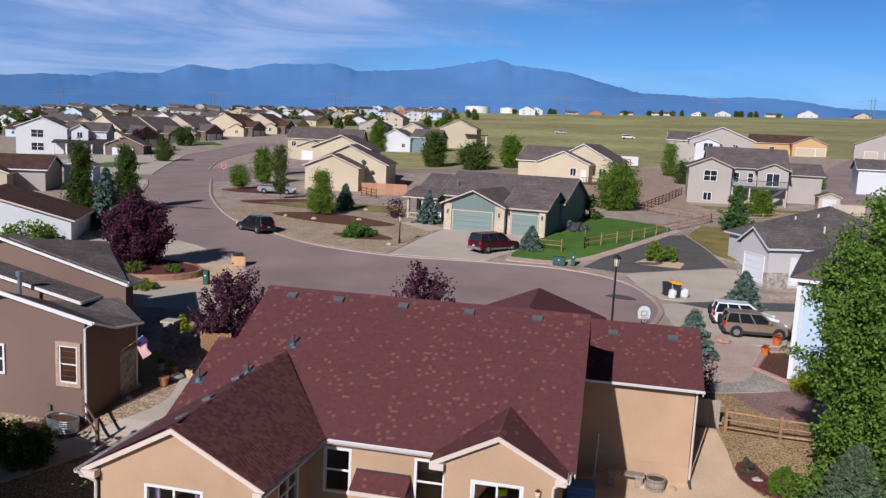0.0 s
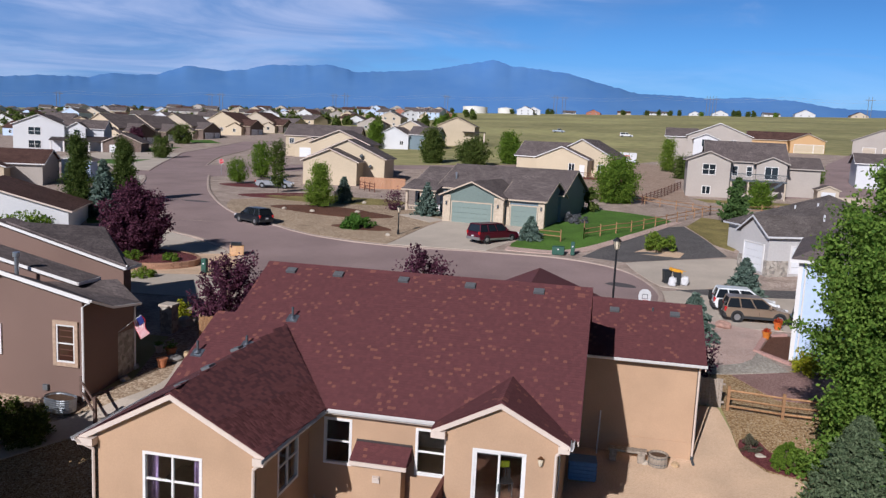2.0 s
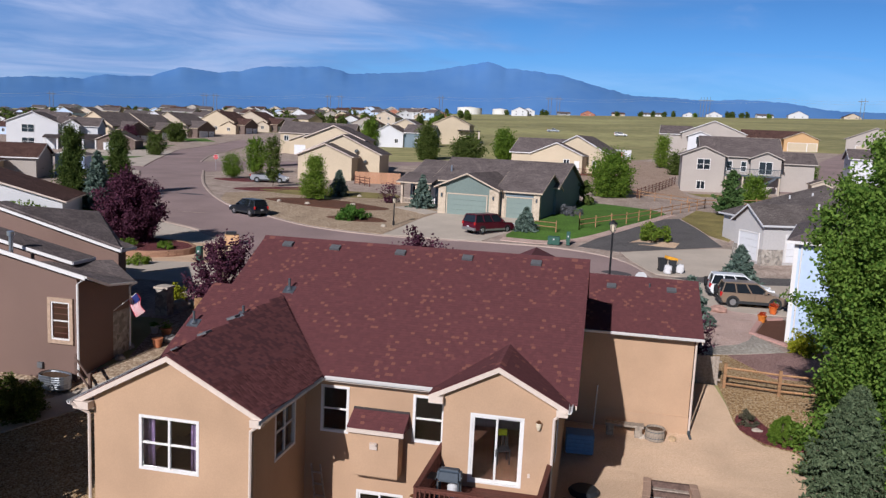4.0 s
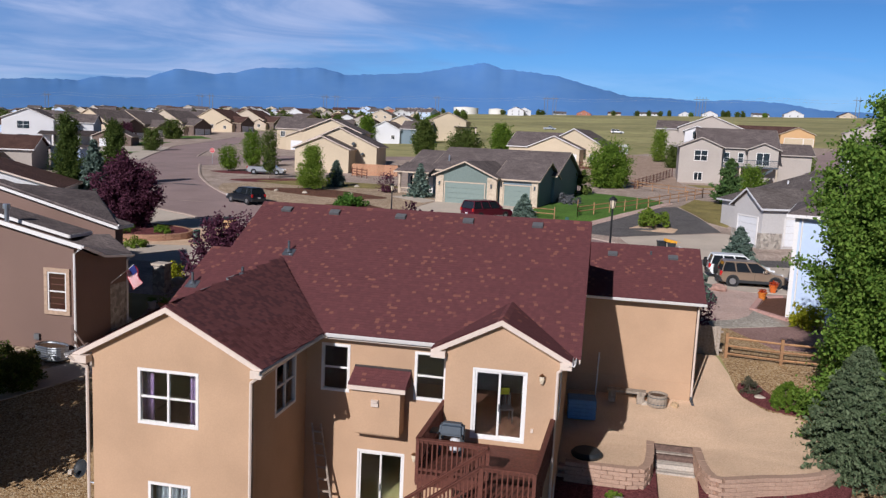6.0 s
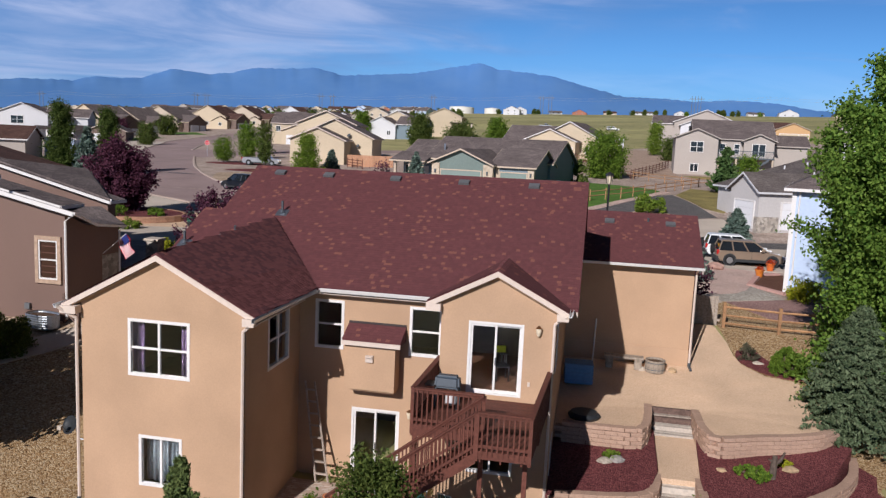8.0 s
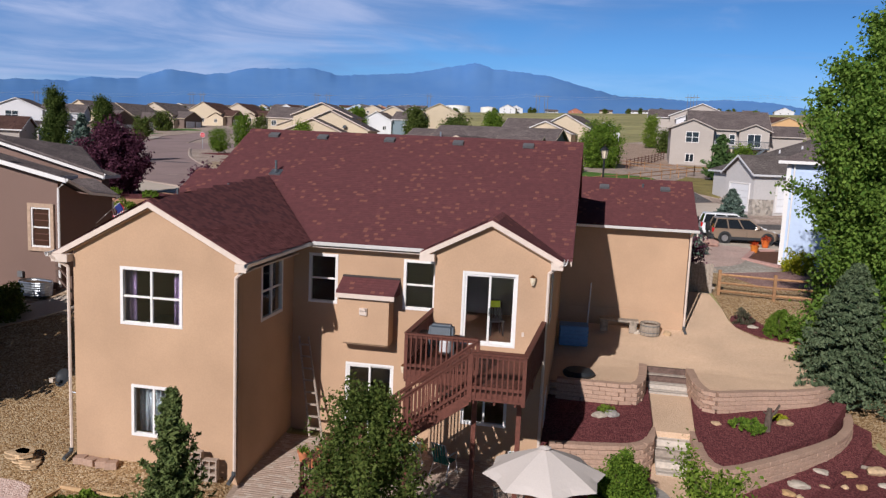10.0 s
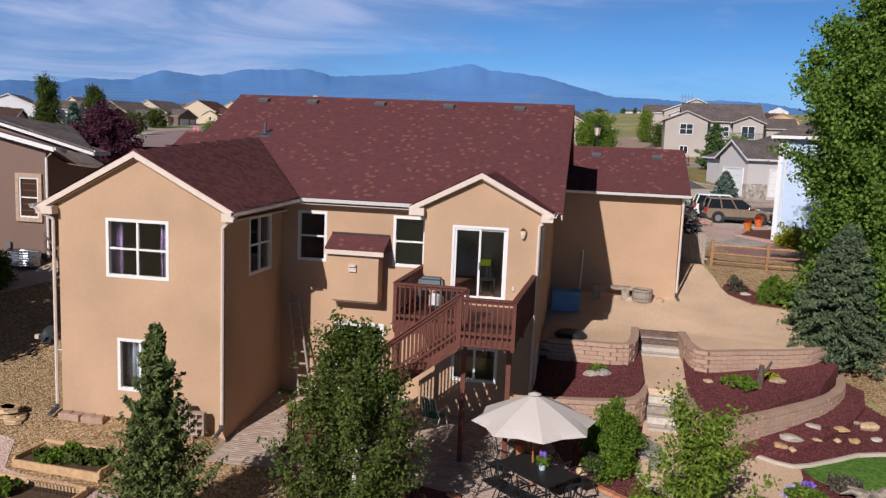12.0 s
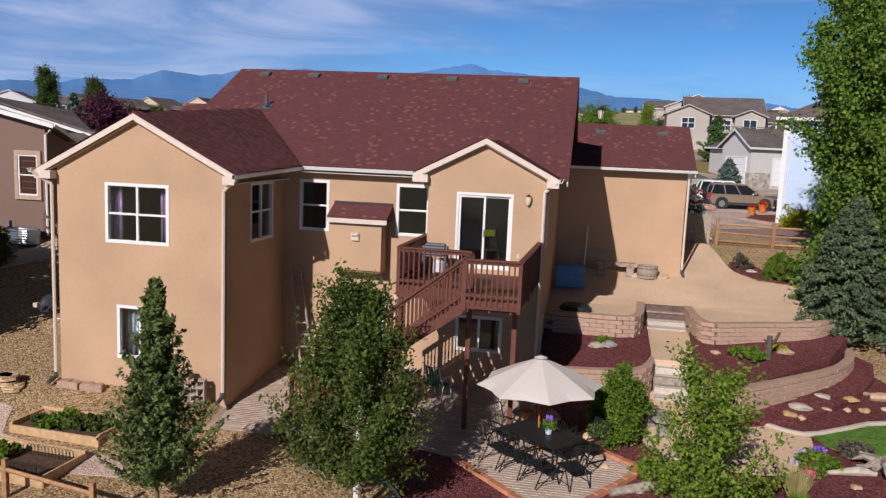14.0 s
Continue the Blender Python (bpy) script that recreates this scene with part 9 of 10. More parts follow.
def clay_pot(x, y, z, r, label, mat=None, plant=None, seed=1):
    ob = thing("plant_pot", pose(x, y, z), label, "plant pot", "clay pots")
    part("pot", tube(bmesh.new(), [(0, 0, 0), (0, 0, r * 1.5), (0, 0, r * 1.5), (0, 0, r * 1.75)], [r * 0.65, r * 0.95, r * 1.08, r * 1.08], 14), mat or TERRACOTTA, ob)
    if plant:
        rg = np.random.default_rng(seed)
        me = leaves_mesh("plant", rg.normal(0, 1, (140, 3)) * np.array((r * 0.45, r * 0.45, r * 0.3)) + np.array((0, 0, r * 2.0)), r * 0.3, rg)
        me.materials.append(plant)
        o = new("plant", me)
        o.parent = ob
    return ob


FLOWER_RED = leaf_material("red flowers", (0.35, 0.03, 0.01), (0.65, 0.12, 0.03))
for x, y, r, pl in ((-7.6, 20.6, 0.17, LEAF), (-7.2, 21.0, 0.14, None), (-7.25, 20.3, 0.15, LEAF), (-7.0, 20.75, 0.12, None), (-1.0, 19.9, 0.17, None), (-0.6, 20.1, 0.2, None)):
    clay_pot(x, y, ground_z(x, y) + 0.06, r, "terracotta plant pot on the patio", None, pl, int(x * -10))
clay_pot(11.1, 52.3, ground_z(11.1, 52.3) + 0.06, 0.27, "orange glazed pot of red flowers", material("orange glaze", (0.6, 0.14, 0.03), 0.3), FLOWER_RED, 4)
clay_pot(9.9, 49.4, ground_z(9.9, 49.4) + 0.06, 0.26, "orange glazed pot of red flowers", material("ochre glaze", (0.55, 0.18, 0.03), 0.3), FLOWER_RED, 5)
clay_pot(-21.1, 35.0, ground_z(-21.1, 35) + 0.05, 0.28, "terracotta pot with a green plant", None, LEAF, 6)
clay_pot(-20.8, 33.7, ground_z(-20.8, 33.7) + 0.05, 0.26, "terracotta pot beside boulders", None, None, 7)
clay_pot(-22.0, 35.4, ground_z(-22.0, 35.4) + 0.05, 0.22, "pale pot with a green plant", CREAMTRIM, LEAF, 8)

bench = thing("stone_bench", pose(2.35, 20.15, ground_z(2.35, 20.15) + 0.06, 0, 0, -70), "small grey stone garden bench", "bench")
bm = bmesh.new()
prism(bm, [(0.62 * math.cos(a), -0.1 + 0.62 * math.sin(a) * 0.5, 0.40) for a in [math.pi * k / 8 for k in range(9)]] + [(-0.45, -0.3, 0.40), (0.45, -0.3, 0.40)], (0, 0, 0.08))
part("slab", bm, ROCK_GREY, bench)
for s in (-0.33, 0.33):
    part("support", boxes((s - 0.08, s + 0.08, -0.18, 0.14, 0, 0.40)), ROCK_GREY, bench)
rb = thing("rustic_bench", pose(1.45, 30.9, upper(0, 30.9) + 0.03, 0, 0, 0), "rustic pale wooden bench by the garage wall", "bench")
part("seat", boxes((-0.75, 0.75, -0.2, 0.2, 0.42, 0.5)), DRIFT, rb)
for s in (-0.55, 0.55):
    part("support", boxes((s - 0.14, s + 0.14, -0.16, 0.16, 0, 0.42)), DRIFT, rb)
brl = thing("half_barrel", pose(2.65, 30.9, upper(0, 30.9) + 0.02), "weathered wooden half barrel planter", "barrel")
for k in range(16):
    a = 2 * math.pi * k / 16
    part("stave", boxes((-0.07, 0.07, -0.02, 0.02, 0, 0.46)), DRIFT, brl).matrix_local = pose(0.36 * math.cos(a), 0.36 * math.sin(a), 0, 0, 0, math.degrees(a) + 90)
for z in (0.1, 0.36):
    part("hoop", tube(bmesh.new(), [(0, 0, z), (0, 0, z + 0.03)], 0.388, 24, False), DARKMETAL, brl)
part("soil", tube(bmesh.new(), [(0, 0, 0.3), (0, 0, 0.38)], 0.34, 20), SOIL, brl)
rock(3.35, 30.95, 0.16, ROCK_TAN, "small round stone by the barrel", upper(0, 31), 1, 0.7)
rock(2.15, 30.85, 0.14, ROCK_PALE, "small round stone by the barrel", upper(0, 31), 2, 0.7)
tub = thing("stock_tank", pose(-0.25, 29.4, upper(0, 29.4) + 0.03, 0, 0, 4), "blue corrugated plastic bin in shade", "container")
BLUEPL = material("blue plastic", (0.10, 0.22, 0.42), 0.5, 0.08, 8)
part("tub", boxes((-0.5, 0.5, -0.38, 0.38, 0, 0.75)), BLUEPL, tub)
for k in range(5):
    part("rib", boxes((-0.53, 0.53, -0.41, 0.41, 0.06 + 0.15 * k, 0.13 + 0.15 * k)), BLUEPL, tub)
ring = thing("tyre_planter", pose(0.05, 26.3, upper(0, 26.3) + 0.02), "low black rubber ring on the patio", "planter")
part("ring", tube(bmesh.new(), [(0, 0, 0), (0, 0, 0.1), (0, 0, 0.2)], [0.5, 0.55, 0.45], 20), BIN, ring)
pipe = thing("pipe", pose(0.25, 31.4, 2.0), "white pipe leaning on the garage wall", "pipe")
part("tube", tube(bmesh.new(), [(0, -0.25, 0), (0.05, 0.1, 1.7)], 0.03, 6), WHITE, pipe)

# stones of the yard
STONES_BED = (
        (6.35, 23.2, 0.24, ROCK_GREY, 0.9, 20, 1.0, "pale grey stone block on red mulch"), (6.2, 22.25, 0.27, ROCK_PALE, 0.5, 170, 1.5, "long pale flat stone on red mulch"),
        (5.85, 21.75, 0.2, ROCK_ORANGE, 0.6, 150, 1.2, "ochre stone on red mulch"), (6.15, 21.7, 0.14, ROCK_TAN, 0.7, 0, 1.0, "small tan stone on red mulch"),
        (7.05, 23.2, 0.2, ROCK_PALE, 0.45, 160, 1.5, "pale flat stone on red mulch"), (7.85, 23.4, 0.21, ROCK_ORANGE, 0.4, 10, 1.4, "ochre flat stone on red mulch"),
        (8.1, 22.9, 0.18, ROCK_ORANGE, 0.6, 40, 1.2, "ochre stone on red mulch"), (6.95, 22.5, 0.14, ROCK_TAN, 0.5, 0, 1.4, "small tan stone on red mulch"),
        (7.6, 22.75, 0.12, ROCK_TAN, 0.6, 30, 1.2, "small tan stone on red mulch"), (8.75, 23.9, 0.28, ROCK_TAN, 0.6, 20, 1.3, "rounded tan stone on red mulch"),
        (8.75, 23.2, 0.18, ROCK_PALE, 0.5, 70, 1.2, "pale stone on red mulch"), (7.3, 23.9, 0.16, ROCK_PALE, 0.5, 20, 1.3, "pale stone beside a small plant"))
STONES_YARD = (
        (6.6, 24.0, 0.13, ROCK_PALE, 0.5, 60, 1.2, "small pale stone on red mulch"), (0.62, 19.3, 0.2, ROCK_TAN, 1.2, 10, 0.9, "upright tan boulder beside the patio"),
        (1.85, 19.85, 0.15, ROCK_PALE, 0.8, 10, 1.0, "pale stone beside a shrub"), (1.7, 17.0, 0.14, ROCK_GREY, 0.6, 10, 1.0, "grey stone in mulch"),
        (-1.0, 18.9, 0.16, ROCK_TAN, 0.9, 10, 1.0, "tan stone by the table"), (-3.9, 17.4, 0.16, ROCK_GREY, 0.7, 10, 1.2, "grey stone in shade"),
        (-5.4, 17.6, 0.2, ROCK_TAN, 0.9, 40, 1.0, "tan boulder beside the patio edge"), (-6.0, 17.7, 0.16, ROCK_GREY, 0.7, 40, 1.0, "grey boulder beside the patio edge"),
        (7.45, 18.2, 0.26, ROCK_ORANGE, 0.9, 40, 1.0, "large ochre boulder near driftwood"), (6.5, 18.3, 0.15, ROCK_TAN, 0.6, 10, 1.0, "reddish stone near driftwood"),
        (6.0, 17.4, 0.17, ROCK_PALE, 0.5, 10, 1.4, "pale stone near driftwood"), (6.9, 17.5, 0.18, ROCK_ORANGE, 0.35, 160, 1.5, "flat ochre stone near driftwood"),
        (5.3, 16.9, 0.2, ROCK_PALE, 0.8, 10, 1.0, "pale boulder beside dry grass"), (1.0, 17.95, 0.14, ROCK_TAN, 0.7, 0, 1.0, "tan stone by the brick border"))
for k, (x, y, s, mat, fl, rz, lg, lab) in enumerate(STONES_BED + STONES_YARD):
    rock(x, y, s * 0.78, mat, lab, bank(x, y) - 0.06 if 4.5 < x < 9.4 and y > 21.5 else None, k, fl, rz, "garden_stone", "garden stones", lg)
for x, y, s, mat, lab in ((0.75, 24.1, 0.17, ROCK_PALE, "pale stone on the mulch terrace"), (1.15, 24.3, 0.2, ROCK_GREY, "flat grey stone on the mulch terrace"), (6.4, 24.9, 0.18, ROCK_TAN, "tan stone on the mulch terrace"), (4.3, 24.4, 0.12, ROCK_TAN, "small stone on the mulch terrace")):
    rock(x, y, s, mat, lab, terrace(y), int(x * 7), 0.5, 20, "garden_stone", "garden stones", 1.3)
rock(6.75, 32.5, 0.2, ROCK_PALE, "pale rock in the mulch crescent", 2.1, 60, 0.7)
for x, y, s, mat in ((-22.6, 41.0, 0.55, ROCK_TAN), (-23.3, 40.2, 0.5, ROCK_PALE), (-21.6, 41.6, 0.45, ROCK_GREY), (-22.1, 33.3, 0.25, ROCK_GREY), (-21.6, 31.9, 0.22, ROCK_GREY), (-20.7, 34.6, 0.35, ROCK_GREY), (-20.1, 35.2, 0.4, ROCK_TAN)):
    rock(x, y, s, mat, "rounded boulder along the side walk", None, int(-x * 10), 0.75, 20, "boulder", "boulders by the side walk")
for x, y, s in ((7.7, 51.7, 0.5), (15.0, 60.5, 0.8), (6.9, 59.6, 0.45)):
    rock(x, y, s, material("pinkish granite", (0.42, 0.26, 0.21), 0.95, 0.2, 4, 0.4), "pinkish granite boulder beside the drive", None, int(x * 10), 0.6, 20, "boulder", "granite boulders")
for x, y, lab in ((-37.3, 86.3, "pale landscape rock in mulch"), (-33.5, 85.6, "pale landscape rock in mulch"), (-28.6, 87.4, "small pale rock in mulch"), (-21.4, 75.3, "pale rock by a yard lamp"), (-30.5, 96, "pale rock on a lawn")):
    rock(x, y, 0.30, ROCK_PALE, lab, None, int(-x * 10), 0.7, 20, "white_rock", "pale rocks")

# driftwood and logs
def log(name, pts, radii, mat, label, cat="log"):
    bm = bmesh.new()
    tube(bm, pts, radii, 9)
    for v in bm.verts:
        v.co += Vector((noise.noise(v.co * 5), noise.noise(v.co * 5 + Vector((9, 0, 0))), noise.noise(v.co * 5 + Vector((0, 9, 0))))) * 0.04
    return tagged(mesh_ob(name, bm, mat), label, cat)


def gz(x, y, up=0.1):
    return (x, y, ground_z(x, y) + up)


log("log", [gz(1.1, 16.7), gz(1.9, 17.1, 0.12), gz(2.75, 17.5)], [0.09, 0.1, 0.08], DRIFT, "grey weathered log lying in mulch")
log("driftwood", [gz(7.1, 24.2, 0.06), gz(7.9, 24.3, 0.1), gz(8.8, 24.1, 0.07)], [0.04, 0.08, 0.05], DRIFT, "grey driftwood branch on red mulch")
log("driftwood", [gz(6.0, 18.75), gz(6.7, 18.9, 0.14), gz(7.1, 18.95, 0.1)], [0.06, 0.12, 0.07], material("bleached wood", (0.46, 0.39, 0.32), 0.9, 0.15, 8, 0.4), "bleached driftwood near a stump")
st = thing("root_stump", pose(7.3, 19.2, ground_z(7.3, 19.2) + 0.03), "grey uprooted driftwood stump beside the lawn", "stump")
for k in range(11):
    a = k * 0.57
    part("root", tube(bmesh.new(), [(0.1 * math.cos(a), 0.1 * math.sin(a), 0.25), (0.38 * math.cos(a), 0.38 * math.sin(a), 0.22 + 0.12 * math.sin(3 * a)), (0.62 * math.cos(a), 0.62 * math.sin(a), 0.05 + 0.25 * abs(math.sin(2 * a)))], [0.11, 0.07, 0.02], 6), DRIFT, st)
part("trunk", tube(bmesh.new(), [(0, 0, 0), (0.4, 0.1, 0.28), (1.5, 0.25, 0.3)], [0.2, 0.22, 0.14], 9), DRIFT, st)
lg = bmesh.new()
tube(lg, [(0, 0, 0), (0.03, 0.05, 0.45), (0.05, 0.1, 0.72)], [0.11, 0.1, 0.07], 8)
tube(lg, [(0.03, 0.05, 0.45), (0.2, 0.05, 0.6), (0.32, 0.1, 0.85)], [0.06, 0.05, 0.03], 6)
tube(lg, [(0.03, 0.05, 0.5), (-0.15, 0.0, 0.62)], [0.05, 0.02], 6)
sn = mesh_ob("dead_stump", lg, DRIFT_DARK)
sn.matrix_world = pose(5.75, 24.3, terrace(24.3) - 0.03)
tagged(sn, "dark forked dead stump standing in mulch", "stump")

# small plants
shrub("perennial", 5.15, 24.2, 0.35, 0.5, LEAF, "low bright green plant on the mulch terrace", 81, 24, 40, 0.07, z=terrace(24.4))
shrub("perennial", 6.3, 25.3, 0.25, 0.25, LEAF_YELLOW, "small yellow-green plant beside a stump", 82, 14, 30, 0.06, z=terrace(24.4))
shrub("perennial", 0.95, 24.35, 0.32, 0.28, LEAF_LIGHT, "small green plant on the mulch terrace", 83, 14, 30, 0.06, z=terrace(24.4))
shrub("perennial", 7.15, 24.05, 0.25, 0.2, LEAF_YELLOW, "small yellow-green plant beside stones", 84, 12, 30, 0.06)
shrub("flower_clump", 5.85, 19.0, 0.55, 0.5, LEAF, "clump of violet and pink garden flowers", 85, 24, 50, 0.07)
for k, (m_, lab, x, y, h) in enumerate(((VIOLET, "violet flower heads", 5.95, 19.2, 0.6), (leaf_material("pink petals", (0.5, 0.03, 0.12), (0.75, 0.12, 0.28)), "bright pink flower heads", 5.6, 18.75, 0.42), (leaf_material("pale petals", (0.4, 0.35, 0.6), (0.65, 0.6, 0.8)), "pale violet flower heads", 5.65, 19.2, 0.5))):
    rg = np.random.default_rng(90 + k)
    shrub("flowering_plant", x, y, h, 0.28, m_, "low clump of " + lab, 90 + k, 14, 16, 0.07)
shrub("grey_shrub", 7.0, 19.9, 0.5, 0.45, leaf_material("grey green leaves", (0.10, 0.09, 0.07), (0.19, 0.17, 0.13)), "low grey twiggy shrub by the lawn", 95, 20, 40, 0.06)
shrub("groundcover", 2.0, 17.9, 0.3, 0.45, LEAF_LIGHT, "low light green groundcover beside a path", 96, 20, 40, 0.07)


def grass_tuft(x, y, h, r, leaf, label, seed):
    rg = np.random.default_rng(seed)
    n = 420
    a, rr = rg.uniform(0, 6.28, n), rg.uniform(0, 1, n) ** 0.5 * r
    v, f = [], []
    for i in range(n):
        bx, by = rr[i] * 0.35 * math.cos(a[i]), rr[i] * 0.35 * math.sin(a[i])
        tx, ty, tz = rr[i] * math.cos(a[i]), rr[i] * math.sin(a[i]), h * rg.uniform(0.6, 1)
        k = len(v)
        v += [(bx - 0.008, by, 0), (bx + 0.008, by, 0), (tx, ty, tz)]
        f.append((k, k + 1, k + 2))
    me = bpy.data.meshes.new("grass_tuft")
    me.from_pydata(v, [], f)
    me.materials.append(leaf)
    ob = new("grass_tuft", me)
    ob.matrix_world = pose(x, y, ground_z(x, y))
    return tagged(ob, label, "ornamental grass")


grass_tuft(5.05, 17.6, 0.75, 0.42, GRASS_DRY, "tuft of tall dry ornamental grass", 97)
grass_tuft(5.0, 17.1, 0.4, 0.25, LEAF_LIGHT, "tuft of bright green grass blades", 98)

# raised beds
def raised_bed(x0, x1, y0, y1, rz, label, plants, seed, wire=False):
    cx, cy = (x0 + x1) / 2, (y0 + y1) / 2
    w, d = (x1 - x0) / 2, (y1 - y0) / 2
    z = min(ground_z(x0, y0), ground_z(x1, y0))
    ob = thing("raised_bed", pose(cx, cy, z, 0, 0, rz), label, "raised bed")
    for dim in ((-w, w, -d, -d + 0.05, -0.1, 0.24), (-w, w, d - 0.05, d, -0.1, 0.36), (-w, -w + 0.05, -d + 0.05, d - 0.05, -0.1, 0.3), (w - 0.05, w, -d + 0.05, d - 0.05, -0.1, 0.3)):
        part("board", boxes(dim), BEDWOOD, ob)
    for sx in (-w + 0.03, w - 0.03):
        part("corner_post", boxes((sx - 0.04, sx + 0.04, -d + 0.02, -d + 0.1, -0.1, 0.27)), BEDWOOD, ob)
    part("soil", boxes((-w + 0.05, w - 0.05, -d + 0.05, d - 0.05, 0.05, 0.18)), SOIL, ob)
    if wire:
        for yy in (-d + 0.2, d - 0.25):
            bm = bmesh.new()
            for k in range(14):
                x = -0.1 + (w * 0.95) * k / 14
                tube(bm, [(x, yy, 0.15), (x, yy, 0.38), (x + 0.06, yy, 0.45), (x + 0.12, yy, 0.38), (x + 0.12, yy, 0.15)], 0.008, 4)
            part("wire_edging", bm, WIRE, ob, "black looped wire edging")
    rg = np.random.default_rng(seed)
    for px, py, pr, ph, lf in plants:
        shrub("vegetable_plant", cx + px, cy + py, ph, pr, lf, "leafy green vegetables in a raised bed", int(rg.integers(1000)), 22, 40, 0.075, z=z + 0.16, group="vegetables", category="vegetable plant")
    return ob


raised_bed(-13.15, -10.65, 16.2, 17.35, -4, "raised wooden garden bed with green vegetables", ((-0.7, -0.1, 0.33, 0.25, LEAF_DARK), (-0.2, 0.15, 0.4, 0.35, LEAF), (0.3, -0.1, 0.4, 0.3, LEAF_DARK), (0.7, 0.1, 0.4, 0.4, LEAF_DARK), (-0.4, -0.25, 0.3, 0.22, LEAF)), 1)
raised_bed(-13.4, -10.65, 14.3, 15.65, -4, "raised wooden garden bed half planted with greens", ((-0.9, 0.0, 0.45, 0.4, LEAF_LIGHT), (-0.4, 0.1, 0.4, 0.35, LEAF), (-0.5, -0.35, 0.35, 0.35, LEAF_LIGHT)), 2, True)

# stacks beside the wing
rng = random.Random(8)
fs = thing("flagstone_pile", pose(-14.75, 18.1, ground_z(-14.75, 18.1) + 0.03), "stack of flat tan flagstones on gravel", "stone pile")
for k in range(14):
    bm = bmesh.new()
    n = 7
    r = rng.uniform(0.22, 0.38)
    cx, cy, z = rng.uniform(-0.28, 0.28), rng.uniform(-0.2, 0.2), 0.05 * (k // 2)
    prism(bm, [(cx + r * rng.uniform(0.7, 1.1) * math.cos(2 * math.pi * i / n), cy + r * rng.uniform(0.6, 0.9) * math.sin(2 * math.pi * i / n), z) for i in range(n)], (0, 0, 0.045))
    part("flagstone", bm, ROCK_TAN, fs)
for x in (-13.3, -12.95, -12.6, -12.3):
    ob = new("paving_block", BLOCK_MESH)
    ob.matrix_world = pose(x, 18.5 - 0.08 * (x + 13), ground_z(x, 18.4) + 0.03, 0, 0, rng.uniform(-30, 30)) @ Matrix.Diagonal((0.8, 1.0, 1.5, 1))
    tagged(ob, "loose tan paving block against the wall", "paving block", "loose blocks")
CINDER = material("grey tan cinder block", (0.40, 0.32, 0.26), 0.95, 0.15, 14, 0.3, rand=0.1)
cb = thing("block_stack", pose(-9.62, 18.45, ground_z(-9.5, 18.45) + 0.03, 0, 0, 6), "stack of hollow concrete blocks against the wall", "block stack")
for cx, n in ((-0.2, 4), (0.22, 3)):
    for k in range(n):
        z = 0.2 * k
        part("hollow_block", boxes((cx - 0.195, cx + 0.195, -0.1, 0.1, z, z + 0.03), (cx - 0.195, cx + 0.195, -0.1, 0.1, z + 0.16, z + 0.19), (cx - 0.195, cx - 0.165, -0.1, 0.1, z + 0.03, z + 0.16), (cx + 0.165, cx + 0.195, -0.1, 0.1, z + 0.03, z + 0.16), (cx - 0.015, cx + 0.015, -0.1, 0.1, z + 0.03, z + 0.16)), CINDER, cb)

# dish, neighbour's tank and flag
dish = thing("satellite_dish", pose(-14.2, 19.8, 1.6), "dark satellite dish on a bent grey arm at the house wall", "satellite dish")
bm = bmesh.new()
turn = pose(-0.42, -0.1, 0.12, 62, 0, -25)
rows = [[bm.verts.new(turn @ Vector((0.32 * k / 5 * math.cos(a), 0.27 * k / 5 * math.sin(a), 0.10 * (k / 5) ** 2))) for a in [2 * math.pi * i / 20 for i in range(20)]] for k in range(1, 6)]
mid = bm.verts.new(turn @ Vector((0, 0, 0)))
for i in range(20):
    bm.faces.new((mid, rows[0][i], rows[0][(i + 1) % 20]))
    for p, q in zip(rows, rows[1:]):
        bm.faces.new((p[i], q[i], q[(i + 1) % 20], p[(i + 1) % 20]))
ds = part("reflector", bm, BIN, dish, smooth=True)
ds.modifiers.new("thick", "SOLIDIFY").thickness = 0.012
part("mast", tube(bmesh.new(), [(0.57, 0, -0.35), (-0.28, 0, -0.3), (-0.36, -0.05, 0.1)], 0.025, 8), METAL, dish, "bent galvanised mast")
part("feed_arm", tube(bmesh.new(), [(-0.42, -0.12, -0.1), (-0.56, -0.42, 0.14)], 0.018, 6), METAL, dish)
part("receiver", boxes((-0.62, -0.5, -0.5, -0.38, 0.1, 0.22)), ROCK_PALE, dish, "pale grey receiver head")
part("foot", boxes((0.535, 0.56, -0.1, 0.1, -0.45, -0.25)), METAL, dish)
tank = thing("stock_tank", pose(-22.6, 28.7, ground_z(-22.6, 28.7) + 0.05, 0, 0, -12), "galvanised corrugated stock tank used as a planter", "tank")
bm = bmesh.new()
pts = [(0.3 + 0.45 * math.cos(a), 0.45 * math.sin(a)) for a in [math.pi * (k / 8 - 0.5) for k in range(9)]] + [(-0.3 + 0.45 * math.cos(a), 0.45 * math.sin(a)) for a in [math.pi * (k / 8 + 0.5) for k in range(9)]]
prev = None
for k in range(13):
    off = 0.02 * (k % 2)
    ringv = [bm.verts.new((x * (1 + off), y * (1 + off * 1.5), 0.6 * k / 12)) for x, y in pts]
    if prev:
        for i in range(len(pts)):
            bm.faces.new((prev[i], prev[(i + 1) % len(pts)], ringv[(i + 1) % len(pts)], ringv[i]))
    prev = ringv
part("side", bm, METAL, tank)
part("soil", prism(bmesh.new(), [(x * 0.97, y * 0.97, 0.42) for x, y in pts], (0, 0, 0.08)), SOIL, tank)
FLAG_RED = material("flag red", (0.45, 0.02, 0.04), 0.8)
FLAG_WHITE = material("flag white", (0.75, 0.74, 0.76), 0.8)
FLAG_BLUE = material("flag blue", (0.02, 0.03, 0.16), 0.8)
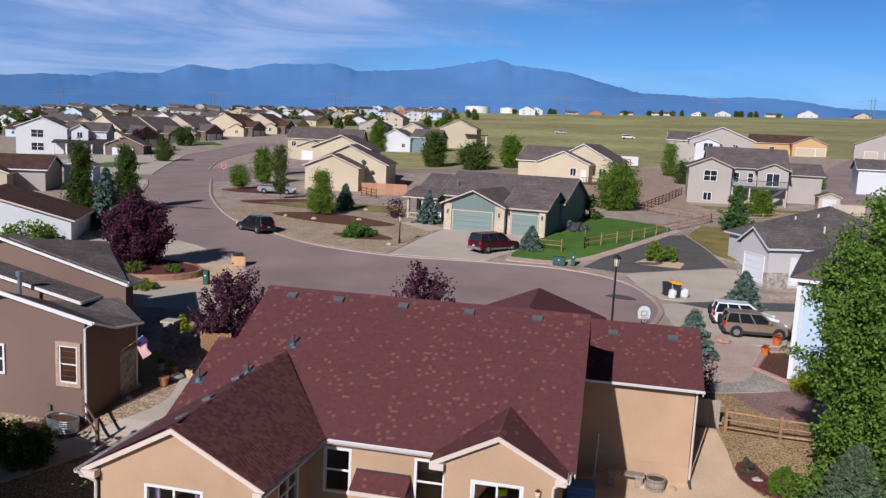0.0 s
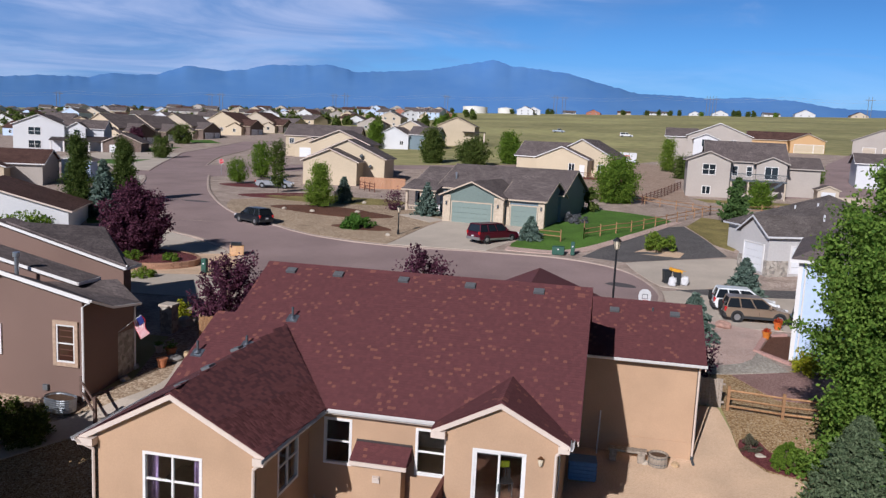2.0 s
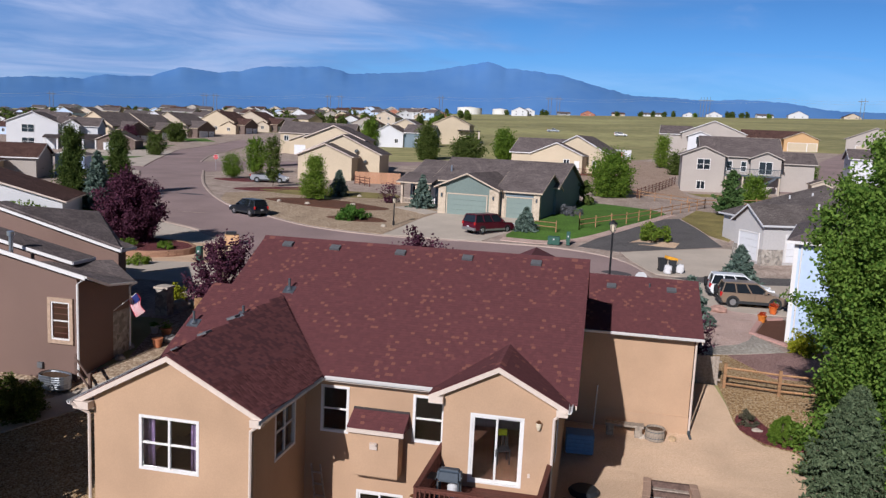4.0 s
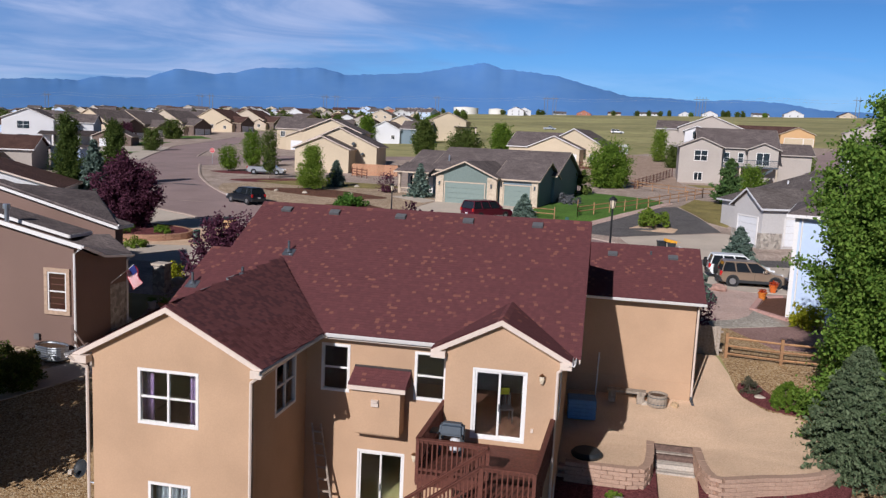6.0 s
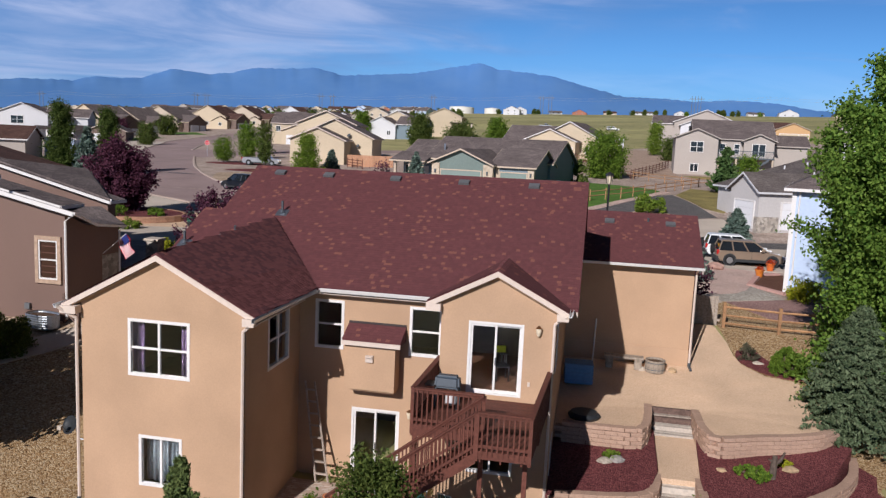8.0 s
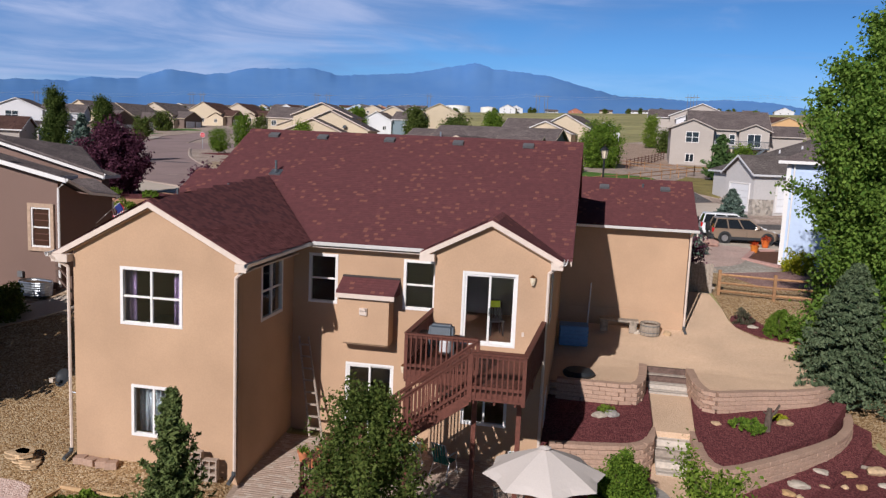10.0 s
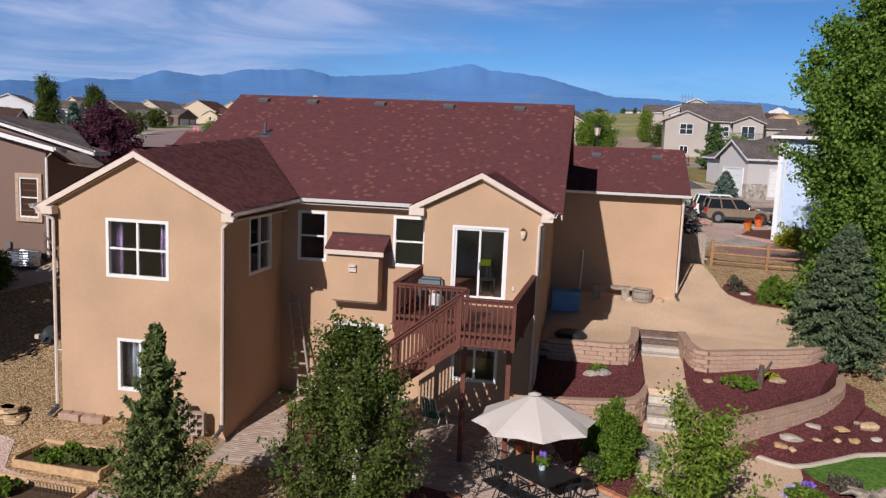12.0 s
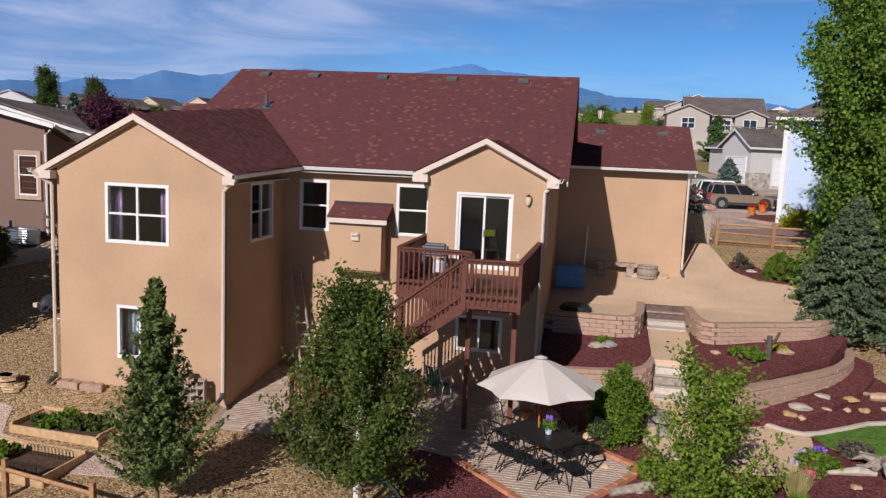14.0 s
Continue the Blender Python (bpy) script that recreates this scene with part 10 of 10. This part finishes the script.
fl = thing("flag", pose(-21.93, 31.9, 4.7, 0, 0, 0), "striped red, white and blue flag hanging from a wall pole", "flag")
part("pole", tube(bmesh.new(), [(0, 0, 0), (1.5, -0.5, 1.05)], 0.018, 6), WHITE, fl)
P0, P1 = Vector((1.5, -0.5, 1.05)), Vector((0.92, -0.31, 0.64))
drop = Vector((0.5, -0.12, -0.75))
for k in range(13):
    a, b = P0.lerp(P1, k / 13), P0.lerp(P1, (k + 1) / 13)
    bm = bmesh.new()
    rows = []
    for i in range(9):
        t = i / 8
        wv = Vector((0.05 * math.sin(t * 7 + k * 0.2), 0.06 * math.sin(t * 6), 0))
        rows.append((bm.verts.new(a + drop * t + wv), bm.verts.new(b + drop * t + wv)))
    for p, q in zip(rows, rows[1:]):
        bm.faces.new((p[0], p[1], q[1], q[0]))
    part("stripe", bm, FLAG_RED if k % 2 == 0 else FLAG_WHITE, fl)
bm = bmesh.new()
for s in (-0.012, 0.012):
    q = [P0 + Vector((0, s, 0)), P0.lerp(P1, 7 / 13) + Vector((0, s, 0))]
    bm.faces.new([bm.verts.new(p) for p in (q[0], q[1], q[1] + drop * 0.4, q[0] + drop * 0.4)])
part("canton", bm, FLAG_BLUE, fl)
picket_fence(-20.9, 37.4, 25, 1.6, 1.5, "slatted cedar privacy screen beside the walk", CEDAR, None, "slat_screen")
col = thing("stone_column", pose(-23.5, 38.8, ground_z(-23.5, 38.8)), "square pale stone porch column", "column")
part("shaft", boxes((-0.35, 0.35, -0.35, 0.35, -0.2, 1.5)), STONE, col)
part("cap", boxes((-0.42, 0.42, -0.42, 0.42, 1.5, 1.62)), CONCRETE, col)

# patio bricks laid last: those near the table one by one, the rest joined
def inside(x, y, poly):
    hit = False
    for (ax, ay), (bx, by) in zip(poly, poly[1:] + poly[:1]):
        if (ay > y) != (by > y) and x < (bx - ax) * (y - ay) / (by - ay) + ax:
            hit = not hit
    return hit


rng = random.Random(15)
bm = bmesh.new()
box(bm, 0.004, 0.206, 0.004, 0.102, 0, 0.03)
bmesh.ops.bevel(bm, geom=[e for e in bm.edges if e.verts[0].co.z > 0.02 and e.verts[1].co.z > 0.02], offset=0.006, segments=1, affect="EDGES")
BRICK_MESH = bpy.data.meshes.new("brick")
bm.to_mesh(BRICK_MESH)
bm.free()
BRICK_MESH.materials.append(PAVER_ONE)
rest_v, rest_f = [], []
left = 300
row = 0
y = 15.75
while y < 22.2:
    x = -8.9 - 0.105 * (row % 2)
    while x < 1.6:
        if inside(x + 0.105, y + 0.052, PATIO) and inside(x + 0.02, y + 0.02, PATIO) and inside(x + 0.19, y + 0.09, PATIO):
            z = ground_z(x + 0.1, y + 0.05) + 0.0195 + rng.uniform(-0.002, 0.003)
            if left and -2.3 < x < 1.6 and y < 18.6:
                left -= 1
                ob = new("brick", BRICK_MESH)
                ob.parent = patio
                ob.matrix_local = pose(x, y, z, 0, 0, rng.uniform(-0.8, 0.8))
            else:
                k = len(rest_v)
                for px, py, pz in ((0.006, 0.006, 0.028), (0.204, 0.006, 0.028), (0.204, 0.1, 0.028), (0.006, 0.1, 0.028), (0.002, 0.002, 0), (0.208, 0.002, 0), (0.208, 0.104, 0), (0.002, 0.104, 0)):
                    rest_v.append((x + px, y + py, z + pz))
                rest_f += [(k, k + 1, k + 2, k + 3), (k, k + 4, k + 5, k + 1), (k + 1, k + 5, k + 6, k + 2), (k + 2, k + 6, k + 7, k + 3), (k + 3, k + 7, k + 4, k)]
        x += 0.21
    y += 0.106
    row += 1
me = bpy.data.meshes.new("bricks")
me.from_pydata(rest_v, [], rest_f)
me.materials.append(PAVER)
ob = new("bricks", me)
ob.parent = patio
tagged(ob, kind="stuff")


# ---- shingle tabs, course by course ----
def clip_row(poly, v, along, up, origin):
    """Where a course at height v up the slope enters and leaves the outline: pairs along it."""
    xs = []
    pts = [((p - origin).dot(along), (p - origin).dot(up)) for p in poly]
    for (u0, v0), (u1, v1) in zip(pts, pts[1:] + pts[:1]):
        if (v0 <= v) != (v1 <= v):
            xs.append(u0 + (u1 - u0) * (v - v0) / (v1 - v0))
    xs.sort()
    return list(zip(xs[::2], xs[1::2]))


rng = random.Random(5)
TAB_MESHES = []
for variant in range(4):
    bm = bmesh.new()
    prism(bm, [(0.004, 0, 0.001), (0.004, 0, 0.009), (0.004, COURSE + 0.02, 0.004), (0.004, COURSE + 0.02, -0.004)], (TAB - 0.008 - 0.03 * (variant % 2), 0, 0))
    me = bpy.data.meshes.new("shingle")
    bmesh.ops.recalc_face_normals(bm, faces=bm.faces)
    bm.to_mesh(me)
    bm.free()
    TAB_MESHES.append(me)
SHINGLE_ONE = material("red brown shingle tab", (0.105, 0.040, 0.042), 0.95, 0.2, 60, 0.2, colour2=(0.128, 0.048, 0.049), big=0.1, patch=3.0, rand=0.26, spec=0.15)
for me in TAB_MESHES:
    me.materials.append(SHINGLE_ONE)
for roof, poly, picked in shingle_jobs:
    n = (poly[1] - poly[0]).cross(poly[-1] - poly[0]).normalized()
    n = n if n.z > 0 else -n
    along = Vector((n.y, -n.x, 0)).normalized()
    along = -along if (poly[1] - poly[0]).dot(along) < 0 else along
    up = n.cross(along)
    up = up if up.z > 0 else -up
    origin = poly[0]
    top = max((p - origin).dot(up) for p in poly)
    verts, faces = [], []
    v, row = 0.0, 0
    turn = Matrix((along, up, along.cross(up))).transposed().to_4x4()
    while v < top - 0.05:
        for u0, u1 in clip_row(poly, min(v + COURSE * 0.5, top - 0.01), along, up, origin):
            u = u0 - rng.random() * TAB
            while u < u1:
                a, b = max(u, u0), min(u + TAB - 0.006, u1)
                if b - a > 0.03:
                    h = 0.005 + 0.004 * rng.random()
                    if picked > 0 and a == u and b == u + TAB - 0.006 and v > 0.2:
                        picked -= 1
                        ob = new("shingle", TAB_MESHES[rng.randrange(4)])
                        ob.parent = roof
                        ob.matrix_local = Matrix.Translation(origin + along * a + up * v + n * 0.001) @ turn
                    else:
                        k = len(verts)
                        for uu, vv, w in ((a, v, 0.0), (b, v, 0.0), (b, v, h), (a, v, h), (b, v + COURSE + 0.02, 0.003), (a, v + COURSE + 0.02, 0.003)):
                            p = origin + along * uu + up * vv + n * w
                            verts.append(p[:])
                        faces += [(k, k + 1, k + 2, k + 3), (k + 3, k + 2, k + 4, k + 5)]
                u += TAB
        v += COURSE
        row += 1
    me = bpy.data.meshes.new("shingles")
    me.from_pydata(verts, [], faces)
    me.materials.append(roof.data.materials[0])
    ob = new("shingles", me)
    ob.parent = roof
    tagged(ob, kind="stuff")
